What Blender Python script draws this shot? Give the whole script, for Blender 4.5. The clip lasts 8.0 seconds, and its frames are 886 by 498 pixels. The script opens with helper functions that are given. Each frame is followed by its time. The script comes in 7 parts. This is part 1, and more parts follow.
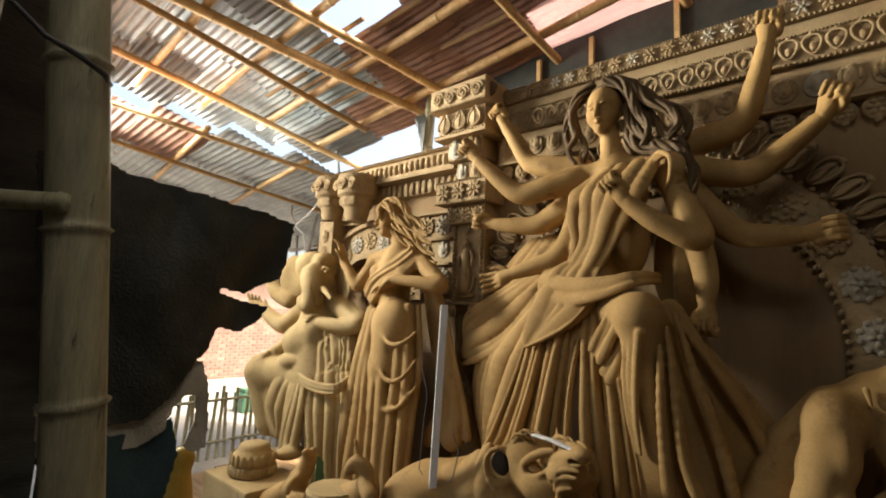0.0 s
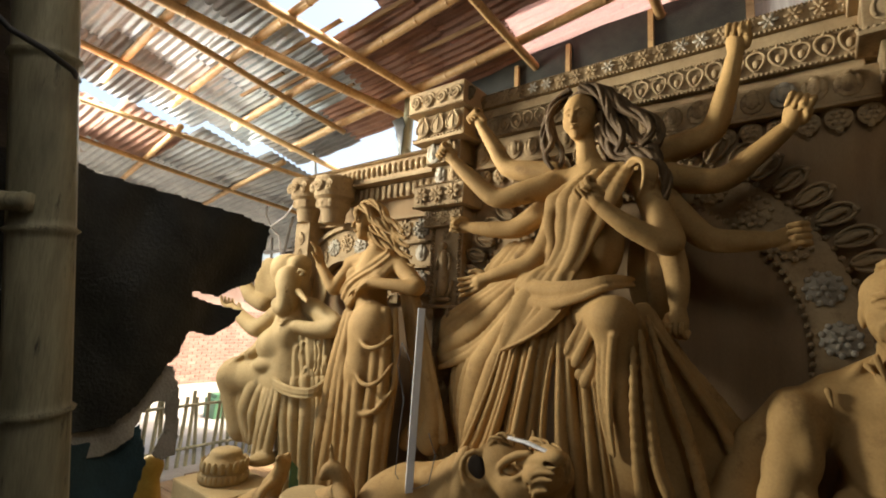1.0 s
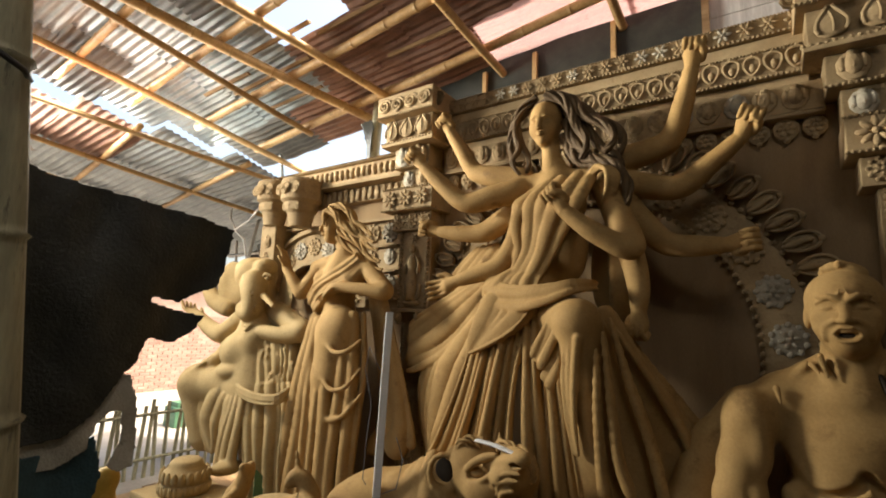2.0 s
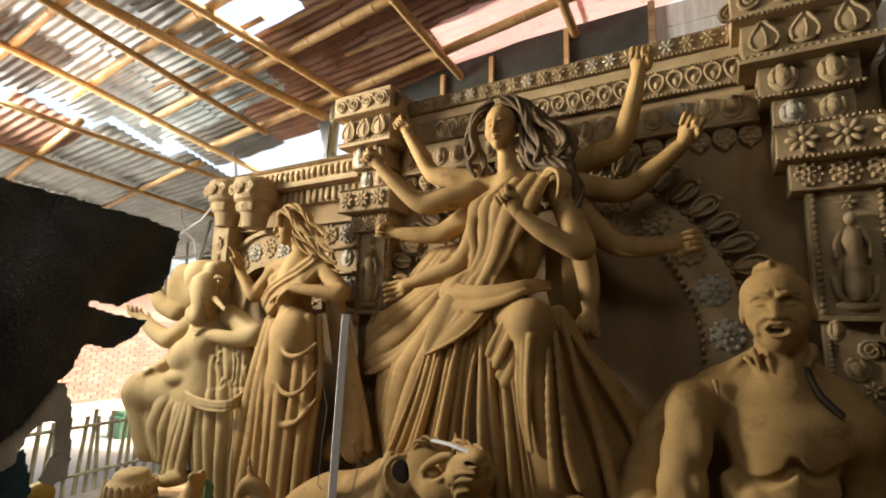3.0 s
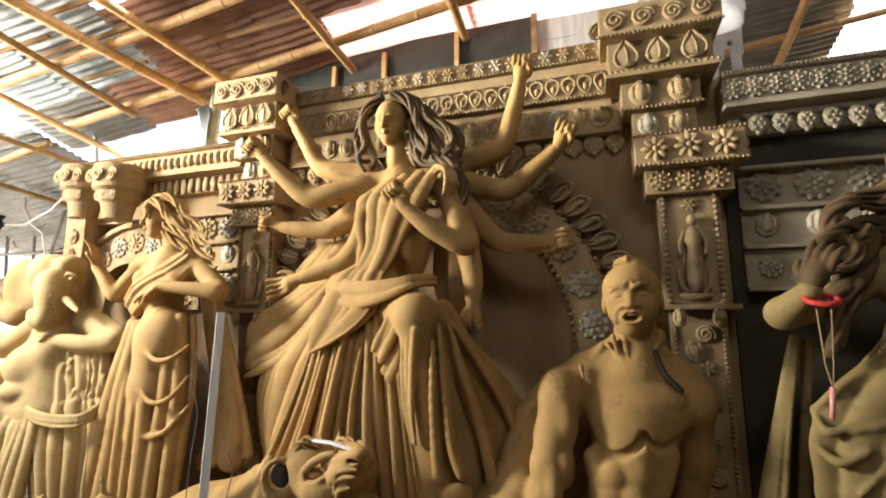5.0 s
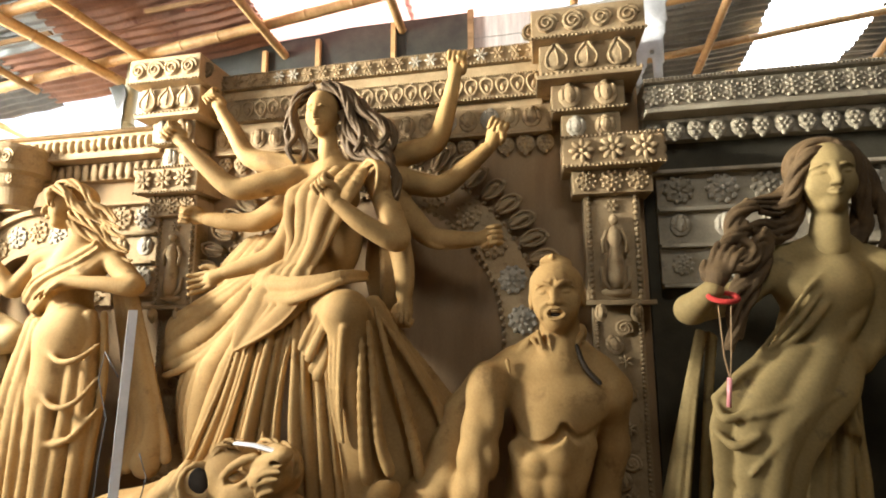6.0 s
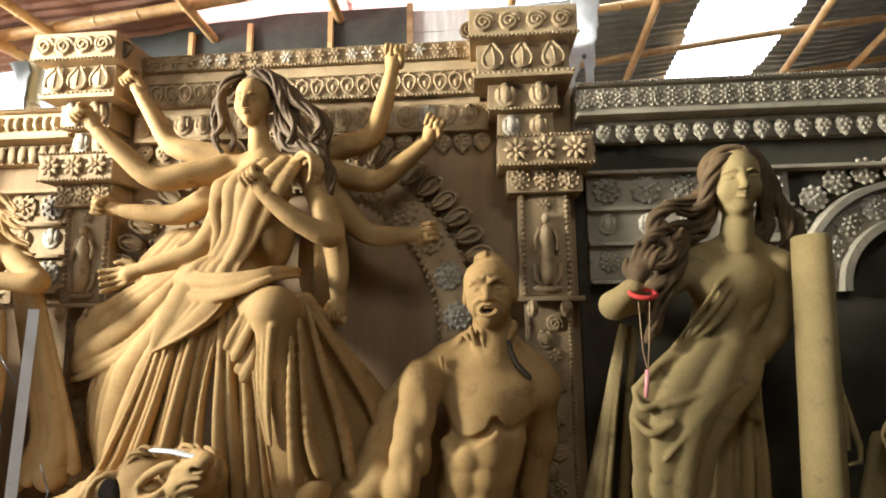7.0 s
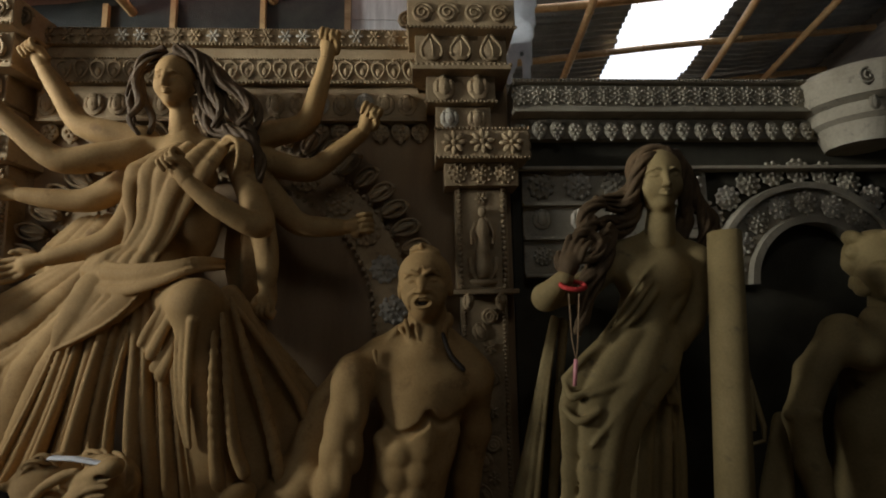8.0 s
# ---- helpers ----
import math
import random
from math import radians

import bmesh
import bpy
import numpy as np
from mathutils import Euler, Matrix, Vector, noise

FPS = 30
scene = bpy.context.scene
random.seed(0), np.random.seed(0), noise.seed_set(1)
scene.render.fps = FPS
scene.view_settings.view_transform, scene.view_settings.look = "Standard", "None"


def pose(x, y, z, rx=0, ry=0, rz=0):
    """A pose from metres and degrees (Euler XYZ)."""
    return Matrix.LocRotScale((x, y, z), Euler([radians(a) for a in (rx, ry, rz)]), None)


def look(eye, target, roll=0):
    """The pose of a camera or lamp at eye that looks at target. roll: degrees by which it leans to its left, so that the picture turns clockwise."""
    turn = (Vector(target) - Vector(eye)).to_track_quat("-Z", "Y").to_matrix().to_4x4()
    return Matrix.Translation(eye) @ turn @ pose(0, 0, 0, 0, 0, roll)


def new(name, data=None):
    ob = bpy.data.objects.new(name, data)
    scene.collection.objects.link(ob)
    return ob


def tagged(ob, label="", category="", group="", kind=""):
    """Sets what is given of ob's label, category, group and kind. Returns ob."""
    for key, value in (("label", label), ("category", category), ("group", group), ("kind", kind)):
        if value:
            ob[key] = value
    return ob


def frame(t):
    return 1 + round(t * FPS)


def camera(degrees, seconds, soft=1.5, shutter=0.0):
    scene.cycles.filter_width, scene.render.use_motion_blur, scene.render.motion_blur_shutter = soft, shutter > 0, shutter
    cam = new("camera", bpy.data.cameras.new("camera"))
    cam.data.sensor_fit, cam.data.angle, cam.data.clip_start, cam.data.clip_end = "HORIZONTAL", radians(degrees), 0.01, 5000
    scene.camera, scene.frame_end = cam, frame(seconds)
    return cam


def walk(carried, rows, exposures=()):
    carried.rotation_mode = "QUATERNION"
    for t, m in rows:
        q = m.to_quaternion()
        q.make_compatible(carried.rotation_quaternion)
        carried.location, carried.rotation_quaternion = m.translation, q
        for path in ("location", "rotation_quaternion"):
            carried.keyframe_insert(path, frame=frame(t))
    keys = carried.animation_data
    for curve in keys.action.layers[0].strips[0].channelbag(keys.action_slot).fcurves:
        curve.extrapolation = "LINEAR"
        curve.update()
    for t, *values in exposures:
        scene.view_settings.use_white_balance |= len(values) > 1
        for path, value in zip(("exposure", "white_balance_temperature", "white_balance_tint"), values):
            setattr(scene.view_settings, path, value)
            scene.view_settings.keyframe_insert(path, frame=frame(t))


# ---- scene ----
cam = camera(85.56, 8.0, soft=1.9)

# seconds, place, then yaw, pitch and roll of the hand-held pan
ROWS = [
    (0.0, -0.107, -0.011, 2.067, 41.16, 7.67, -2.86),
    (0.5, -0.108, -0.012, 2.069, 39.85, 7.92, -2.92),
    (1.0, -0.109, -0.013, 2.069, 38.44, 8.16, -2.85),
    (2.5, -0.076, -0.021, 2.074, 32.58, 8.91, -2.02),
    (3.0, -0.060, -0.013, 2.071, 30.10, 9.04, -1.58),
    (3.5, -0.043, 0.004, 2.052, 27.31, 9.28, -1.17),
    (4.0, -0.025, 0.014, 2.044, 24.62, 9.42, -0.80),
    (4.5, -0.011, 0.023, 2.033, 21.55, 9.61, -0.48),
    (6.0, 0.073, 0.056, 2.072, 11.04, 8.20, 0.27),
    (6.5, 0.098, 0.066, 2.082, 7.88, 7.89, 0.44),
    (7.0, 0.123, 0.075, 2.083, 4.24, 7.54, 0.71),
    (7.5, 0.136, 0.093, 2.069, 0.73, 7.37, 0.88),
    (8.0, 0.161, 0.117, 2.056, -2.71, 7.12, 1.05),
]
walk(cam, [(t, pose(x, y, z, 0, 0, yaw) @ pose(0, 0, 0, 90 + pitch) @ pose(0, 0, 0, 0, 0, -roll))
           for t, x, y, z, yaw, pitch, roll in ROWS],
     exposures=[(0.0, 1.68, 6300, 9), (2.5, 1.75, 6300, 9), (3.5, 1.92, 6300, 9), (4.5, 2.25, 6200, 9), (6.0, 3.05, 6000, 9), (6.9, 3.02, 5750, 8), (7.1, 2.85, 5650, 8), (7.5, 2.1, 5450, 8), (7.8, 1.3, 5450, 8), (8.0, 0.7, 5500, 8)])


# ---- daylight: bright hazy sky, sun high on the open side ----
world = bpy.data.worlds.new("hazy_sky")
scene.world = world
world.use_nodes = True
wn = world.node_tree.nodes
sky = wn.new("ShaderNodeTexSky")
sky.sky_type = "NISHITA"
sky.sun_disc = False
sky.sun_elevation, sky.sun_rotation = radians(62), radians(59)
sky.dust_density, sky.ozone_density, sky.air_density = 7.0, 0.5, 0.8
haze = wn.new("ShaderNodeMix")
haze.data_type, haze.blend_type = "RGBA", "MULTIPLY"
haze.inputs[0].default_value = 1.0
haze.inputs[7].default_value = (1.4, 1.3, 1.1, 1)
world.node_tree.links.new(sky.outputs[0], haze.inputs[6])
world.node_tree.links.new(haze.outputs[2], wn["Background"].inputs[0])
wn["Background"].inputs[1].default_value = 0.15
sun = new("sun", bpy.data.lights.new("sun", "SUN"))
sun.data.energy, sun.data.angle, sun.data.color = 2.0, radians(0.6), (1, 0.93, 0.82)
sun.matrix_basis = look((5, 3, 11), (0, 0, 0))


def window_light(name, place, target, width, height, watts, colour, spread=180):
    lamp = new(name, bpy.data.lights.new(name, "AREA"))
    lamp.data.shape, lamp.data.size, lamp.data.size_y = "RECTANGLE", width, height
    lamp.data.energy, lamp.data.color, lamp.data.spread = watts, colour, radians(spread)
    lamp.matrix_basis = look(place, target)
    return lamp


# sky light that enters by the slit between the two roofs and by the open yard side
window_light("roof_slit_light", (-6.0, 2.3, 4.25), (-4.7, 2.8, 1.2), 2.4, 0.5, 36, (1, 0.95, 0.82))
window_light("roof_slit_light", (-7.6, 1.45, 4.5), (-1.2, 3.1, 3.4), 1.6, 0.35, 18, (1, 0.95, 0.84), 42)
window_light("yard_skylight", (-6.6, 0.95, 3.85), (-2.4, 3.0, 2.5), 0.8, 0.8, 49, (1, 0.965, 0.87), 100)
# added fill lamp in a made-up roof gap over the viewer, out of view
window_light("roof_gap_light", (0.9, -0.2, 5.55), (0.6, 2.6, 2.6), 1.2, 0.6, 6, (1, 0.93, 0.8))


# ---- materials ----
def material(name, dark, light, rough=0.85, scale=6.0, grain=60.0, bump=0.25, metal=0.0, spread=0.12, spots=None, stretch=(1, 1, 1), random=0.0):
    """Two colours mixed by a broad noise, finer grain over it, optional stains, and relief from both."""
    m = bpy.data.materials.new(name)
    m.use_nodes = True
    n, l = m.node_tree.nodes, m.node_tree.links
    b = n["Principled BSDF"]
    b.inputs["Roughness"].default_value, b.inputs["Metallic"].default_value = rough, metal
    b.inputs["Specular IOR Level"].default_value = 0.2 if rough > 0.6 else 0.45
    geo = n.new("ShaderNodeNewGeometry")
    mp = n.new("ShaderNodeMapping")
    mp.inputs["Scale"].default_value = stretch
    l.new(geo.outputs["Position"], mp.inputs[0])

    def tex(s, detail, r=0.55):
        t = n.new("ShaderNodeTexNoise")
        t.inputs["Scale"].default_value, t.inputs["Detail"].default_value, t.inputs["Roughness"].default_value = s, detail, r
        l.new(mp.outputs[0], t.inputs["Vector"])
        return t.outputs["Fac"]
    big, fine = tex(scale, 5, 0.6), tex(grain, 3)
    ramp = n.new("ShaderNodeValToRGB")
    ramp.color_ramp.elements[0].position, ramp.color_ramp.elements[1].position = 0.5 - spread * 1.6, 0.5 + spread * 1.6
    ramp.color_ramp.elements[0].color, ramp.color_ramp.elements[1].color = (*dark, 1), (*light, 1)
    l.new(big, ramp.inputs[0])
    col = ramp.outputs[0]

    def blend(kind, fac, a, bcol):
        x = n.new("ShaderNodeMix")
        x.data_type, x.blend_type = "RGBA", kind
        if isinstance(fac, float):
            x.inputs[0].default_value = fac
        else:
            l.new(fac, x.inputs[0])
        l.new(a, x.inputs[6])
        if isinstance(bcol, tuple):
            x.inputs[7].default_value = (*bcol, 1)
        else:
            l.new(bcol, x.inputs[7])
        return x.outputs[2]
    col = blend("OVERLAY", 0.2, col, fine)
    if spots:
        sp = n.new("ShaderNodeValToRGB")
        sp.color_ramp.elements[0].position, sp.color_ramp.elements[1].position = spots[1], min(spots[1] + 0.12, 1)
        l.new(tex(scale * 2.3, 6, 0.65), sp.inputs[0])
        col = blend("MIX", sp.outputs[0], col, spots[0])
    if random:
        info = n.new("ShaderNodeObjectInfo")
        hsv = n.new("ShaderNodeHueSaturation")
        mr = n.new("ShaderNodeMapRange")
        mr.inputs[3].default_value, mr.inputs[4].default_value = 1 - random, 1 + random
        l.new(info.outputs["Random"], mr.inputs[0])
        l.new(mr.outputs[0], hsv.inputs["Value"])
        l.new(col, hsv.inputs["Color"])
        col = hsv.outputs[0]
    l.new(col, b.inputs["Base Color"])
    bp = n.new("ShaderNodeBump")
    bp.inputs["Strength"].default_value, bp.inputs["Distance"].default_value = bump, 0.01
    add = n.new("ShaderNodeMath")
    l.new(big, add.inputs[0])
    l.new(fine, add.inputs[1])
    l.new(add.outputs[0], bp.inputs["Height"])
    l.new(bp.outputs[0], b.inputs["Normal"])
    return m


CLAY = material("ochre_clay", (0.275, 0.158, 0.05), (0.395, 0.242, 0.087), 0.8, 3.0, 70, 0.12, spots=((0.22, 0.125, 0.042), 0.58))
CLAY_PALE = material("pale_clay", (0.3, 0.2, 0.08), (0.42, 0.295, 0.13), 0.8, 3.0, 70, 0.12, spots=((0.24, 0.165, 0.075), 0.6))
# dark hair colour, also used to paint one raised hand as shaded
CLAY_HAIR_SHADE = material("dark_wet_clay", (0.06, 0.036, 0.015), (0.12, 0.073, 0.031), 0.75, 5.0, 80, 0.3)
# colours the dark cord, and paints shade inside the ear and the mouth
CLAY_CORD_SHADE = material("hollow_clay", (0.02, 0.013, 0.007), (0.04, 0.027, 0.015), 0.9, 5.0, 60, 0.2)
CLAY_GREY = material("greenish_clay", (0.205, 0.142, 0.052), (0.295, 0.208, 0.082), 0.78, 3.0, 70, 0.12, spots=((0.135, 0.095, 0.042), 0.6))
RELIEF = material("relief_clay", (0.26, 0.175, 0.085), (0.38, 0.27, 0.14), 0.88, 4.0, 55, 0.35, spots=((0.2, 0.13, 0.065), 0.58), random=0.14)
RELIEF_WHITE = material("chalky_relief", (0.31, 0.26, 0.18), (0.44, 0.38, 0.28), 0.85, 9.0, 60, 0.3, random=0.15, spots=((0.3, 0.23, 0.14), 0.6))
# relief clay with the grey of hazy glare mixed into its colour
RELIEF_HAZED = material("grey_relief_clay", (0.23, 0.19, 0.125), (0.34, 0.285, 0.195), 0.92, 4.0, 55, 0.35, spots=((0.17, 0.14, 0.1), 0.58), random=0.14)
PANEL = material("panel_cloth", (0.22, 0.14, 0.07), (0.31, 0.205, 0.1), 0.92, 2.0, 90, 0.25, stretch=(2.5, 1, 0.4))
# backing cloth of the right wing, its shade put into a darker colour
PANEL_SHADED = material("dark_backing_cloth", (0.035, 0.03, 0.018), (0.075, 0.062, 0.038), 0.92, 2.0, 90, 0.25)
BAMBOO = material("bamboo", (0.42, 0.235, 0.08), (0.66, 0.43, 0.19), 0.5, 5.0, 40, 0.2, stretch=(1, 1, 1), random=0.2, spots=((0.2, 0.1, 0.04), 0.62))
OLD_BAMBOO = material("weathered_bamboo", (0.19, 0.18, 0.11), (0.4, 0.37, 0.23), 0.5, 6.0, 50, 0.25, stretch=(3, 3, 0.5), spots=((0.03, 0.024, 0.018), 0.6))
WOOD = material("rough_wood", (0.22, 0.13, 0.06), (0.4, 0.26, 0.13), 0.75, 5.0, 40, 0.4, stretch=(0.4, 3, 3), random=0.2)
TIN_DARK = material("sooty_tin", (0.1, 0.09, 0.077), (0.2, 0.182, 0.158), 0.6, 2.5, 30, 0.2, 0.2, random=0.3, spots=((0.11, 0.08, 0.058), 0.66))
TIN_GREY = material("galvanised_tin", (0.22, 0.24, 0.24), (0.38, 0.4, 0.4), 0.45, 3.0, 40, 0.15, 0.5, random=0.15, spots=((0.2, 0.14, 0.1), 0.64))
TIN_RUST = material("rusted_tin", (0.19, 0.105, 0.07), (0.33, 0.18, 0.12), 0.7, 3.0, 40, 0.25, 0.1, random=0.15, spots=((0.12, 0.045, 0.03), 0.6))
TIN_PINK = material("faded_red_tin", (0.6, 0.36, 0.33), (0.75, 0.5, 0.46), 0.55, 3.0, 40, 0.15, 0.1, random=0.15, spots=((0.36, 0.12, 0.08), 0.62))
pink_tree = TIN_PINK.node_tree
pink_glow, pink_mix = pink_tree.nodes.new("ShaderNodeBsdfTranslucent"), pink_tree.nodes.new("ShaderNodeMixShader")
pink_glow.inputs[0].default_value, pink_mix.inputs[0].default_value = (0.75, 0.5, 0.47, 1), 0.22
pink_tree.links.new(pink_tree.nodes["Principled BSDF"].outputs[0], pink_mix.inputs[1])
pink_tree.links.new(pink_glow.outputs[0], pink_mix.inputs[2])
pink_tree.links.new(pink_mix.outputs[0], pink_tree.nodes["Material Output"].inputs[0])
BLACK_TARP = material("black_tarpaulin", (0.017, 0.018, 0.013), (0.042, 0.042, 0.03), 0.45, 7.0, 90, 0.5, spots=((0.06, 0.055, 0.042), 0.64))
GREY_CLOTH = material("dirty_cloth", (0.3, 0.28, 0.22), (0.52, 0.49, 0.4), 0.9, 6.0, 120, 0.5, spots=((0.08, 0.07, 0.05), 0.6))
BLUE_CLOTH = material("blue_tarpaulin", (0.012, 0.035, 0.045), (0.03, 0.075, 0.09), 0.6, 6.0, 100, 0.4)
WHITE_CLOTH = material("white_cloth", (0.5, 0.49, 0.47), (0.72, 0.71, 0.69), 0.85, 6.0, 100, 0.4)
PALE_WOOD = material("whitewashed_wood", (0.42, 0.39, 0.35), (0.62, 0.59, 0.54), 0.6, 6.0, 50, 0.25, stretch=(4, 4, 0.5))
YARD = material("pale_dusty_paving", (0.3, 0.27, 0.23), (0.42, 0.39, 0.34), 0.95, 1.5, 30, 0.5, spots=((0.3, 0.26, 0.2), 0.6))
EARTH = material("trodden_earth", (0.085, 0.07, 0.052), (0.16, 0.132, 0.1), 0.95, 1.5, 30, 0.6, spots=((0.1, 0.08, 0.06), 0.6))
BRICK = material("red_brick", (0.34, 0.2, 0.155), (0.44, 0.28, 0.22), 0.9, 4.0, 40, 0.4, random=0.2)
MORTAR = material("mortar", (0.36, 0.245, 0.195), (0.43, 0.305, 0.25), 0.95, 5.0, 50, 0.5)
DARK_WALL = material("dark_mat_wall", (0.05, 0.042, 0.034), (0.1, 0.085, 0.065), 0.9, 3.0, 40, 0.4, stretch=(1, 1, 4))
CABLE = material("grey_cable", (0.03, 0.03, 0.03), (0.07, 0.07, 0.065), 0.5, 8.0, 60, 0.1)
WHITE_PIPE = material("white_paint", (0.7, 0.67, 0.6), (0.82, 0.79, 0.73), 0.4, 5.0, 40, 0.1)
RED = material("red_thread", (0.5, 0.04, 0.03), (0.62, 0.08, 0.06), 0.7, 10, 80, 0.3)
PINK = material("pink_plastic", (0.7, 0.25, 0.24), (0.8, 0.36, 0.33), 0.4, 10, 80, 0.1)
GREEN = material("green_plastic", (0.05, 0.13, 0.07), (0.08, 0.19, 0.1), 0.45, 8, 60, 0.2)
YELLOW = material("yellow_ochre_paint", (0.55, 0.33, 0.04), (0.68, 0.45, 0.08), 0.6, 8, 60, 0.2)
LEAF = material("leaves", (0.04, 0.09, 0.02), (0.09, 0.16, 0.05), 0.6, 6, 40, 0.2)



# ---- building tools ----
def mesh_of(name, bm, mat=None, smooth=False):
    me = bpy.data.meshes.new(name)
    bmesh.ops.recalc_face_normals(bm, faces=bm.faces)
    if smooth:
        for f in bm.faces:
            f.smooth = True
    bm.to_mesh(me)
    bm.free()
    if mat:
        me.materials.append(mat)
    return me


def part(name, bm, mat, parent=None, label="", smooth=False):
    me = bm if isinstance(bm, bpy.types.Mesh) else mesh_of(name, bm, mat, smooth)
    ob = new(name, me)
    ob.parent = parent
    return tagged(ob, label)


def thing(name, place, label, category, group="", kind=""):
    """An Empty at the base of a thing made of parts."""
    e = new(name)
    e.empty_display_size = 0.05
    e.location = place
    return tagged(e, label, category, group, kind)


def under(ob, parent):
    """Parent ob, keeping where it stands."""
    ob.parent = parent
    ob.matrix_parent_inverse = Matrix.Translation(parent.location).inverted()
    return ob


def box(bm, x0, x1, y0, y1, z0, z1, bevel=0.0):
    r = bmesh.ops.create_cube(bm, size=1)
    bmesh.ops.transform(bm, matrix=Matrix.LocRotScale(((x0 + x1) / 2, (y0 + y1) / 2, (z0 + z1) / 2), None, (x1 - x0, y1 - y0, z1 - z0)), verts=r["verts"])
    if bevel:
        edges = list({e for v in r["verts"] for e in v.link_edges})
        bmesh.ops.bevel(bm, geom=edges, offset=bevel, segments=2, affect="EDGES", profile=0.6)
    return bm


def ball(bm, place, radii, u=10, v=6, turn=None):
    r = bmesh.ops.create_uvsphere(bm, u_segments=u, v_segments=v, radius=1)
    bmesh.ops.transform(bm, matrix=Matrix.LocRotScale(Vector(place), turn, Vector(radii)), verts=r["verts"])
    return bm


def tube(bm, points, radii, sides=8, cap=True, squash=1.0):
    """A pipe along points with a radius at each."""
    pts = [Vector(p) for p in points]
    if not hasattr(radii, "__len__"):
        radii = [radii] * len(pts)
    rings, side = [], None
    for i, p in enumerate(pts):
        d = (pts[min(i + 1, len(pts) - 1)] - pts[max(i - 1, 0)]).normalized()
        if side is None:
            side = d.cross(Vector((0, 0, 1)) if abs(d.z) < 0.9 else Vector((1, 0, 0))).normalized()
        side = (side - d * side.dot(d)).normalized()
        other = d.cross(side)
        rings.append([bm.verts.new(p + (side * math.cos(a) + other * math.sin(a) * squash) * radii[i]) for a in (2 * math.pi * k / sides for k in range(sides))])
    for a, b in zip(rings, rings[1:]):
        for k in range(sides):
            bm.faces.new((a[k], a[(k + 1) % sides], b[(k + 1) % sides], b[k]))
    if cap:
        bm.faces.new(rings[0][::-1])
        bm.faces.new(rings[-1])
    return bm


def bamboo(name, a, b, r, mat, parent=None, label="", joint=0.38, wobble=0.012, seed=1):
    """A cane with swollen joints and a slight bend."""
    a, b = Vector(a), Vector(b)
    rng = random.Random(seed)
    length = (b - a).length
    d = (b - a).normalized()
    s1 = d.orthogonal().normalized()
    s2 = d.cross(s1)
    stops, t = [0.0], rng.uniform(0.1, joint)
    while t < length:
        stops += [t - 0.022, t - 0.008, t, t + 0.008, t + 0.022]
        t += joint * rng.uniform(0.85, 1.15)
    stops = sorted(x for x in stops if 0 <= x < length) + [length]
    ph = rng.uniform(0, 6)
    pts, rad, k = [], [], 0
    for x in stops:
        w = wobble * math.sin(x * 1.7 + ph)
        pts.append(a + d * x + s1 * w + s2 * w * 0.6)
        rad.append(r * (1.05 - 0.1 * x / length))
    for i in range(2, len(stops) - 2):
        if stops[i + 1] - stops[i] < 0.0085 and stops[i] - stops[i - 1] < 0.0085:
            rad[i] *= 1.16
    bm = tube(bmesh.new(), pts, rad, 9)
    return part(name, bm, mat, parent, label, smooth=True)


# ---- ground, platform and the closed sides of the shed ----
def roof_z(x, y):
    return 5.70 + 0.10 * x - 0.25 * y


bm = bmesh.new()
bmesh.ops.create_grid(bm, x_segments=90, y_segments=90, size=60)
for v in bm.verts:
    v.co.z = 0.03 * noise.noise(v.co * 0.8) - 0.02
tagged(part("ground", bm, EARTH, smooth=True), "trodden brown earth floor running out into the yard", "ground", kind="structure")

tagged(part("yard_paving", box(bmesh.new(), -40, -5.95, -14, 26, -.05, .035), YARD), "pale dusty sunlit paving of the yard", "paving", kind="structure")
platform = thing("plank_platform", (-0.8, 3.0, 0), "low rough plank platform carrying the clay figures", "platform")
rng = random.Random(4)
y = 2.08
while y < 3.86:
    w = rng.uniform(0.14, 0.19)
    under(part("plank", box(bmesh.new(), -5.75 + rng.uniform(-.08, .08), 3.9, y, y + w - 0.008, 0.155, 0.2 + rng.uniform(-.004, .004), 0.004), WOOD), platform)
    y += w
under(part("front_board", box(bmesh.new(), -5.7, 3.9, 2.05, 2.078, 0.0, 0.19, 0.004), WOOD), platform)
for x in (-5.5, -4.2, -2.9, -1.6, -0.3, 1.0, 2.3, 3.6):
    under(part("bearer", box(bmesh.new(), x, x + 0.08, 2.1, 3.8, -0.02, 0.153), WOOD), platform)

# mat walls added behind the viewer and on the closed side, blocking daylight
for name, b in (("wall_south", (-3.2, 5.2, -3.15, -3.05, -0.1, 6.2)), ("wall_east", (5.1, 5.2, -3.05, 6.3, -0.1, 6.0)), ("wall_north", (-2.3, 5.2, 6.3, 6.4, -0.1, 3.3))):
    tagged(part(name, box(bmesh.new(), *b), DARK_WALL), "dark woven mat wall of the shed", "wall", kind="structure")

# ---- carved backdrop ----
def rosette(petals=8, r=0.07, depth=0.02):
    bm = bmesh.new()
    for k in range(petals):
        a = 2 * math.pi * k / petals
        ball(bm, (r * .58 * math.cos(a), -depth * .5, r * .58 * math.sin(a)), (r * .42, depth * .7, r * .2), 7, 4, Euler((0, -a, 0)))
    ball(bm, (0, -depth * .8, 0), (r * .22, depth * .7, r * .22), 7, 4)
    return mesh_of("rosette", bm, RELIEF, True)


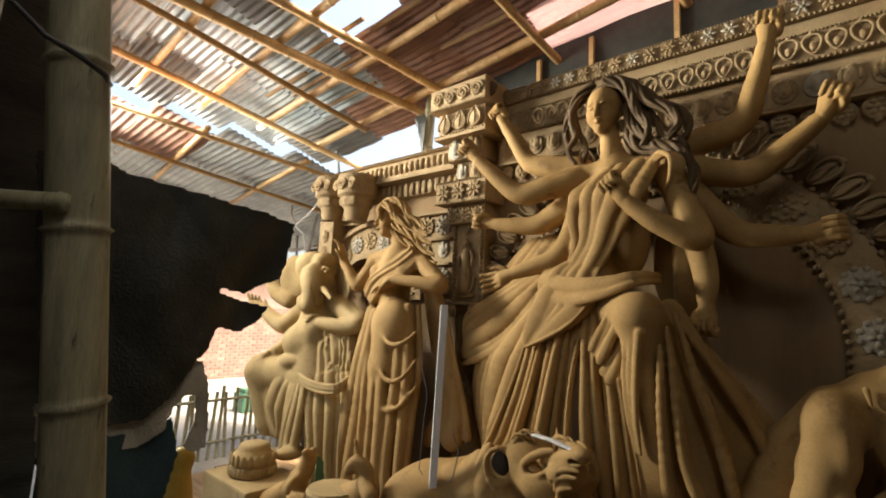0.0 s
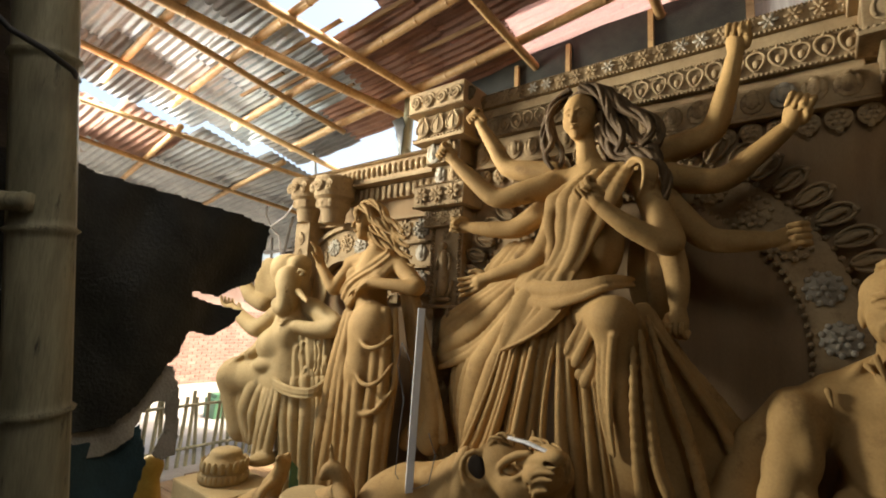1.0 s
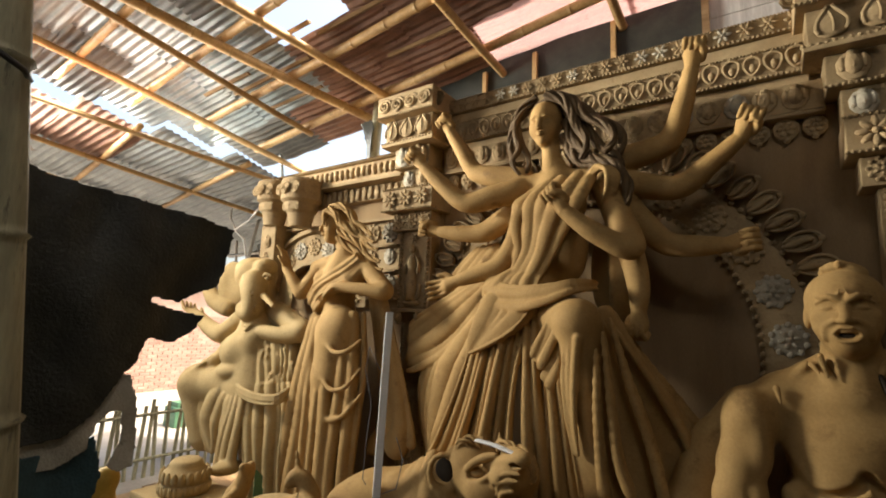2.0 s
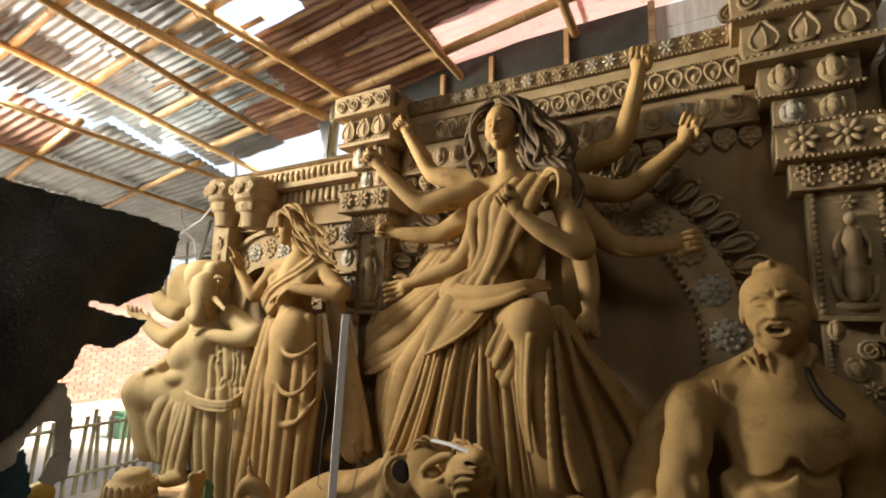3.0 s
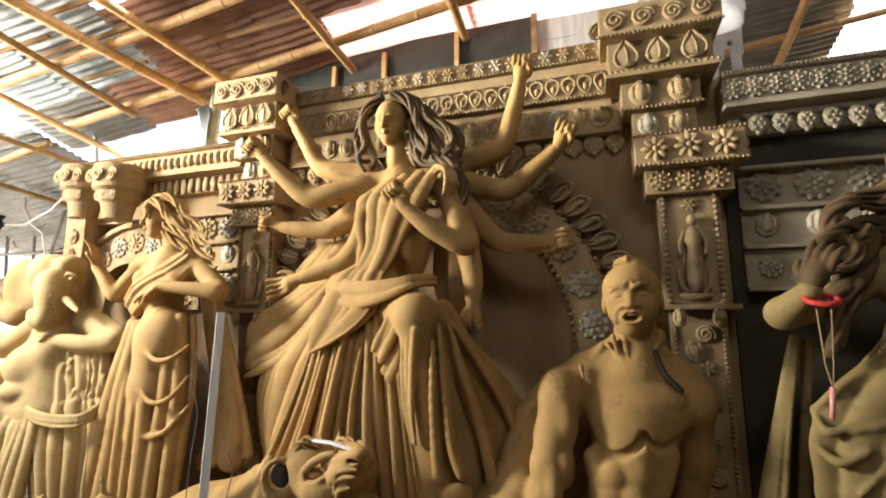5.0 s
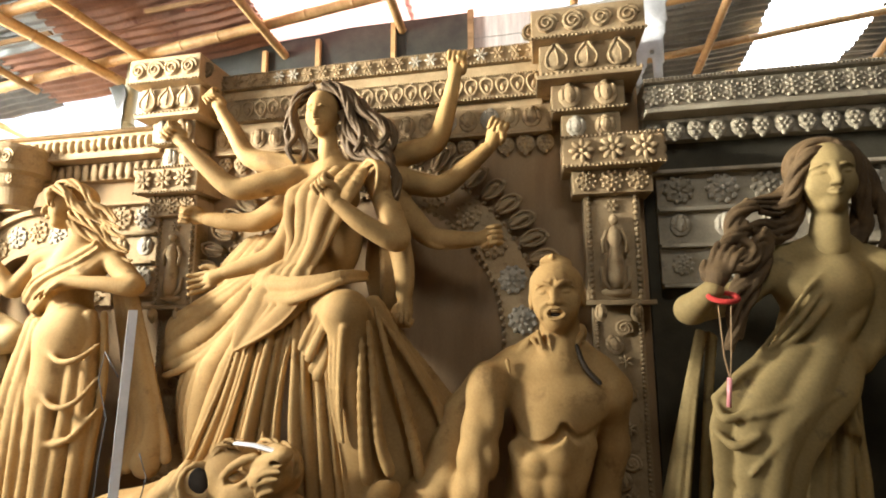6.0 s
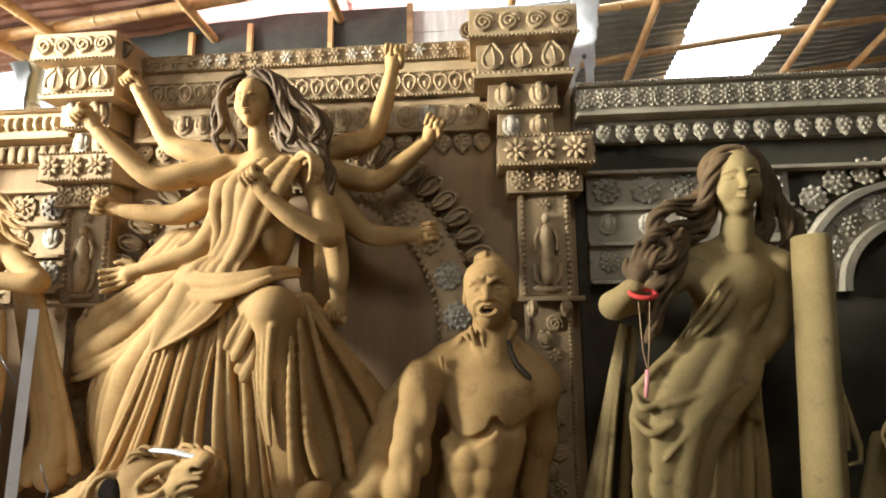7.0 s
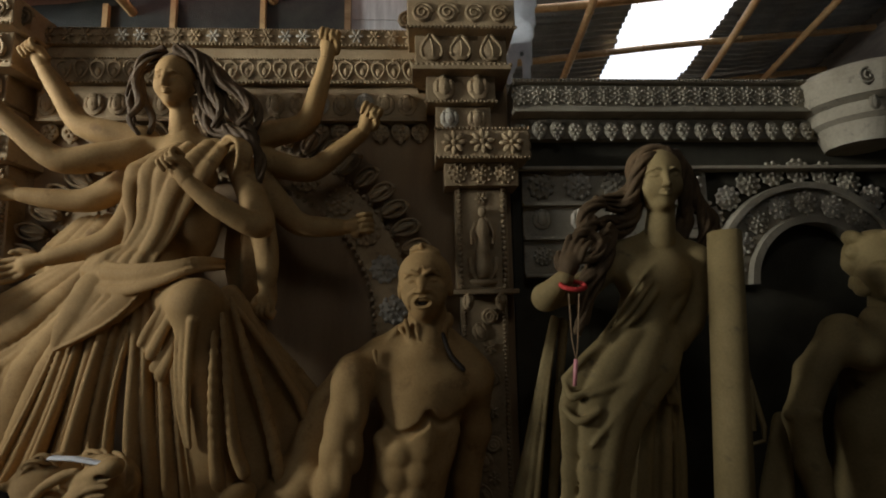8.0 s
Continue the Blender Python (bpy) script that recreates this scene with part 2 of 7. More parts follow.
def roundel(r=0.085, depth=0.03, lobes=10):
    """A disc with a beaded rim and a domed flower."""
    bm = bmesh.new()
    ball(bm, (0, 0, 0), (r, depth * .55, r), 14, 5)
    for k in range(lobes):
        a = 2 * math.pi * k / lobes
        ball(bm, (r * .92 * math.cos(a), -depth * .35, r * .92 * math.sin(a)), (r * .2, depth * .5, r * .2), 5, 4)
    for k in range(6):
        a = 2 * math.pi * (k + .5) / 6
        ball(bm, (r * .42 * math.cos(a), -depth * .75, r * .42 * math.sin(a)), (r * .25, depth * .45, r * .14), 6, 4, Euler((0, -a, 0)))
    ball(bm, (0, -depth, 0), (r * .2, depth * .5, r * .2), 6, 4)
    return mesh_of("roundel", bm, RELIEF, True)


def lotus_bud(w=0.09, h=0.11, depth=0.04):
    """A round-bellied bud that runs to a point, with a leaf folded over it."""
    bm = bmesh.new()
    rings = [(0.0, 0.45), (0.1, 0.8), (0.25, 0.98), (0.42, 0.95), (0.6, 0.68), (0.75, 0.36), (0.88, 0.14), (1.0, 0.02)]
    tube(bm, [(0, -depth * .25, (q - .5) * 2 * h) for q, _ in rings], [w * f for _, f in rings], 12, squash=1.0)
    for v in bm.verts:
        v.co.y *= depth / w
    for s in (-1, 1):
        tube(bm, [(s * w * f * .86, -depth * .75 * (1.15 - .4 * q), (q - .5) * 2 * h) for q, f in rings[1:-1]], w * .13, 6)
    tube(bm, [(w * .1 * math.sin(q * 5), -depth * 1.15 * f, (q - .5) * 2 * h) for q, f in rings[1:6]], w * .1, 6)
    return mesh_of("lotus_bud", bm, RELIEF, True)


def spiral_boss(r=0.07, depth=0.025):
    bm = bmesh.new()
    pts, rad = [], []
    for k in range(40):
        q = k / 39
        a = q * 4.2 * math.pi
        pts.append((r * (0.95 - .8 * q) * math.cos(a), -depth * (.2 + .8 * q), r * (0.95 - .8 * q) * math.sin(a)))
        rad.append(r * (.17 - .05 * q))
    tube(bm, pts, rad, 6)
    ball(bm, (0, 0, 0), (r * .95, depth * .5, r * .95), 12, 4)
    return mesh_of("spiral_boss", bm, RELIEF, True)


def drop_leaf(w=0.045, h=0.07, depth=0.02):
    """A rimmed drop with a bead in it, as on the middle band."""
    bm = bmesh.new()
    pts = [(w * math.sin(a) * (1 - .35 * math.cos(a)), -depth * .5, -h * math.cos(a) * .9) for a in (2 * math.pi * k / 18 for k in range(19))]
    tube(bm, pts, w * .2, 5, cap=False)
    ball(bm, (0, -depth * .3, -h * .2), (w * .42, depth * .8, h * .45), 7, 5)
    ball(bm, (0, -depth * .4, h * 1.0), (w * .3, depth * .6, h * .2), 6, 4)
    return mesh_of("drop_leaf", bm, RELIEF, True)


def mask_boss(w=0.075, h=0.085, depth=0.04):
    """A plain oval boss on a scalloped plate."""
    bm = bmesh.new()
    ball(bm, (0, -depth * .1, 0), (w, depth * .4, h), 12, 5)
    ball(bm, (0, -depth * .45, h * .05), (w * .55, depth * .7, h * .68), 9, 6)
    for s in (-1, 1):
        ball(bm, (s * w * .62, -depth * .4, h * .15), (w * .24, depth * .4, h * .5), 6, 4)
    ball(bm, (0, -depth * .5, h * .78), (w * .4, depth * .4, h * .22), 6, 4)
    ball(bm, (0, -depth * 1.0, -h * .05), (w * .13, depth * .3, h * .25), 5, 4)
    return mesh_of("mask_boss", bm, RELIEF, True)


def scallop(w=0.07, h=0.07):
    """A hanging lobe of the valance with a small flower on it."""
    bm = bmesh.new()
    ball(bm, (0, 0, 0), (w * .98, 0.02, h), 10, 5)
    ball(bm, (0, 0, -h * .95), (w * .3, 0.015, h * .3), 6, 4)
    for k in range(6):
        a = 2 * math.pi * k / 6
        ball(bm, (w * .5 * math.cos(a), -.02, w * .5 * math.sin(a)), (w * .26, .012, w * .2), 5, 4)
    ball(bm, (0, -.026, 0), (w * .2, .012, w * .2), 5, 4)
    return mesh_of("scallop", bm, RELIEF, True)


def flame_leaf(w=0.06, h=0.11, depth=0.03):
    """A long curled leaf of the arch's outer ring: a rolled rim round a ridged blade, the tip bent over."""
    bm = bmesh.new()
    rim = []
    for k in range(25):
        q = k / 24
        a = -math.pi * .86 + 2 * math.pi * .86 * q
        wide = w * (.62 + .38 * math.cos(a * .5)) * (1 if a < 0 else .92)
        rim.append((wide * math.sin(a) * 1.05, -depth * (.9 + .35 * math.cos(a)), h * .86 * math.cos(a)))
    tube(bm, rim, [w * .17] * 25, 6)
    tube(bm, [(w * .1 * math.sin(6 * q), -depth * (.8 + .8 * q), h * (-.85 + 1.35 * q)) for q in (j / 8 for j in range(9))], [w * (.2 + .12 * math.sin(j / 8 * 3)) for j in range(9)], 6)
    for s in (-1, 1):
        tube(bm, [(s * w * (.28 + .3 * math.sin(2.6 * q)), -depth * .75, h * (-.8 + 1.1 * q)) for q in (j / 6 for j in range(7))], w * .1, 5)
    ball(bm, (w * .15, -depth * 1.3, h * .86), (w * .42, depth * .5, h * .16), 8, 5)
    ball(bm, (0, -depth * .1, 0), (w * .95, depth * .95, h * .95), 10, 5)
    return mesh_of("flame_leaf", bm, RELIEF, True)


def egg(w=0.03, h=0.045, depth=0.03):
    return mesh_of("egg", ball(bmesh.new(), (0, 0, 0), (w, depth, h), 8, 6), RELIEF, True)


ROSETTE, ROSETTE_BIG = rosette(6, 0.055, 0.02), rosette(8, 0.088, 0.03)
ROUNDEL, ROUNDEL_SMALL = roundel(0.1, 0.035), roundel(0.07, 0.03)
ROUNDEL_WHITE = ROUNDEL.copy()
ROUNDEL_WHITE.materials[0] = RELIEF_WHITE
ROSETTE_WHITE = ROSETTE.copy()
ROSETTE_WHITE.materials[0] = RELIEF_WHITE
BUD, BUD_SMALL = lotus_bud(), lotus_bud(0.055, 0.085, 0.035)
SPIRAL, DROP, MASK, SCALLOP, FLAME, EGG = spiral_boss(0.075), drop_leaf(), mask_boss(), scallop(), flame_leaf(), egg()
MASK_WHITE = MASK.copy()
MASK_WHITE.materials[0] = RELIEF_WHITE
TOOTH = egg(0.036, 0.075, 0.022)


def beads(bm, a, b, r=0.0125, pitch=0.027):
    a, b = Vector(a), Vector(b)
    n = max(1, int((b - a).length / pitch))
    for k in range(n + 1):
        m = Matrix.LocRotScale(a.lerp(b, k / n), None, Vector((r, r, r)))
        bmesh.ops.create_icosphere(bm, subdivisions=1, radius=1, matrix=m)
    return bm


class Backdrop:
    """One upright section of the carved clay backdrop and its ornaments."""

    def __init__(self, label):
        self.root = thing("carved_backdrop", (0, 3.5, 0.2), label, "backdrop")
        self.bead = bmesh.new()

    def block(self, name, x0, x1, y0, z0, z1, mat=RELIEF, y1=3.56, label=""):
        ob = part(name, box(bmesh.new(), x0, x1, y0, y1, z0, z1, 0.008), mat, None, label)
        return under(ob, self.root)

    def motif(self, me, x, y, z, scale=1.0, lean=0.0, tilt=0.0):
        ob = new(me.name.split(".")[0], me)
        ob.matrix_basis = Matrix.LocRotScale((x, y, z), Euler((tilt, lean, 0)), (scale, scale * .65, scale) if not isinstance(scale, tuple) else scale)
        return under(ob, self.root)

    def row(self, me, x0, x1, y, z, n, scale=1.0, whites=(), white=None, jitter=0.004):
        for k in range(n):
            x = x0 + (x1 - x0) * (k + .5) / n
            rr = random.Random(int(x * 997) + int(z * 131))
            s = scale if isinstance(scale, tuple) else scale * rr.uniform(.95, 1.04)
            self.motif(white if white and k in whites else me, x + rr.uniform(-jitter, jitter), y, z + rr.uniform(-jitter, jitter), s, rr.uniform(-.12, .12))

    def bead_line(self, x0, x1, y, z, r=0.0125):
        beads(self.bead, (x0, y, z), (x1, y, z), r, r * 2.15)

    def close(self):
        if self.bead.verts:
            under(part("bead_moulding", self.bead, RELIEF, smooth=True), self.root)


def column(bd, cl, cu, wl=0.62, wu=0.70, mirror=1):
    """Pilaster: stacked carved capitals over a beaded shaft and a vine-covered foot. cl, cu: centres of the lower and the upper stack."""
    def blk(name, c, w, y0, z0, z1):
        bd.block(name, c - w / 2, c + w / 2, y0, z0, z1)
    # upper stack
    blk("spiral_block", cu, wu, 3.12, 3.925, 4.14)
    bd.row(SPIRAL, cu - wu / 2 + .02, cu + wu / 2 - .02, 3.115, 4.035, 4, 1.0)
    bd.bead_line(cu - wu / 2, cu + wu / 2, 3.115, 3.935)
    for z in (3.97, 4.1):
        bd.motif(SPIRAL, cu + mirror * -wu / 2, 3.2, 4.03, .95, 0)
    blk("bud_block", cu, wu - .1, 3.2, 3.70, 3.922)
    bd.row(BUD, cu - wu / 2 + .06, cu + wu / 2 - .06, 3.185, 3.83, 3, .92)
    bd.bead_line(cu - wu / 2 + .03, cu + wu / 2 - .03, 3.18, 3.70, .016)
    blk("bud_ledge", cu, wu - .05, 3.17, 3.665, 3.698)
    blk("mask_block", cu, wu - .25, 3.27, 3.47, 3.662)
    bd.row(MASK, cu - wu / 2 + .13, cu + wu / 2 - .13, 3.255, 3.57, 2, 1.1, (0,) if mirror < 0 else (), MASK_WHITE)
    bd.bead_line(cu - wu / 2 + .12, cu + wu / 2 - .12, 3.26, 3.475)
    blk("neck_block", cu + .02, wu - .34, 3.33, 3.262, 3.468)
    bd.row(MASK, cu - wu / 2 + .19, cu + wu / 2 - .15, 3.32, 3.37, 2, .95, (0,), MASK_WHITE)
    # lower stack
    blk("flower_block", cl, wl, 3.2, 3.05, 3.26)
    bd.row(ROSETTE_BIG, cl - wl / 2 + .02, cl + wl / 2 - .02, 3.19, 3.157, 3, 1.0)
    bd.bead_line(cl - wl / 2, cl + wl / 2, 3.195, 3.255)
    bd.bead_line(cl - wl / 2, cl + wl / 2, 3.195, 3.055)
    for z in (3.09, 3.155, 3.22):
        bd.motif(EGG, cl + mirror * wl / 2, 3.25, z, .9)
    blk("under_block", cl, wl - .12, 3.29, 2.885, 3.047)
    bd.row(ROUNDEL_SMALL, cl - wl / 2 + .07, cl + wl / 2 - .07, 3.285, 2.97, 3, 1.0)
    blk("shaft", cl, .36, 3.36, 2.185, 2.882)
    blk("ledge", cl, .47, 3.3, 2.15, 2.182)
    for s in (-1, 1):
        beads(bd.bead, (cl + s * .15, 3.352, 2.2), (cl + s * .15, 3.352, 2.87), .02, .036)
        bd.motif(MASK, cl + s * .11, 3.31, 2.1, (.55, 1, .7))
    # small carved figure on the shaft, a plain tapered shape between leaves
    fig = bmesh.new()
    tube(fig, [(cl, 3.335, z) for z in (2.26, 2.34, 2.45, 2.53, 2.58, 2.63, 2.67)], [.04, .055, .05, .032, .05, .04, .014], 9)
    ball(fig, (cl, 3.325, 2.71), (.03, .03, .037), 8, 6)
    for s in (-1, 1):
        tube(fig, [(cl + s * .045, 3.335, 2.64), (cl + s * .075, 3.33, 2.57), (cl + s * .07, 3.325, 2.49)], .014, 6)
        tube(fig, [(cl + s * .03, 3.335, 2.24), (cl + s * .08, 3.34, 2.3), (cl + s * .09, 3.34, 2.4)], .016, 6)
    ball(fig, (cl, 3.345, 2.235), (.1, .03, .03), 9, 5)
    under(part("carved_figure", fig, RELIEF, smooth=True), bd.root)
    bd.motif(ROSETTE, cl, 3.35, 2.81, .9)
    # foot with scrolls
    blk("foot", cl + .01, .32, 3.41, .2, 2.147)
    for s in (-1, 1):
        beads(bd.bead, (cl + .01 + s * .135, 3.405, .22), (cl + .01 + s * .135, 3.405, 2.05), .013, .028)
    z, k = .32, 0
    while z < 2.05:
        bd.motif((SPIRAL, FLAME, ROSETTE, MASK)[k % 4], cl + .01 + .03 * (-1) ** k, 3.4, z, (.8, .75, .9, .8)[k % 4], .5 * (-1) ** k)
        z += .105
        k += 1


# centre section
centre = Backdrop("tall central backdrop of brown clay with carved friezes and a leafy arch")
centre.block("base_panel", -2.98, .82, 3.5, .2, 3.95, PANEL, 3.58, "plain brown cloth panel")
L, R = -2.5, .16
centre.block("frieze_band", L, R, 3.405, 3.955, 4.085)
centre.row(ROSETTE, L, R, 3.395, 4.022, 21, 1.0, (4, 5, 9, 13, 14, 17), ROSETTE_WHITE)
centre.bead_line(L, R, 3.4, 3.962)
centre.bead_line(L, R, 3.4, 4.078, .009)
centre.block("frieze_ledge", L, R, 3.43, 3.87, 3.952)
centre.block("frieze_band", L, R, 3.42, 3.675, 3.868)
centre.row(DROP, L, R, 3.415, 3.775, 23, 1.0)
centre.bead_line(L, R, 3.413, 3.682)
centre.bead_line(L, R, 3.413, 3.86, .009)
centre.block("frieze_ledge", L, R, 3.455, 3.615, 3.672)
centre.block("frieze_band", L, R + .06, 3.43, 3.425, 3.612)
centre.row(MASK, L, R, 3.425, 3.52, 17, .95, (12, 14), MASK_WHITE)
centre.block("frieze_ledge", L, R + .06, 3.42, 3.40, 3.422)
centre.row(SCALLOP, L, R + .08, 3.47, 3.335, 19, 1.0)
column(centre, -2.75, -2.77, .56, .64, -1)
column(centre, .585, .455, .63, .73, 1)
# great arch
AX, AZ = -1.2, 1.95
bm = bmesh.new()
N = 48
for r0, r1, y0, y1 in ((1.05, 1.31, 3.47, 3.51),):
    ring = []
    for k in range(N + 1):
        a = math.pi * (-.08 + 1.16 * k / N)
        c, s = math.cos(a), math.sin(a)
        ring.append([bm.verts.new((AX + r * c, y, AZ + r * s)) for r, y in ((r0, y0), (r1, y0), (r1, y1), (r0, y1))])
    for p, q in zip(ring, ring[1:]):
        for k in range(4):
            bm.faces.new((p[k], p[(k + 1) % 4], q[(k + 1) % 4], q[k]))
under(part("arch_band", bm, RELIEF), centre.root)
for k in range(70):
    a = math.pi * (-.08 + 1.16 * k / 69)
    for r in (1.04, 1.32):
        bmesh.ops.create_icosphere(centre.bead, subdivisions=1, radius=1, matrix=Matrix.LocRotScale((AX + r * math.cos(a), 3.465, AZ + r * math.sin(a)), None, Vector((.02, .014, .02))))
for k in range(15):
    a = math.pi * (-.05 + 1.1 * k / 14)
    centre.motif(ROUNDEL_WHITE if k in (0, 1, 2, 12, 13, 14) else ROUNDEL, AX + 1.175 * math.cos(a), 3.462, AZ + 1.175 * math.sin(a), .95, .3 * k)
for k in range(33):
    a = math.pi * (-.05 + 1.1 * k / 32)
    centre.motif(FLAME, AX + 1.43 * math.cos(a), 3.46, AZ + 1.43 * math.sin(a), (1, 1, 1), math.pi / 2 - a + .22 * (1 if k < 16 else -1))
centre.close()


def side_section(x0, x1, arch_x, near, label, eggs, rim=.80):
    """Lower wing: cornice, scalloped valance, three roundel rows by the column and a round-headed niche."""
    bd = Backdrop(label)
    # the right wing's panel takes the cloth with shade in its colour
    bd.block("base_panel", x0, x1, 3.52, .2, 3.3, PANEL_SHADED if x0 > 0 else PANEL, 3.61, "plain cloth panel with shade put into its colour" if x0 > 0 else "plain brown cloth panel")
    bd.block("cornice", x0, x1, 3.33, 3.46, 3.63)
    bd.block("cornice_lip", x0, x1, 3.29, 3.632, 3.66)
    bd.block("cornice_foot", x0, x1, 3.31, 3.425, 3.458)
    n = int((x1 - x0) / .115)
    if eggs:
        bd.row(EGG, x0, x1, 3.325, 3.545, int((x1 - x0) / .075), (1.1, 1.2, 1.3))
        bd.row(TOOTH, x0, x1, 3.42, 3.34, int((x1 - x0) / .085), 1.0)
    else:
        bd.row(ROUNDEL_SMALL, x0, x1, 3.325, 3.545, n, .95)
        bd.row(SCALLOP, x0, x1, 3.42, 3.33, int((x1 - x0) / .13), .95)
    bd.bead_line(x0, x1, 3.285, 3.647, .011)
    bd.block("valance_board", x0, x1, 3.44, 3.27, 3.423)
    bd.block("ledge", x0, x1, 3.42, 3.035, 3.062)
    lo, hi = (near, arch_x - .72) if arch_x > near else (arch_x + .72, near)
    for z, me, ww in ((2.925, ROUNDEL, ROUNDEL_WHITE), (2.68, MASK, MASK_WHITE), (2.415, ROUNDEL_SMALL, ROUNDEL_WHITE)):
        bd.block("row_board", lo, hi, 3.48, z - .125, z + .11)
        bd.block("row_ledge", lo, hi, 3.43, z - .152, z - .127)
        count = max(2, int((hi - lo) / .24))
        bd.row(me, lo, hi, 3.472, z, count, .95, (1, 4), ww)
    # niche: ring of roundels round a dark opening
    bm = bmesh.new()
    for r0, r1, ya, yb in ((.44, .49, 3.40, 3.52), (.49, rim, 3.46, 3.52), (rim, rim + .045, 3.42, 3.52)):
        ring = []
        for k in range(33):
            a = math.pi * k / 32
            ring.append([bm.verts.new((arch_x + r * math.cos(a), y, 2.19 + r * math.sin(a))) for r, y in ((r0, ya), (r1, ya), (r1, yb), (r0, yb))])
        for p, q in zip(ring, ring[1:]):
            for k in range(4):
                bm.faces.new((p[k], p[(k + 1) % 4], q[(k + 1) % 4], q[k]))
        bm.faces.new(ring[0])
        bm.faces.new(ring[-1][::-1])
    under(part("niche_arch", bm, RELIEF), bd.root)
    for k in range(9):
        a = math.pi * (k + .5) / 9
        bd.motif(ROUNDEL_WHITE if k % 2 else ROUNDEL, arch_x + (.49 + rim) / 2 * math.cos(a), 3.455, 2.19 + (.49 + rim) / 2 * math.sin(a), .95 if rim > .75 else .85, .4 * k)
    if rim < .75:
        for k in range(11):
            a = math.pi * (.12 + .76 * k / 10)
            bd.motif(ROUNDEL_WHITE if k in (2, 8) else ROUNDEL, arch_x + (rim + .15) * math.cos(a), 3.50, 2.19 + (rim + .15) * math.sin(a), .9, .5 * k)
    bd.close()
    return bd


right_wing = side_section(.83, 4.6, 3.0, .9, "low side wing of brown clay toned grey for haze, with roundels and an arched niche", False, .70)
left_wing = side_section(-5.0, -2.93, -4.22, -3.03, "low side wing of golden clay with egg moulding and an arched niche", True)


def end_cap(bd, x, y0, w, z1):
    """Rounded scrolled capital block that crowns a wing's end."""
    bm = bmesh.new()
    tube(bm, [(x, y0 + w / 2, z) for z in (z1 - .5, z1 - .36, z1 - .33, z1 - .25, z1 - .22, z1 - .03, z1)], [w * .28, w * .34, w * .4, w * .42, w * .52, w * .55, w * .52], 32)
    ob = part("scroll_capital", bm, RELIEF, None, smooth=False)
    under(ob, bd.root)
    for s in (-1, 0, 1):
        bd.motif(SPIRAL, x + s * w * .3, y0 - .02 + abs(s) * w * .08, z1 - .12, .9, tilt=0)
        bd.motif(MASK, x + s * w * .22, y0 + .05 + abs(s) * .02, z1 - .29, .6)


end_cap(left_wing, -4.26, 3.05, .42, 3.52)
end_cap(left_wing, -4.80, 3.12, .40, 3.585)
under(part("end_shaft", box(bmesh.new(), -4.96, -4.7, 3.28, 3.5, .2, 3.1, .01), RELIEF), left_wing.root)
for k in range(11):
    left_wing.motif((MASK, ROSETTE)[k % 2], -4.83, 3.27, 2.9 - k * .16, .9)
end_cap(right_wing, 3.36, 2.96, .74, 3.66)
# recolour the right wing's relief clay with the painted haze tone
for ob in right_wing.root.children:
    if ob.data.materials[0] == RELIEF:
        ob.material_slots[0].link = "OBJECT"
        ob.material_slots[0].material = RELIEF_HAZED


# ---- roof: loose tin sheets on a bamboo lattice ----
roof = thing("roof", (-2, 2, 5), "patched roof of corrugated tin on bamboo poles with gaps of sky", "roof", kind="structure")


def tin(length, width, waves, thick=0.0, seed=0):
    """A corrugated sheet: ridges run along x, one wave every 7.5 cm across y."""
    rng = random.Random(seed)
    me = bpy.data.meshes.new("tin_sheet")
    nx, ny = 6, waves * 6
    vs, fs = [], []
    for i in range(nx + 1):
        for j in range(ny + 1):
            sag = -.02 * math.sin(math.pi * i / nx) + .01 * math.sin(3 * i + seed)
            vs.append((length * (i / nx - .5), width * (j / ny - .5), .011 * math.cos(2 * math.pi * j / 6) + sag))
    for i in range(nx):
        for j in range(ny):
            a = i * (ny + 1) + j
            fs.append((a, a + 1, a + ny + 2, a + ny + 1))
    me.from_pydata(vs, [], fs)
    for p in me.polygons:
        p.use_smooth = True
    return me


rng = random.Random(11)
TIN = [tin(1.30, .70, 9, seed=s) for s in range(3)]
SLOPE = Matrix.Rotation(-math.atan(.25), 4, "X") @ Matrix.Rotation(-math.atan(.10), 4, "Y")


def lay(me, x, y, z, mat, parent, turn=0.0, name="tin_sheet"):
    ob = new(name, me.copy())
    ob.data.materials.append(mat)
    ob.matrix_basis = Matrix.Translation((x, y, z)) @ SLOPE @ Matrix.Rotation(turn, 4, "Z")
    return under(ob, parent)


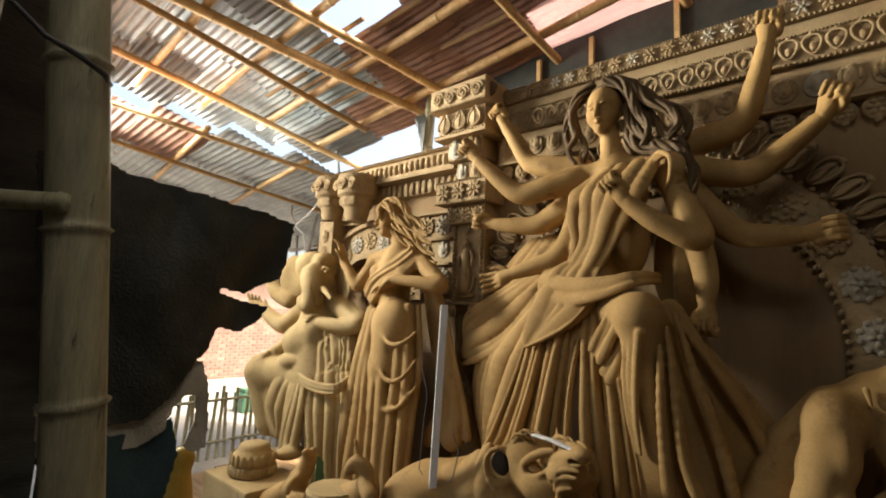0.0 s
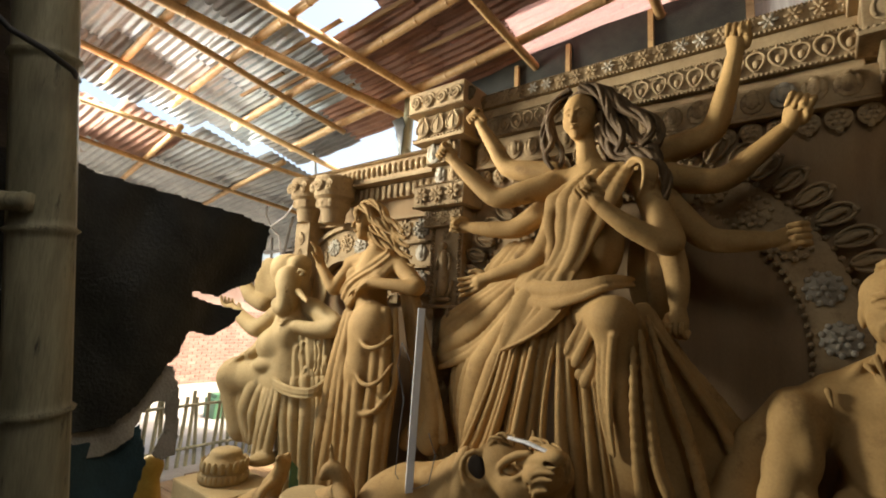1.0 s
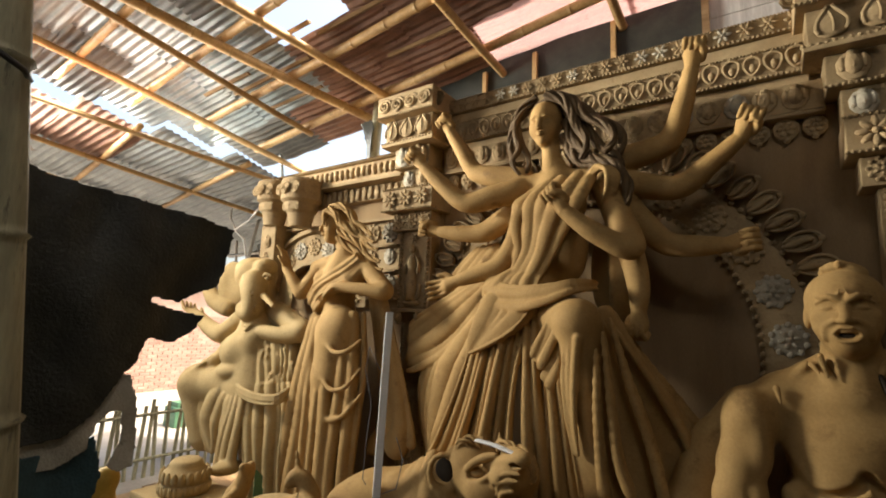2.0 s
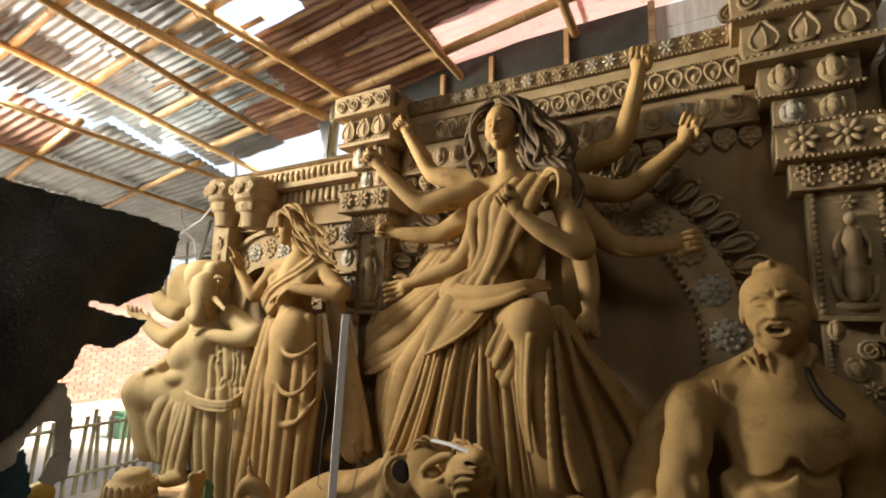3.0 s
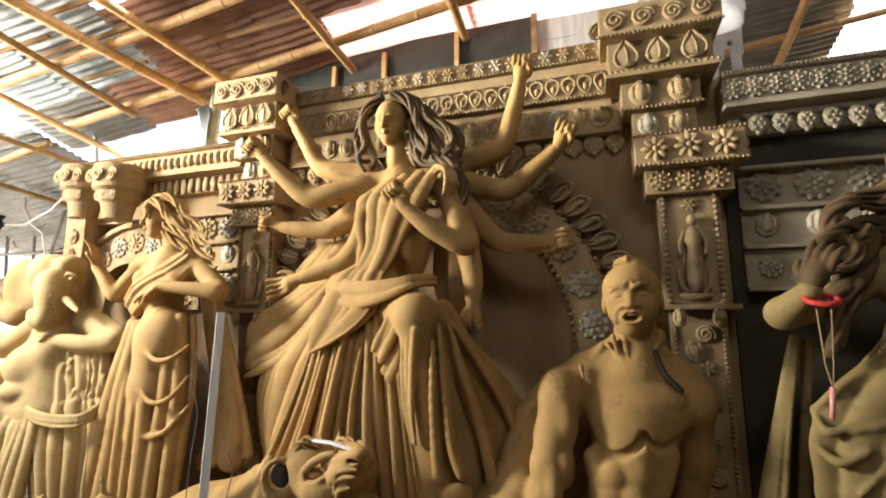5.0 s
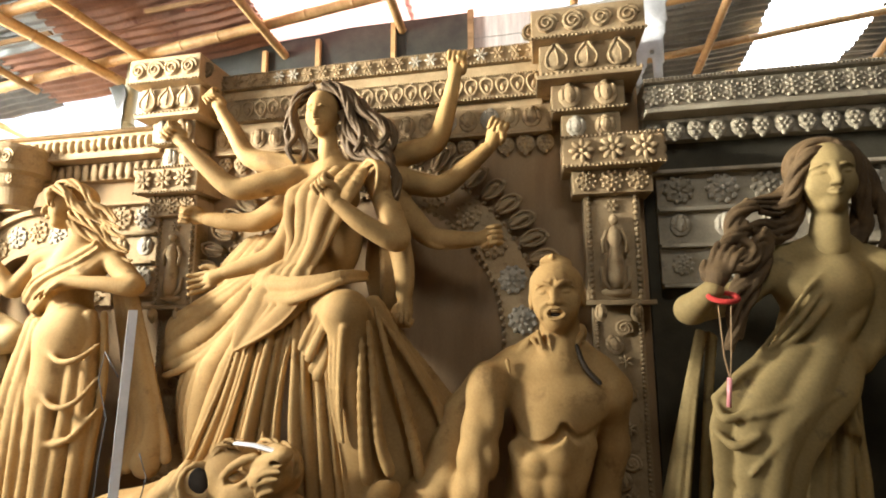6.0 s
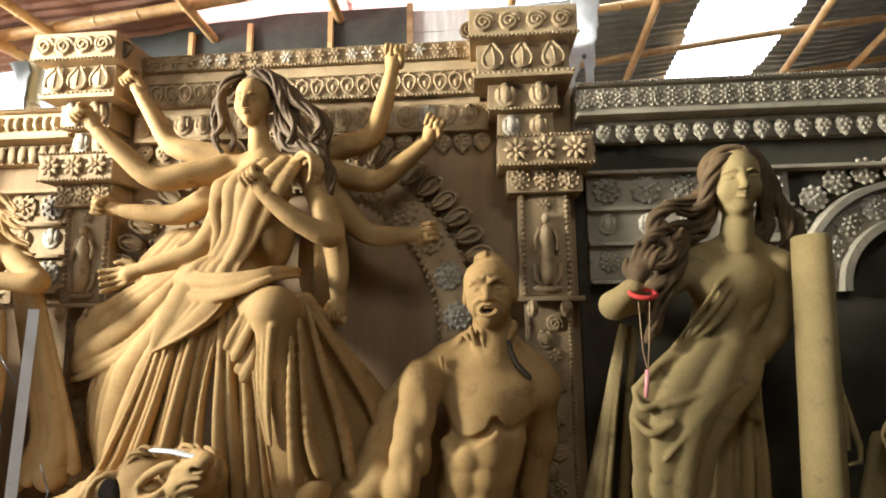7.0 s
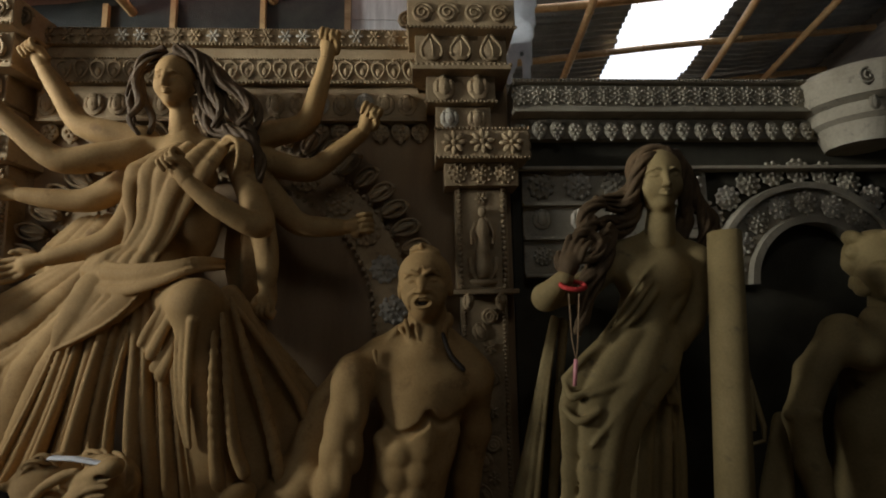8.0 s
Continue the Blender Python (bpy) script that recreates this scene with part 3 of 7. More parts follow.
rng = random.Random(11)
for iy, y in enumerate(np.arange(-2.75, 6.4, .64)):
    left = -7.1 + (y - 1.46) * .49 if y < 3.9 else -2.4
    spans = [(left, 5.4)]
    if abs(y - 2.37) < .3:
        spans = [(left, -4.02), (-3.05, 5.4)]
    # unseen gap over the viewer, added for the fill lamp
    elif abs(y + .19) < .3:
        spans = [(left, .25), (1.55, 5.4)]
    elif 4.2 < y < 5.6:
        spans = [(left, 2.25), (3.35, 5.4)]
    for a, b in spans:
        n = max(1, round((b - a) / 1.22))
        for ix in range(n):
            x = a + (b - a) * (ix + .5) / n
            mat = rng.choice((TIN_DARK, TIN_DARK, TIN_DARK, TIN_DARK, TIN_GREY))
            if y > 4.2 or x > 1:
                mat = TIN_GREY if y > 4.2 else rng.choice((TIN_DARK, TIN_GREY, TIN_DARK))
            elif 1.0 < y < 2.5 and -5.6 < x < -4.0:
                mat = TIN_GREY
            elif 2.3 < y < 3.3:
                mat = TIN_RUST if -3.6 < x < -2.2 else rng.choice((TIN_DARK, TIN_GREY))
            elif 3.3 < y < 4.2:
                mat = TIN_RUST if -4.3 < x < -2.6 else TIN_PINK if -2.2 <= x < .3 else TIN_DARK
            ob = lay(rng.choice(TIN), x + rng.uniform(-.02, .02), y + (.2 if y > 4.2 else 0), roof_z(x, y) + .075 + .012 * (ix % 2) + .006 * (iy % 2), mat, roof, rng.uniform(-.015, .015))
            ob.scale.x = ((b - a) / n + .06) / 1.3

# lattice: cross poles along the wall, and rafters running down to it
for k, (y, r) in enumerate(((.25, .03), (.92, .03), (1.56, .032), (2.2, .034), (2.85, .036), (3.5, .036), (4.15, .03), (4.8, .03), (5.45, .03), (6.1, .03), (-.5, .03), (-1.6, .03))):
    x0 = -7.0 + (y - 1.46) * .49 + .35 if y < 4 else -2.3
    under(bamboo("cross_pole", (x0, y + .05, roof_z(x0, y + .05) - .01), (5.3, y - .05, roof_z(5.3, y - .05) - .01), r * 1.2, BAMBOO, None, seed=k), roof)
for k, (xa, ya, xb, yb, r) in enumerate(((-6.5, -.7, -5.25, 4.6, .032), (-4.95, .8, -3.75, 3.75, .042), (-4.1, 1.3, -3.3, 3.7, .034), (-2.7, -1.5, -2.1, 4.0, .034), (-1.3, -2.5, -1.0, 4.2, .034), (.3, -2.5, .5, 6.2, .034), (1.7, -2.5, 1.75, 6.2, .032), (2.6, -2.5, 3.6, 6.2, .032), (4.2, -2.5, 4.3, 6.2, .032), (-5.6, -1.5, -4.6, 3.6, .03))):
    under(bamboo("rafter", (xa, ya, roof_z(xa, ya) - .075), (xb, yb, roof_z(xb, yb) - .075), r * 1.2, BAMBOO, None, seed=20 + k), roof)

rng = random.Random(17)
for k in range(34):
    xa, ya = rng.uniform(-5.4, 1.2), rng.uniform(.6, 3.3)
    xb = xa + rng.uniform(.5, 1.3)
    under(part("batten", tube(bmesh.new(), [(xa, ya, roof_z(xa, ya) + .02), (xb, ya + .03, roof_z(xb, ya + .03) + .02)], .03, 4, squash=.5), WOOD), roof)

# lower roof over the yard, seen through the gap
low = thing("yard_roof", (-6.5, 2.5, 4.4), "lower tin roof over the yard with rusty and grey sheets", "roof", kind="structure")
for y in np.arange(.6, 4.6, .64):
    for ix in range(3):
        x2 = -5.7 + (y - 1.55) * .486 - .63 - 1.2 * ix
        lay(TIN[ix % 3], x2, y, roof_z(x2, y) - .66 - .01 * ix, TIN_RUST if y < 2.0 and ix == 0 else TIN_GREY, low)
for k, (xa, ya, xb, yb) in enumerate(((-6.2, .6, -4.75, 3.6), (-8.0, .6, -7.0, 3.9), (-7.1, .6, -5.8, 3.9))):
    under(bamboo("rafter", (xa, ya, roof_z(xa, ya) - .74), (xb, yb, roof_z(xb, yb) - .74), .028, BAMBOO, None, seed=50 + k), low)
for k, y in enumerate((1.1, 2.05, 3.0)):
    under(bamboo("cross_pole", (-5.62 + (y - 1.55) * .486, y, roof_z(-5.62 + (y - 1.55) * .486, y) - .70), (-8.4, y + .2, roof_z(-8.4, y + .2) - .70), .032, BAMBOO, None, seed=60 + k), low)



# ---- modelling in clay: soft-blended solids on a grid, skinned into one mesh ----
class Clay:
    """Solids are noted first; skin() lays a grid round all of them, at spacing h and above the floor z, and blends them in order."""

    def __init__(self, h, floor=.2):
        self.h, self.floor, self.todo = h, floor, []

    def window(self, lo, hi):
        i0 = np.clip(np.floor((lo - self.lo) / self.h).astype(int), 0, self.n)
        i1 = np.clip(np.ceil((hi - self.lo) / self.h).astype(int) + 1, 0, self.n)
        sl = tuple(slice(a, b) for a, b in zip(i0, i1))
        x, y, z = (self.ax[i][sl[i]] for i in range(3))
        return sl, x[:, None, None], y[None, :, None], z[None, None, :]

    def merge(self, sl, d, k, cut=False):
        a = self.f[sl]
        if cut:
            q = np.maximum(k - np.abs(a + d), 0) / k
            self.f[sl] = np.maximum(a, -d) + q * q * k * .25
        else:
            q = np.maximum(k - np.abs(a - d), 0) / k
            self.f[sl] = np.minimum(a, d) - q * q * k * .25

    def fill(self):
        lo = np.min([t[0] for t in self.todo if not t[3]], 0)
        hi = np.max([t[1] for t in self.todo if not t[3]], 0)
        lo[2] = max(lo[2], self.floor - 2 * self.h)
        self.lo = lo
        self.n = np.ceil((hi - lo) / self.h).astype(int) + 1
        self.ax = [(lo[i] + self.h * np.arange(self.n[i])).astype(np.float32) for i in range(3)]
        self.f = np.full(self.n, 1.0, np.float32)
        for l, h, k, cut, shape in self.todo:
            sl, x, y, z = self.window(l, h)
            if 0 not in self.f[sl].shape:
                self.merge(sl, shape(x, y, z), k, cut)
        under_floor = self.floor - self.ax[2]
        self.f = np.maximum(self.f, under_floor[None, None, :])

    def limb(self, pts, radii, k=.02, cut=False, flat=1.0):
        """Round-ended rods from point to point; flat: their depth along y as a share of their width."""
        pts = [np.array(p, float) for p in pts]
        if not hasattr(radii, "__len__"):
            radii = [radii] * len(pts)
        for a, b, r, s in zip(pts, pts[1:], radii, radii[1:]):
            def shape(x, y, z, a=a, b=b, r=r, s=s):
                ab = b - a
                t = np.clip(((x - a[0]) * ab[0] + (y - a[1]) * ab[1] + (z - a[2]) * ab[2]) / max(ab @ ab, 1e-9), 0, 1)
                return np.sqrt((x - a[0] - t * ab[0]) ** 2 + ((y - a[1] - t * ab[1]) / flat) ** 2 + (z - a[2] - t * ab[2]) ** 2) - (r + (s - r) * t)
            m = max(r, s) + k + .02
            self.todo.append((np.minimum(a, b) - m, np.maximum(a, b) + m, k, cut, shape))
        return self

    def lump(self, c, radii, k=.03, axes=None, cut=False):
        """An ellipsoid. axes: three unit vectors for its radii."""
        c, r = np.array(c, float), np.array(radii, float)
        A = np.eye(3) if axes is None else np.array(axes, float)
        e = np.sqrt(((A * r[:, None]) ** 2).sum(0)) + k + .02

        def shape(x, y, z):
            p = [(x - c[0]) * A[i][0] + (y - c[1]) * A[i][1] + (z - c[2]) * A[i][2] for i in range(3)]
            l = np.sqrt(sum((p[i] / r[i]) ** 2 for i in range(3))) + 1e-6
            g = np.sqrt(sum((p[i] / r[i] ** 2) ** 2 for i in range(3))) + 1e-6
            return l * (l - 1) / g
        self.todo.append((c - e, c + e, k, cut, shape))
        return self

    def smooth_path(self, pts, radii, k=.02, steps=5, cut=False, flat=1.0):
        """A limb along a soft curve through pts."""
        P = [np.array(p, float) for p in pts]
        if not hasattr(radii, "__len__"):
            radii = [radii] * len(P)
        Q, S = [], []
        for i in range(len(P) - 1):
            p0, p1, p2, p3 = P[max(i - 1, 0)], P[i], P[i + 1], P[min(i + 2, len(P) - 1)]
            for j in range(steps):
                t = j / steps
                Q.append(.5 * (2 * p1 + (p2 - p0) * t + (2 * p0 - 5 * p1 + 4 * p2 - p3) * t * t + (3 * p1 - p0 - 3 * p2 + p3) * t ** 3))
                S.append(radii[i] + (radii[i + 1] - radii[i]) * t)
        return self.limb(Q + [P[-1]], S + [radii[-1]], k, cut, flat)

    def fan(self, left, right, n, k=.008, seed=0, flat=.6, fat=1.2, deep=.015, bulge=0.0, wander=.35):
        """Cloth in n uneven folds that run side by side from the first to the last points of two edges."""
        rng = random.Random(seed)
        left, right = [np.array(p, float) for p in left], [np.array(p, float) for p in right]
        widths = [rng.uniform(.4, 1.7) for _ in range(n)]
        total, at = sum(widths), 0.0
        for i, wd in enumerate(widths):
            u, half = (at + wd / 2) / total, wd / 2 / total
            at += wd
            set_back, drift = rng.uniform(-deep, deep), rng.uniform(-1, 1) * wander * half
            pts, rad = [], []
            for j, (a, b) in enumerate(zip(left, right)):
                v = min(max(u + drift * math.sin(1.3 * j + seed), half * .5), 1 - half * .5)
                p = a + (b - a) * v
                q = j / (len(left) - 1)
                pts.append(p + np.array((0, -bulge * math.sin(math.pi * v) + set_back * min(1, 2 * q), 0)))
                rad.append(max(half * fat * np.linalg.norm(b - a), .006))
            self.smooth_path(pts, rad, k, 5, False, flat)
        return self

    def drape(self, left, right, n, amp, seed=0, bulge=.1, thick=.12, k=.03, top=.35, sway=.25, turn=0):
        """Hanging cloth between two edges, both given from the top down, with n uneven folds that fan out and deepen towards the hem; turn: degrees by which they slant."""
        rng = np.random.RandomState(seed)
        left, right = np.array(left, float), np.array(right, float)
        allp = np.concatenate([left, right])
        ca, sa = math.cos(math.radians(turn)), math.sin(math.radians(turn))
        left, right = (np.stack([e[:, 0] * ca - e[:, 2] * sa, e[:, 1], e[:, 0] * sa + e[:, 2] * ca], 1) for e in (left, right))
        zhi, zlo = max(left[0, 2], right[0, 2]), min(left[-1, 2], right[-1, 2])
        widths = rng.uniform(.5, 1.6, n)
        edges = np.concatenate([[0], np.cumsum(widths) / widths.sum()])
        height = np.append(rng.uniform(.45, 1.15, n) * np.sqrt(widths), 1)
        tilt = rng.uniform(-.25, .25, n + 1)
        power = rng.uniform(.6, 1.7, n + 1)

        def shape(x, y, z):
            x, z = x * ca - z * sa, x * sa + z * ca
            xl, xr, yl, yr = (np.interp(-z, -e[:, 2], e[:, c]).astype(np.float32) for e, c in ((left, 0), (right, 0), (left, 1), (right, 1)))
            q = ((zhi - z) / (zhi - zlo)).clip(0, 1).astype(np.float32)
            u = ((x - xl) / np.maximum(xr - xl, .01)).clip(0, 1)
            w = (u + sway / n * np.sin(q * 5 + seed + 4 * u) * np.sin(np.pi * u)).clip(0, .9999)
            s = np.interp(w, edges, np.arange(n + 1)).astype(np.float32)
            i = s.astype(int)
            f = (s - i + tilt[i] * np.sin(np.pi * (s - i)) * .5).clip(0, 1)
            ridge = height[i] * np.sin(np.pi * f) ** power[i]
            yf = yl + (yr - yl) * u - bulge * np.sqrt(np.maximum(1 - (2 * u - 1) ** 2, 0)) - amp * ridge * (top + (1 - top) * q)
            return np.maximum(np.maximum((yf - y) * .7, (y - yf - thick) * .7), np.maximum(np.maximum(xl - x, x - xr), np.maximum(zlo - z, z - zhi)) * .8)
        lo, hi = allp.min(0) - k - .02, allp.max(0) + k + .02
        lo[1] -= bulge + amp * 1.6
        hi[1] += thick
        self.todo.append((lo, hi, k, False, shape))
        return self

    def pleats(self, top, bottom, n, r0, r1, k=.012, sag=0.0, seed=0, jitter=.5, out=(0, -1, 0), cut=False):
        """n folds from one line of points to another; they swell outwards by sag half way."""
        rng = random.Random(seed)

        def on(line, u):
            line = [np.array(p, float) for p in line]
            q = min(max(u, 0), .9999) * (len(line) - 1)
            return line[int(q)] + (line[int(q) + 1] - line[int(q)]) * (q - int(q))
        for i in range(n):
            u = (i + .5 + rng.uniform(-.5, .5) * jitter) / n
            w = u + rng.uniform(-.25, .25) * jitter / n
            a, b = on(top, u), on(bottom, w)
            o = np.array(out) * sag * rng.uniform(.7, 1.2)
            s = rng.uniform(.75, 1.3)
            deep = np.array(out) * rng.uniform(-.02, .015)
            self.smooth_path([a, a * .62 + b * .38 + o, a * .25 + b * .75 + o * .8 + deep, b + deep], [r0 * s, (r0 + r1) / 2 * s, r1 * s, r1 * s * 1.05], k, 4, cut)
        return self

    def skin(self):
        """Surface nets: vertices and quads of the zero level."""
        self.fill()
        f = self.f
        s = f < 0
        c = np.zeros([d - 1 for d in f.shape], np.uint8)
        for i in (0, 1):
            for j in (0, 1):
                for k in (0, 1):
                    c += s[i:f.shape[0] - 1 + i, j:f.shape[1] - 1 + j, k:f.shape[2] - 1 + k]
        cells = np.argwhere((c > 0) & (c < 8))
        index = np.full(c.shape, -1, np.int32)
        index[tuple(cells.T)] = np.arange(len(cells))
        corner = np.array([(i, j, k) for i in (0, 1) for j in (0, 1) for k in (0, 1)])
        val = np.stack([f[tuple((cells + o).T)] for o in corner], 1)
        total, count = np.zeros((len(cells), 3)), np.zeros(len(cells))
        for a in range(8):
            for b in range(a + 1, 8):
                if np.abs(corner[a] - corner[b]).sum() != 1:
                    continue
                hit = (val[:, a] < 0) != (val[:, b] < 0)
                t = val[:, a] / np.where(hit, val[:, a] - val[:, b], 1)
                p = corner[a] + t[:, None] * (corner[b] - corner[a])
                total += np.where(hit[:, None], p, 0)
                count += hit
        verts = self.lo + self.h * (cells + total / count[:, None])
        quads = []
        for ax in range(3):
            u, w = (ax + 1) % 3, (ax + 2) % 3
            a = [slice(None)] * 3
            b = [slice(None)] * 3
            a[ax], b[ax] = slice(0, -1), slice(1, None)
            e = np.argwhere(s[tuple(a)] != s[tuple(b)])
            ok = (e[:, u] > 0) & (e[:, w] > 0) & (e[:, u] < c.shape[u]) & (e[:, w] < c.shape[w])
            e = e[ok]
            inside = s[tuple(a)][tuple(e.T)]
            du, dw = np.eye(3, dtype=int)[u], np.eye(3, dtype=int)[w]
            q = np.stack([index[tuple((e - x).T)] for x in (du + dw, dw, 0 * du, du)], 1)
            q[~inside] = q[~inside][:, ::-1]
            quads.append(q)
        quads = np.concatenate(quads)
        return verts, quads[(quads >= 0).all(1)]


def statue(name, clays, label, category="statue", soften=1):
    """One mesh out of several clay volumes; clays: (volume, material)."""
    vs, qs, mi, n = [], [], [], 0
    for k, (c, _) in enumerate(clays):
        v, q = c.skin()
        for _ in range(soften):
            acc, cnt = np.zeros_like(v), np.zeros(len(v))
            for a, b in ((0, 1), (1, 2), (2, 3), (3, 0)):
                np.add.at(acc, q[:, a], v[q[:, b]])
                np.add.at(cnt, q[:, a], 1)
                np.add.at(acc, q[:, b], v[q[:, a]])
                np.add.at(cnt, q[:, b], 1)
            v = v * .5 + .5 * acc / np.maximum(cnt, 1)[:, None]
        vs.append(v)
        qs.append(q + n)
        mi.append(np.full(len(q), k))
        n += len(v)
    me = bpy.data.meshes.new(name)
    v, q = np.concatenate(vs), np.concatenate(qs)
    me.vertices.add(len(v))
    me.vertices.foreach_set("co", v.astype(np.float32).ravel())
    me.loops.add(q.size)
    me.loops.foreach_set("vertex_index", q.astype(np.int32).ravel())
    me.polygons.add(len(q))
    me.polygons.foreach_set("loop_start", np.arange(0, q.size, 4, dtype=np.int32))
    me.polygons.foreach_set("material_index", np.concatenate(mi).astype(np.int32))
    me.polygons.foreach_set("use_smooth", np.ones(len(q), bool))
    for _, m in clays:
        me.materials.append(m)
    me.update()
    me.validate()
    return tagged(new(name, me), label, category)


def unit(v):
    v = np.array(v, float)
    return v / np.linalg.norm(v)


def head(cl, c, fwd, s, up=(0, 0, 1), shout=False, lean=0.0, wide=1.0, ears=True):
    """A head, s from chin to crown, with softly modelled features. Returns its frame."""
    f = unit(fwd)
    u = np.array(up, float) + lean * np.cross(f, (0, 0, 1))
    u = unit(u - f * (u @ f))
    r = np.cross(f, u)
    c = np.array(c, float)
    r = r * wide
    ax = (r / wide, f, u)

    def P(a, b, z):
        return c + s * (a * r + b * f + z * u)
    cl.lump(P(0, -.06, .17), (.35 * s * wide, .42 * s, .34 * s), .04, ax)
    cl.lump(P(0, .07, -.07), (.285 * s * wide, .33 * s, .40 * s), .05, ax)
    cl.lump(P(0, .19, -.36), (.13 * s * wide, .15 * s, .11 * s), .035, ax)
    for d in (-1, 1):
        cl.lump(P(d * .17, .22, -.12), (.1 * s, .1 * s, .12 * s), .05, ax)
        cl.lump(P(d * .13, .46, .03), (.092 * s, .115 * s, .046 * s), .018, ax, cut=True)
        cl.lump(P(d * .13, .306, .02), (.074 * s, .066 * s, .036 * s), .003, ax)
        cl.smooth_path([P(d * .06, .372, -.004), P(d * .13, .385, -.012), P(d * .2, .33, .002)], .009 * s, .004, 4, True)
        cl.smooth_path([P(d * .04, .385, .085), P(d * .13, .385, .125), P(d * .235, .29, .085)], [.007 * s, .009 * s, .006 * s], .012, 4)
        if ears:
            cl.lump(P(d * .33, -.03, -.03), (.04 * s, .09 * s, .12 * s), .02, ax)
        cl.lump(P(d * .042, .43, -.125), (.03 * s, .036 * s, .024 * s), .01, ax)
    cl.smooth_path([P(0, .36, .12), P(0, .405, .02), P(0, .475, -.115)], [.024 * s, .026 * s, .034 * s], .02, 4)
    if shout:
        cl.lump(P(0, .29, -.25), (.13 * s, .1 * s, .14 * s), .03, ax)
        cl.lump(P(0, .44, -.255), (.12 * s, .14 * s, .058 * s), .012, ax, cut=True)
        cl.lump(P(0, .35, -.222), (.085 * s, .04 * s, .016 * s), .004, ax)
        cl.smooth_path([P(-.125, .34, -.26), P(-.06, .40, -.19), P(0, .41, -.2), P(.06, .40, -.19), P(.125, .34, -.26)], .004 * s, .01, 3)
        cl.smooth_path([P(-.12, .34, -.265), P(-.06, .385, -.325), P(.06, .385, -.325), P(.12, .34, -.265)], .006 * s, .01, 3)
        for d in (-1, 1):
            cl.smooth_path([P(d * .04, .41, .10), P(d * .12, .40, .15), P(d * .22, .32, .15)], [.022 * s, .022 * s, .012 * s], .012, 3)
            cl.limb([P(d * .05, .40, .13), P(d * .02, .40, .22)], .012 * s, .015)
            cl.smooth_path([P(d * .07, .42, -.1), P(d * .17, .33, -.17), P(d * .19, .27, -.3)], .008 * s, .02, 3)
            cl.lump(P(d * .2, .27, -.05), (.07 * s, .06 * s, .05 * s), .02, ax)
        for z in (.22, .28):
            cl.smooth_path([P(-.16, .35, z), P(0, .385, z - .02), P(.16, .35, z)], .006 * s, .012, 3, True)
    else:
        cl.smooth_path([P(-.085, .36, -.215), P(-.03, .41, -.198), P(0, .412, -.204), P(.03, .41, -.198), P(.085, .36, -.215)], [.009 * s, .02 * s, .018 * s, .02 * s, .009 * s], .006, 3)
        cl.smooth_path([P(-.07, .362, -.235), P(0, .405, -.247), P(.07, .362, -.235)], [.012 * s, .026 * s, .012 * s], .008, 4)
        cl.smooth_path([P(-.095, .375, -.212), P(0, .44, -.222), P(.095, .375, -.212)], .006 * s, .006, 4, True)
    return P


def hand(cl, wrist, to, palm, s=.07, fist=True, spread=.12):
    """A hand at the wrist pointing along to, palm facing palm."""
    w, d = np.array(wrist, float), unit(to)
    n = np.array(palm, float)
    n = unit(n - d * (n @ d))
    q = np.cross(d, n)
    cl.limb([w, w + d * s], [s * .55, s * .6], .02)
    cl.lump(w + d * s * 1.1, (s * .9, s * .75, s * .42), .02, (d, q, n))
    for i in range(4):
        o = q * s * (.62 - .42 * i)
        b = w + d * s * 1.75 + o
        if fist:
            cl.smooth_path([b - n * s * .1, b + d * s * .35 + n * s * .35, b + d * s * .05 + n * s * .85, b - d * s * .55 + n * s * .75], [s * .2, s * .215, s * .2, s * .17], .0015, 4)
        else:
            e = d + q * spread * (1.5 - i)
            cl.smooth_path([b - d * s * .3, b + e * s * .6 + n * s * .08, b + e * s * 1.1 + n * s * (.25 + .1 * i), b + e * s * 1.4 + n * s * (.5 + .12 * i)], [s * .22, s * .2, s * .17, s * .13], .008, 3)
    t = w + d * s * .6 + q * s * .65
    if fist:
        cl.smooth_path([t, t + d * s * .6 + n * s * .5 + q * s * .05, t + d * s * .9 + n * s * .95 - q * s * .45], [s * .28, s * .26, s * .2], .008, 3)
    else:
        cl.smooth_path([t, t + d * s * .6 + q * s * .4 + n * s * .2, t + d * s * 1.15 + q * s * .45 + n * s * .4], [s * .26, s * .22, s * .16], .008, 3)


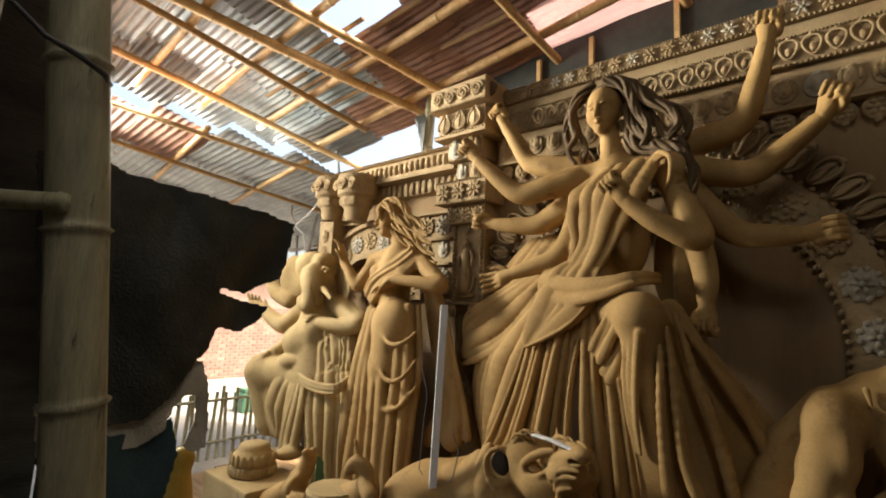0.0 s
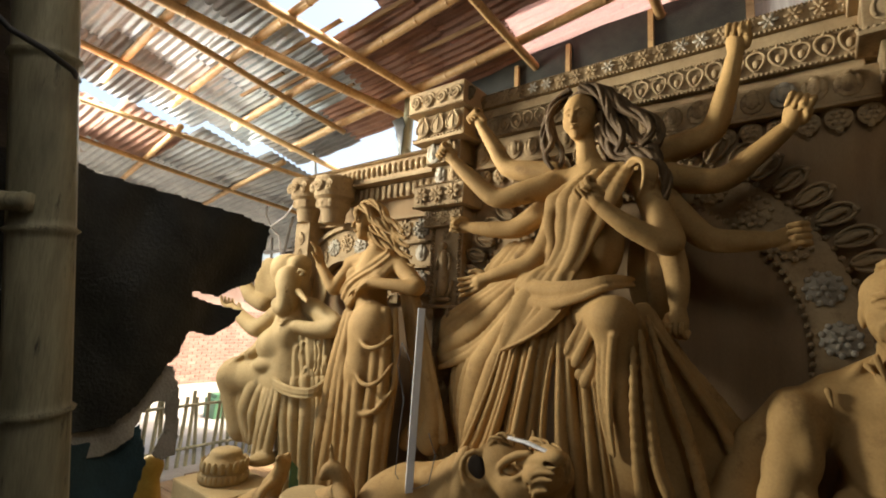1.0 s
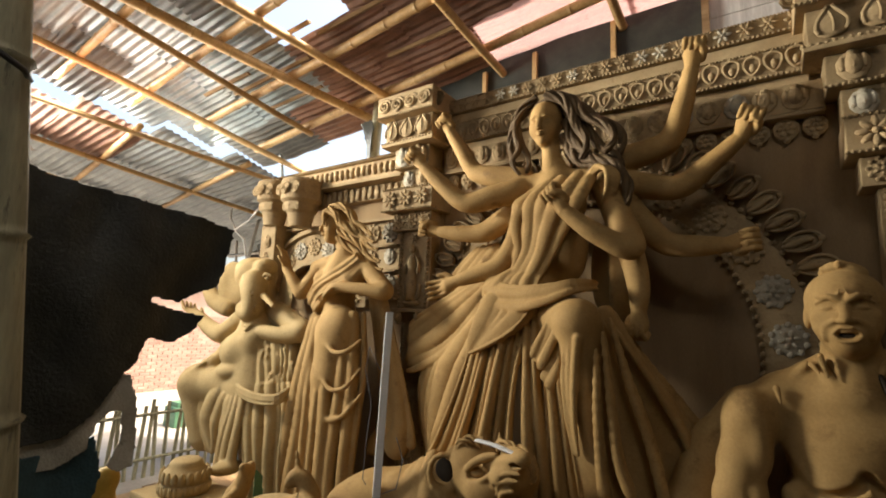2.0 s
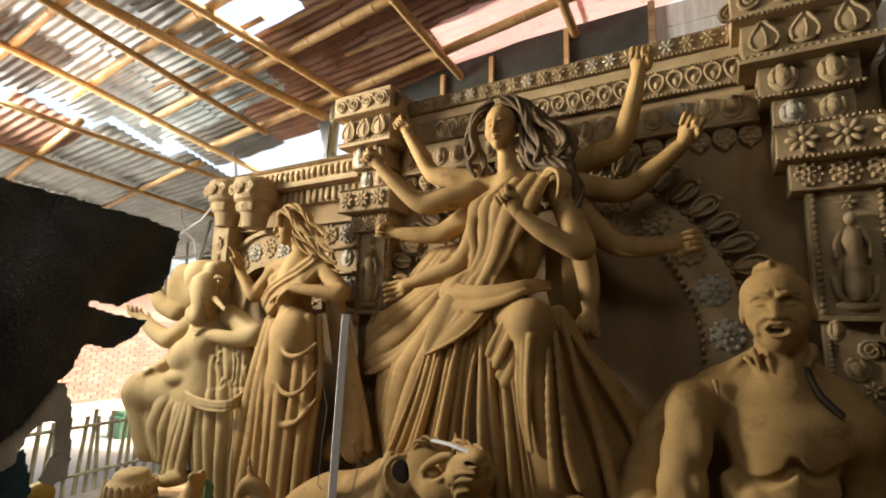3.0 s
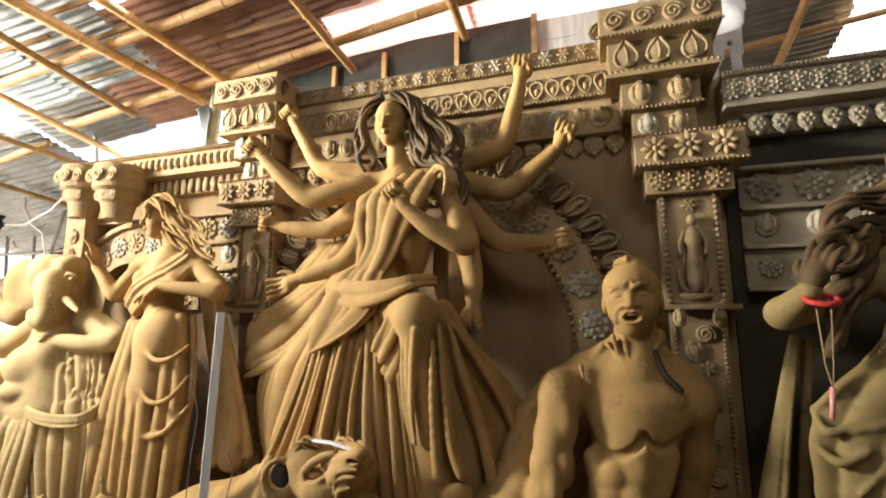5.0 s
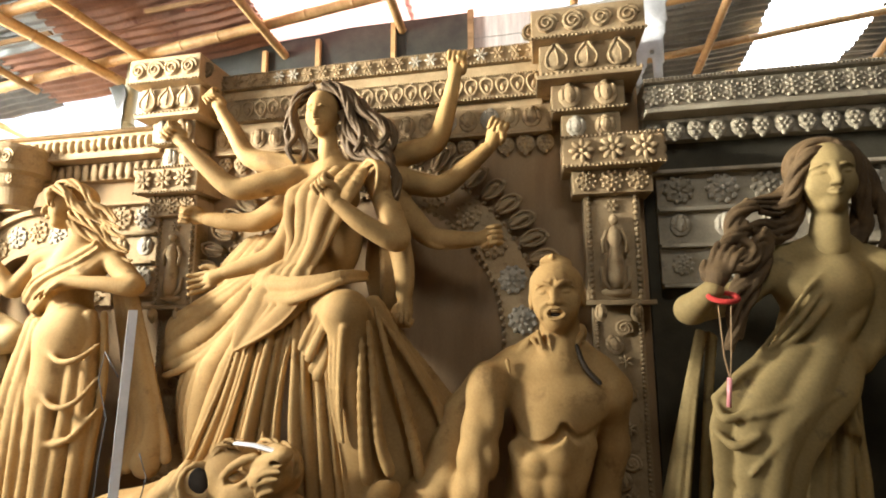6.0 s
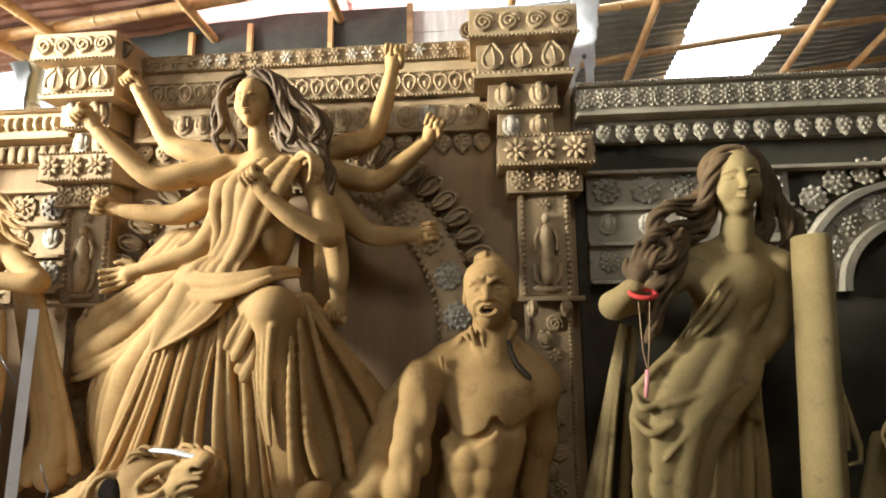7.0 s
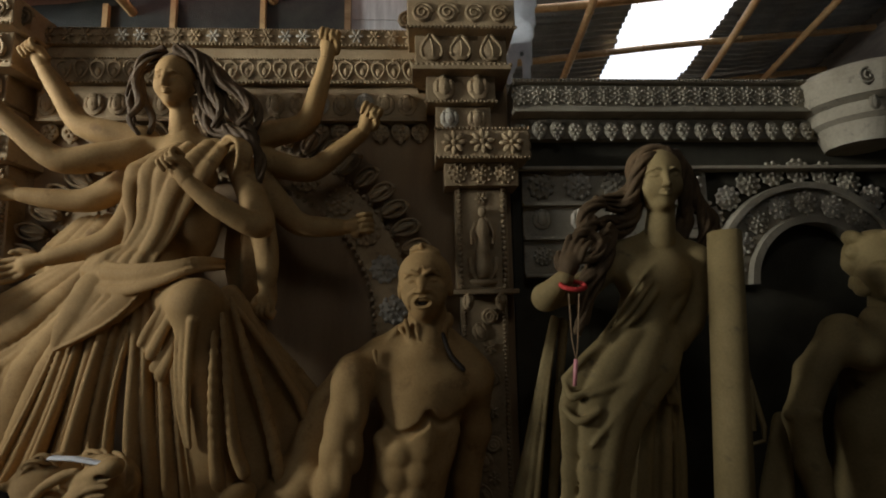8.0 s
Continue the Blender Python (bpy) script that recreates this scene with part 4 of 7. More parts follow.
def locks(cl, paths, r, seed, strands=5, turns=1.2, k=.0025):
    """Thick wavy locks: each path is a loose rope of strands that wind round it and thin out to the tip."""
    rng = random.Random(seed)
    for path in paths:
        P = [Vector(p) for p in path]
        fine = []
        for i in range(len(P) - 1):
            p0, p1, p2, p3 = P[max(i - 1, 0)], P[i], P[i + 1], P[min(i + 2, len(P) - 1)]
            for j in range(6):
                t = j / 6
                fine.append(.5 * (2 * p1 + (p2 - p0) * t + (2 * p0 - 5 * p1 + 4 * p2 - p3) * t * t + (3 * p1 - p0 - 3 * p2 + p3) * t ** 3))
        fine.append(P[-1])
        for m in range(strands):
            ph, out = 6.28 * m / strands + rng.uniform(-.4, .4), rng.uniform(.7, 1.25)
            pts, rad = [], []
            for i, p in enumerate(fine):
                q = i / (len(fine) - 1)
                d = (fine[min(i + 1, len(fine) - 1)] - fine[max(i - 1, 0)]).normalized()
                a = d.cross(Vector((0, -1, 0)))
                a = a.normalized() if a.length > .05 else Vector((1, 0, 0))
                b = d.cross(a)
                w = r * out * (1.15 - .6 * q)
                ang = ph + turns * 6.28 * q
                pts.append(np.array(p + a * w * math.cos(ang) + b * w * .8 * math.sin(ang)))
                rad.append(r * (.62 - .34 * q * q))
            cl.limb(pts, rad, k)


# ---- the ten-armed central figure ----
def central_figure():
    body = Clay(.0085)
    top = Clay(.0046)
    hair = Clay(.0058)
    fists = Clay(.0058)
    P = head(top, (-1.389, 3.110, 3.525), (-.02, -.97, -.2), .345, lean=-.05, ears=False)
    top.limb([(-1.377, 3.150, 3.410), (-1.345, 3.120, 3.143)], [.062, .075], .03)
    # hair: cap, centre-parted waves close to the face, then long locks blown to one side
    hair.lump(P(0, -.16, .2), (.135, .14, .135), .02)
    locks(hair, [
        ((-1.462, 3.080, 3.741), (-1.583, 3.080, 3.666), (-1.641, 3.100, 3.538), (-1.608, 3.100, 3.384), (-1.654, 3.080, 3.274), (-1.577, 3.060, 3.165)),
        ((-1.527, 3.140, 3.734), (-1.639, 3.140, 3.621), (-1.605, 3.140, 3.443), (-1.535, 3.120, 3.292), (-1.538, 3.100, 3.184)),
        ((-1.556, 3.180, 3.729), (-1.697, 3.180, 3.599), (-1.705, 3.160, 3.415), (-1.651, 3.140, 3.265)),
    ], .02, 4)
    locks(hair, [
        ((-1.354, 3.020, 3.709), (-1.251, 3.020, 3.664), (-1.185, 3.030, 3.550), (-1.140, 3.030, 3.434), (-1.068, 3.020, 3.310), (-1.106, 3.020, 3.192)),
        ((-1.343, 3.050, 3.723), (-1.183, 3.040, 3.642), (-1.096, 3.040, 3.509), (-0.960, 3.030, 3.410), (-0.891, 3.020, 3.295), (-0.947, 3.000, 3.205)),
        ((-1.322, 3.100, 3.728), (-1.139, 3.080, 3.598), (-1.019, 3.080, 3.473), (-0.880, 3.060, 3.383), (-0.847, 3.060, 3.259), (-0.902, 3.060, 3.159)),
        ((-1.285, 3.120, 3.665), (-1.166, 3.100, 3.516), (-1.059, 3.080, 3.382), (-0.984, 3.060, 3.270), (-0.872, 3.040, 3.174), (-0.848, 3.020, 3.055)),
        ((-1.239, 3.100, 3.523), (-1.184, 3.080, 3.375), (-1.082, 3.060, 3.237), (-1.032, 3.040, 3.133), (-1.056, 3.000, 3.078)),
        ((-1.262, 3.120, 3.427), (-1.207, 3.100, 3.289), (-1.114, 3.060, 3.186), (-0.978, 3.000, 3.156), (-0.858, 3.000, 3.089), (-0.824, 3.020, 2.937)),
        ((-1.025, 3.020, 3.186), (-0.891, 2.980, 3.104), (-0.812, 2.980, 3.002), (-0.809, 3.000, 2.874), (-0.846, 3.020, 2.785)),
    ], .026, 9, 5)
    # torso
    body.limb([(-1.338, 3.140, 3.203), (-1.317, 3.150, 3.006), (-1.439, 3.140, 2.780), (-1.511, 3.130, 2.559), (-1.458, 3.100, 2.366), (-1.511, 3.080, 2.206)], [.08, .15, .14, .115, .14, .18], .06)
    body.limb([(-1.622, 3.120, 3.080), (-1.318, 3.160, 3.110), (-0.973, 3.140, 3.060)], [.08, .085, .08], .05)
    body.lump((-1.508, 3.000, 2.884), (.088, .09, .09), .03).lump((-1.151, 3.000, 2.873), (.085, .09, .09), .03)
    # bodice: folds from the shoulder knot across to the waist, over a bare midriff
    body.fan([(-1.395, 3.030, 3.046), (-1.549, 2.950, 2.902), (-1.572, 2.960, 2.749), (-1.560, 2.980, 2.597), (-1.616, 2.990, 2.427)],
             [(-0.996, 3.000, 3.059), (-1.052, 2.900, 2.862), (-1.165, 2.930, 2.687), (-1.268, 2.970, 2.529), (-1.364, 2.980, 2.390)], 5, .007, 5, .5, 1.12, .016, .03, .8)
    # gathered knot on the shoulder
    for i in range(5):
        body.smooth_path([(-1.052, 2.990, 3.059), (-0.987, 2.940, 3.101), (-0.914, 2.910, 3.056), (-0.915, 2.920, 2.945), (-0.962, 2.970, 2.863)] if i == 0 else
                         [np.array((-1.040, 2.980, 3.048)) + (.012 * i, .004 * i, .01 * i), np.array((-0.960, 2.930, 3.088)) + (.014 * i, .004 * i, -.002 * i), np.array((-0.906, 2.910, 3.025)) + (.014 * i, .006 * i, -.004 * i), np.array((-0.943, 2.960, 2.871)) + (.014 * i, .006 * i, .004 * i)], [.012, .016, .018, .014, .01] if i == 0 else [.012, .017, .018, .011], .003)
    # gathers above the sash, then hips and raised leg with its knee forward
    body.lump((-1.291, 3.200, 2.643), (.17, .12, .3), .05)
    body.fan([(-1.600, 2.990, 2.458), (-1.704, 2.960, 2.396), (-1.798, 2.970, 2.315)], [(-1.345, 2.970, 2.426), (-1.355, 2.930, 2.370), (-1.367, 2.930, 2.286)], 7, .005, 3, .7, 1.1, .004)
    body.lump((-1.558, 3.080, 2.261), (.2, .15, .13), .05).lump((-1.741, 3.100, 2.304), (.13, .12, .13), .05)
    body.limb([(-1.308, 3.040, 2.143), (-1.052, 2.760, 2.112)], [.14, .125], .05)
    body.limb([(-1.029, 2.740, 2.098), (-1.029, 2.830, 1.784), (-0.950, 2.860, 1.360), (-0.865, 2.860, 1.053)], [.132, .105, .085, .07], .05)
    body.lump((-0.787, 2.740, 1.123), (.085, .15, .06), .03).limb([(-0.845, 2.840, 1.055), (-0.843, 2.860, 0.462)], [.09, .12], .04)
    # skirt: long fan of folds over the standing leg, upright folds between the legs
    body.fan([(-1.841, 3.020, 2.212), (-1.883, 2.960, 1.905), (-1.966, 2.920, 1.583), (-2.083, 2.900, 1.269), (-2.185, 2.900, 1.008), (-2.253, 2.900, 0.172)],
             [(-1.400, 2.940, 2.196), (-1.460, 2.900, 1.875), (-1.483, 2.870, 1.569), (-1.483, 2.860, 1.273), (-1.478, 2.860, 1.015), (-1.460, 2.860, 0.281)], 10, .002, 21, 1.5, 1.0, .05, .03)
    body.fan([(-1.505, 2.950, 2.198), (-1.474, 2.900, 1.840), (-1.465, 2.870, 1.502), (-1.452, 2.860, 1.177), (-1.425, 2.860, 0.285)],
             [(-1.179, 2.880, 2.191), (-1.167, 2.860, 1.846), (-1.105, 2.840, 1.519), (-1.044, 2.840, 1.204), (-0.914, 2.860, 0.341)], 7, .002, 25, 1.5, 1.0, .05)
    # smoother cloth trailing from the raised knee
    body.fan([(-0.971, 2.760, 1.986), (-1.011, 2.790, 1.691), (-1.026, 2.810, 1.401), (-1.003, 2.820, 1.150), (-0.939, 2.840, 0.350)],
             [(-0.904, 2.920, 2.207), (-0.743, 3.060, 1.906), (-0.552, 3.160, 1.617), (-0.422, 3.200, 1.336), (-0.324, 3.200, 0.208)], 5, .025, 24, .6, 1.5, .02)
    for a, b, c, e in (((-0.862, 2.760, 2.133), (-0.781, 2.800, 1.823), (-0.684, 2.850, 1.499), (-0.611, 2.870, 1.157)), ((-0.881, 2.700, 2.052), (-0.855, 2.740, 1.701), (-0.823, 2.760, 1.390), (-0.765, 2.770, 1.224)), ((-0.860, 2.840, 2.084), (-0.661, 2.930, 1.763), (-0.506, 3.000, 1.459), (-0.457, 3.020, 1.087)), ((-0.912, 2.680, 1.957), (-0.921, 2.720, 1.640), (-0.909, 2.750, 1.328), (-0.893, 2.760, 1.175))):
        body.smooth_path([a, b, c, e], [.012, .024, .03, .03], .02)
    # narrow fold that falls from the knee and ends in a rounded tip
    body.fan([(-1.087, 2.680, 2.085), (-1.126, 2.740, 1.791), (-1.114, 2.760, 1.565), (-1.067, 2.760, 1.379)], [(-0.984, 2.620, 2.006), (-1.031, 2.700, 1.765), (-1.038, 2.730, 1.542), (-1.024, 2.740, 1.368)], 3, .006, 23, .9, 1.2, .01)
    # broad sash laid over the hips, dipping to one side
    body.fan([(-1.749, 2.980, 2.376), (-1.488, 2.870, 2.339), (-1.241, 2.800, 2.342), (-1.084, 2.840, 2.370), (-1.025, 3.040, 2.380)],
             [(-1.807, 2.970, 2.194), (-1.509, 2.840, 2.158), (-1.272, 2.760, 2.198), (-1.093, 2.780, 2.275), (-1.002, 3.000, 2.310)], 4, .004, 8, .6, 1.15, .008)
    # overlapping drape from the belt, swept to one side
    body.fan([(-1.787, 2.950, 2.208), (-1.807, 2.890, 2.097), (-1.839, 2.870, 1.974), (-1.853, 2.870, 1.874)],
             [(-1.374, 2.850, 2.192), (-1.473, 2.830, 2.080), (-1.640, 2.840, 1.965), (-1.813, 2.860, 1.868)], 4, .014, 26, .38, 1.25, .004)
    body.smooth_path([(-1.376, 2.820, 2.170), (-1.474, 2.800, 2.053), (-1.635, 2.820, 1.955), (-1.831, 2.850, 1.869)], [.008, .012, .012, .008], .004)
    # swallow-tail fold by the knee
    body.fan([(-1.188, 2.830, 2.241), (-1.256, 2.780, 2.086), (-1.320, 2.770, 1.978), (-1.340, 2.770, 1.918)], [(-1.128, 2.780, 2.221), (-1.141, 2.740, 2.052), (-1.187, 2.740, 1.921), (-1.246, 2.750, 1.821)], 3, .003, 27, .5, 1.1, .012)
    body.fan([(-1.179, 2.780, 1.985), (-1.221, 2.770, 1.869), (-1.269, 2.770, 1.803)], [(-1.134, 2.760, 1.986), (-1.150, 2.760, 1.822), (-1.193, 2.760, 1.711)], 2, .003, 28, .5, 1.1, .008)
    # cape: sweeping folds up to the lowered wrist, a long hang below
    body.fan([(-1.867, 3.220, 2.492), (-2.215, 3.270, 2.345), (-2.539, 3.300, 2.180), (-2.696, 3.310, 2.069), (-2.708, 3.310, 1.924)],
             [(-1.834, 3.180, 2.331), (-2.031, 3.200, 2.031), (-2.280, 3.220, 1.788), (-2.522, 3.240, 1.681), (-2.670, 3.260, 1.644)], 6, .01, 31, .6, 1.1, .02)
    body.fan([(-2.039, 3.240, 2.091), (-2.502, 3.270, 1.719), (-2.557, 3.270, 1.354), (-2.430, 3.260, 0.933), (-2.328, 3.260, -0.045)],
             [(-1.879, 3.160, 2.170), (-2.016, 3.120, 1.741), (-2.134, 3.100, 1.383), (-2.245, 3.100, 1.066), (-2.208, 3.100, 0.061)], 5, .01, 32, .6, 1.12, .02)
    body.fan([(-2.106, 3.360, 2.677), (-2.290, 3.360, 2.506), (-2.387, 3.360, 2.354)], [(-1.732, 3.270, 2.679), (-1.839, 3.250, 2.482), (-1.961, 3.240, 2.317)], 6, .005, 35, .7, 1.15, .006)
    # dark cape on the far side
    body.lump((-0.998, 3.380, 2.462), (.16, .06, .36), .05)
    body.pleats([(-0.999, 3.250, 2.899), (-0.846, 3.300, 2.773)], [(-0.962, 3.250, 2.130), (-0.814, 3.300, 2.131)], 5, .03, .04, .02, .01, 33)
    # arms: four to each side, one forward across the breast, one down
    arms = (
        (((-1.588, 3.100, 3.061), (-1.786, 3.030, 3.009), (-1.993, 2.980, 2.981), (-2.201, 2.930, 3.156), (-2.345, 2.900, 3.299)), (-.5, 0, .6), True),
        (((-1.608, 3.200, 3.173), (-1.865, 3.240, 3.241), (-2.067, 3.250, 3.311), (-2.194, 3.220, 3.516), (-2.294, 3.200, 3.672)), (-.3, 0, .7), True),
        (((-1.659, 3.200, 2.936), (-1.839, 3.220, 2.838), (-1.961, 3.200, 2.780), (-2.165, 3.170, 2.787), (-2.340, 3.150, 2.814)), (-1, 0, .25), True),
        (((-1.607, 3.180, 2.804), (-1.666, 3.140, 2.607), (-1.745, 3.100, 2.499), (-1.910, 3.060, 2.438), (-2.065, 3.030, 2.389)), (-1, 0, -.35), False),
        (((-0.973, 3.100, 3.003), (-0.866, 3.020, 2.774), (-0.767, 2.900, 2.554), (-0.965, 2.800, 2.649), (-1.129, 2.760, 2.785)), (-.45, .0, .8), True),
        (((-1.010, 3.220, 3.168), (-0.799, 3.220, 3.228), (-0.592, 3.200, 3.289), (-0.503, 3.170, 3.500), (-0.443, 3.150, 3.731)), (.15, 0, 1), True),
        (((-1.001, 3.260, 3.115), (-0.766, 3.240, 3.021), (-0.541, 3.200, 2.975), (-0.364, 3.170, 3.089), (-0.202, 3.140, 3.214)), (.35, -.1, .7), True),
        (((-0.950, 3.260, 3.003), (-0.770, 3.240, 2.763), (-0.626, 3.200, 2.620), (-0.451, 3.150, 2.585), (-0.306, 3.120, 2.579)), (1, -.1, .1), True),
        (((-0.950, 3.200, 2.904), (-0.867, 3.160, 2.666), (-0.798, 3.100, 2.479), (-0.767, 3.060, 2.324), (-0.764, 3.040, 2.195)), (0, 0, -1), True),
    )
    for pts, to, fist in arms:
        body.smooth_path(pts, [.085, .079, .067, .056, .037], .025)
        hand(fists, pts[-1], to, (-.3, -1, -.1) if to[0] <= 0 else (.1, -1, 0), .08, fist)
    return statue("goddess_statue", [(body, CLAY), (top, CLAY), (fists, CLAY), (hair, CLAY_HAIR_SHADE)],
                  "ten-armed goddess of unpainted ochre clay striding in a pleated robe")


central_figure()



def standing_goddess():
    """Slim figure with one hand raised and the other at her waist, hair blowing back."""
    body = Clay(.0115)
    top = Clay(.0052)
    hair = Clay(.009)
    P = head(top, (-3.458, 3.060, 2.922), (-.62, -1, -.05), .335)
    top.limb([(-3.389, 3.087, 2.801), (-3.305, 3.074, 2.604)], [.07, .085], .03)
    hair.lump(P(0, -.14, .24), (.14, .15, .13), .02)
    locks(hair, [
        ((-3.473, 2.950, 3.071), (-3.348, 2.940, 3.088), (-3.237, 2.960, 3.040), (-3.165, 2.980, 2.946), (-3.058, 3.000, 2.890), (-2.957, 3.000, 2.793)),
        ((-3.452, 2.920, 3.052), (-3.331, 2.920, 2.999), (-3.273, 2.940, 2.916), (-3.176, 2.960, 2.851), (-3.090, 3.000, 2.802), (-2.919, 3.000, 2.731)),
        ((-3.350, 2.970, 2.944), (-3.215, 2.980, 2.899), (-3.107, 3.000, 2.843), (-3.022, 3.020, 2.721), (-2.887, 3.020, 2.664)),
        ((-3.361, 3.000, 2.872), (-3.226, 3.000, 2.801), (-3.102, 3.020, 2.725), (-3.019, 3.040, 2.624), (-2.872, 3.040, 2.568)),
        ((-3.389, 3.020, 2.805), (-3.259, 3.040, 2.717), (-3.133, 3.060, 2.632), (-3.003, 3.060, 2.527), (-2.859, 3.060, 2.503)),
        ((-3.466, 2.920, 3.043), (-3.487, 2.920, 2.971), (-3.457, 2.940, 2.894)),
        ((-3.414, 3.060, 2.771), (-3.254, 3.080, 2.610), (-3.088, 3.100, 2.454), (-2.939, 3.100, 2.411)),
    ], .024, 8, 4)
    body.limb([(-3.337, 3.087, 2.643), (-3.353, 3.074, 2.464), (-3.352, 3.060, 2.214), (-3.323, 3.046, 1.970)], [.1, .155, .12, .19], .06)
    body.limb([(-3.691, 3.074, 2.537), (-3.381, 3.101, 2.596), (-3.035, 3.087, 2.505)], [.08, .1, .085], .05)
    body.lump((-3.521, 2.990, 2.421), (.085, .085, .085), .05).lump((-3.177, 2.990, 2.402), (.085, .085, .085), .05)
    body.drape([(-3.176, 3.030, 2.642), (-3.368, 2.940, 2.491), (-3.571, 2.940, 2.377), (-3.678, 2.980, 2.271)], [(-3.015, 3.050, 2.530), (-3.097, 2.930, 2.357), (-3.314, 2.920, 2.274), (-3.449, 2.930, 2.169)], 4, .022, 3, .03, .14, .015, .8, turn=45)
    body.limb([(-3.488, 2.965, 2.383), (-3.534, 2.951, 2.038)], [.05, .03], .02)
    body.limb([(-3.338, 3.060, 1.970), (-3.334, 3.100, 1.543), (-3.374, 3.100, 0.636)], [.17, .14, .14], .08)
    # wrap: long folds from the hip, swept to one side, soft swags over the thigh
    body.lump((-3.206, 2.950, 1.922), (.22, .17, .26), .04)
    body.limb([(-3.251, 2.990, 1.944), (-3.257, 2.980, 1.590), (-3.334, 3.000, 1.233), (-3.429, 3.080, 0.677), (-3.401, 3.080, 0.151)], [.2, .195, .165, .13, .13], .04)
    body.fan([(-3.544, 2.980, 2.009), (-3.567, 2.930, 1.618), (-3.566, 2.910, 1.242), (-3.591, 2.920, 0.690), (-3.636, 2.940, 0.059)],
             [(-2.961, 3.000, 2.118), (-2.870, 2.960, 1.665), (-2.874, 2.930, 1.233), (-2.903, 2.930, 0.769), (-2.880, 2.940, 0.248)], 10, .004, 4, .95, 1.04, .03, .1)
    for a, b, c, d in (((-3.288, 2.840, 1.920), (-3.090, 2.770, 1.804), (-2.932, 2.780, 1.812), (-2.876, 2.880, 1.909)), ((-3.312, 2.840, 1.665), (-3.109, 2.770, 1.513), (-2.934, 2.780, 1.528), (-2.856, 2.880, 1.694)), ((-3.348, 2.860, 1.432), (-3.169, 2.820, 1.266), (-2.983, 2.820, 1.297), (-2.867, 2.900, 1.470))):
        body.smooth_path([a, b, c, d], [.004, .011, .011, .004], .03, 7)
    # edge of the wrap hanging free on one side
    body.fan([(-3.591, 2.950, 2.082), (-3.691, 2.900, 1.611), (-3.762, 2.880, 1.130), (-3.835, 2.880, 0.611), (-3.915, 2.880, 0.012)],
             [(-3.397, 2.900, 2.036), (-3.451, 2.860, 1.538), (-3.498, 2.850, 1.078), (-3.563, 2.850, 0.625), (-3.606, 2.860, 0.097)], 3, .005, 14, .8, 1.1, .015)
    # veil behind
    body.fan([(-3.057, 3.120, 2.267), (-2.915, 3.120, 1.744), (-2.816, 3.120, 1.298), (-2.977, 3.120, 1.011)], [(-2.866, 3.160, 2.269), (-2.674, 3.160, 1.756), (-2.528, 3.160, 1.325), (-2.486, 3.160, 1.117)], 4, .006, 7, .7, 1.12, .02)
    right = [(-3.649, 3.053, 2.513), (-3.730, 2.999, 2.375), (-3.763, 2.951, 2.291), (-3.849, 2.924, 2.402), (-3.948, 2.910, 2.517)]
    body.smooth_path(right, [.068, .06, .05, .042, .034], .03)
    hand(body, right[-1], (-.25, -.1, 1), (-.9, -.5, 0), .075, False)
    left = [(-2.994, 3.074, 2.473), (-2.847, 3.033, 2.374), (-2.742, 2.978, 2.299), (-2.928, 2.910, 2.320), (-3.174, 2.870, 2.344)]
    body.smooth_path(left, [.072, .064, .056, .046, .034], .03)
    hand(body, left[-1], (-1, -.1, -.35), (-.1, .3, -1), .075, False)
    return statue("goddess_statue", [(body, CLAY), (top, CLAY), (hair, CLAY)], "standing goddess of ochre clay, one hand raised, hair blown back")


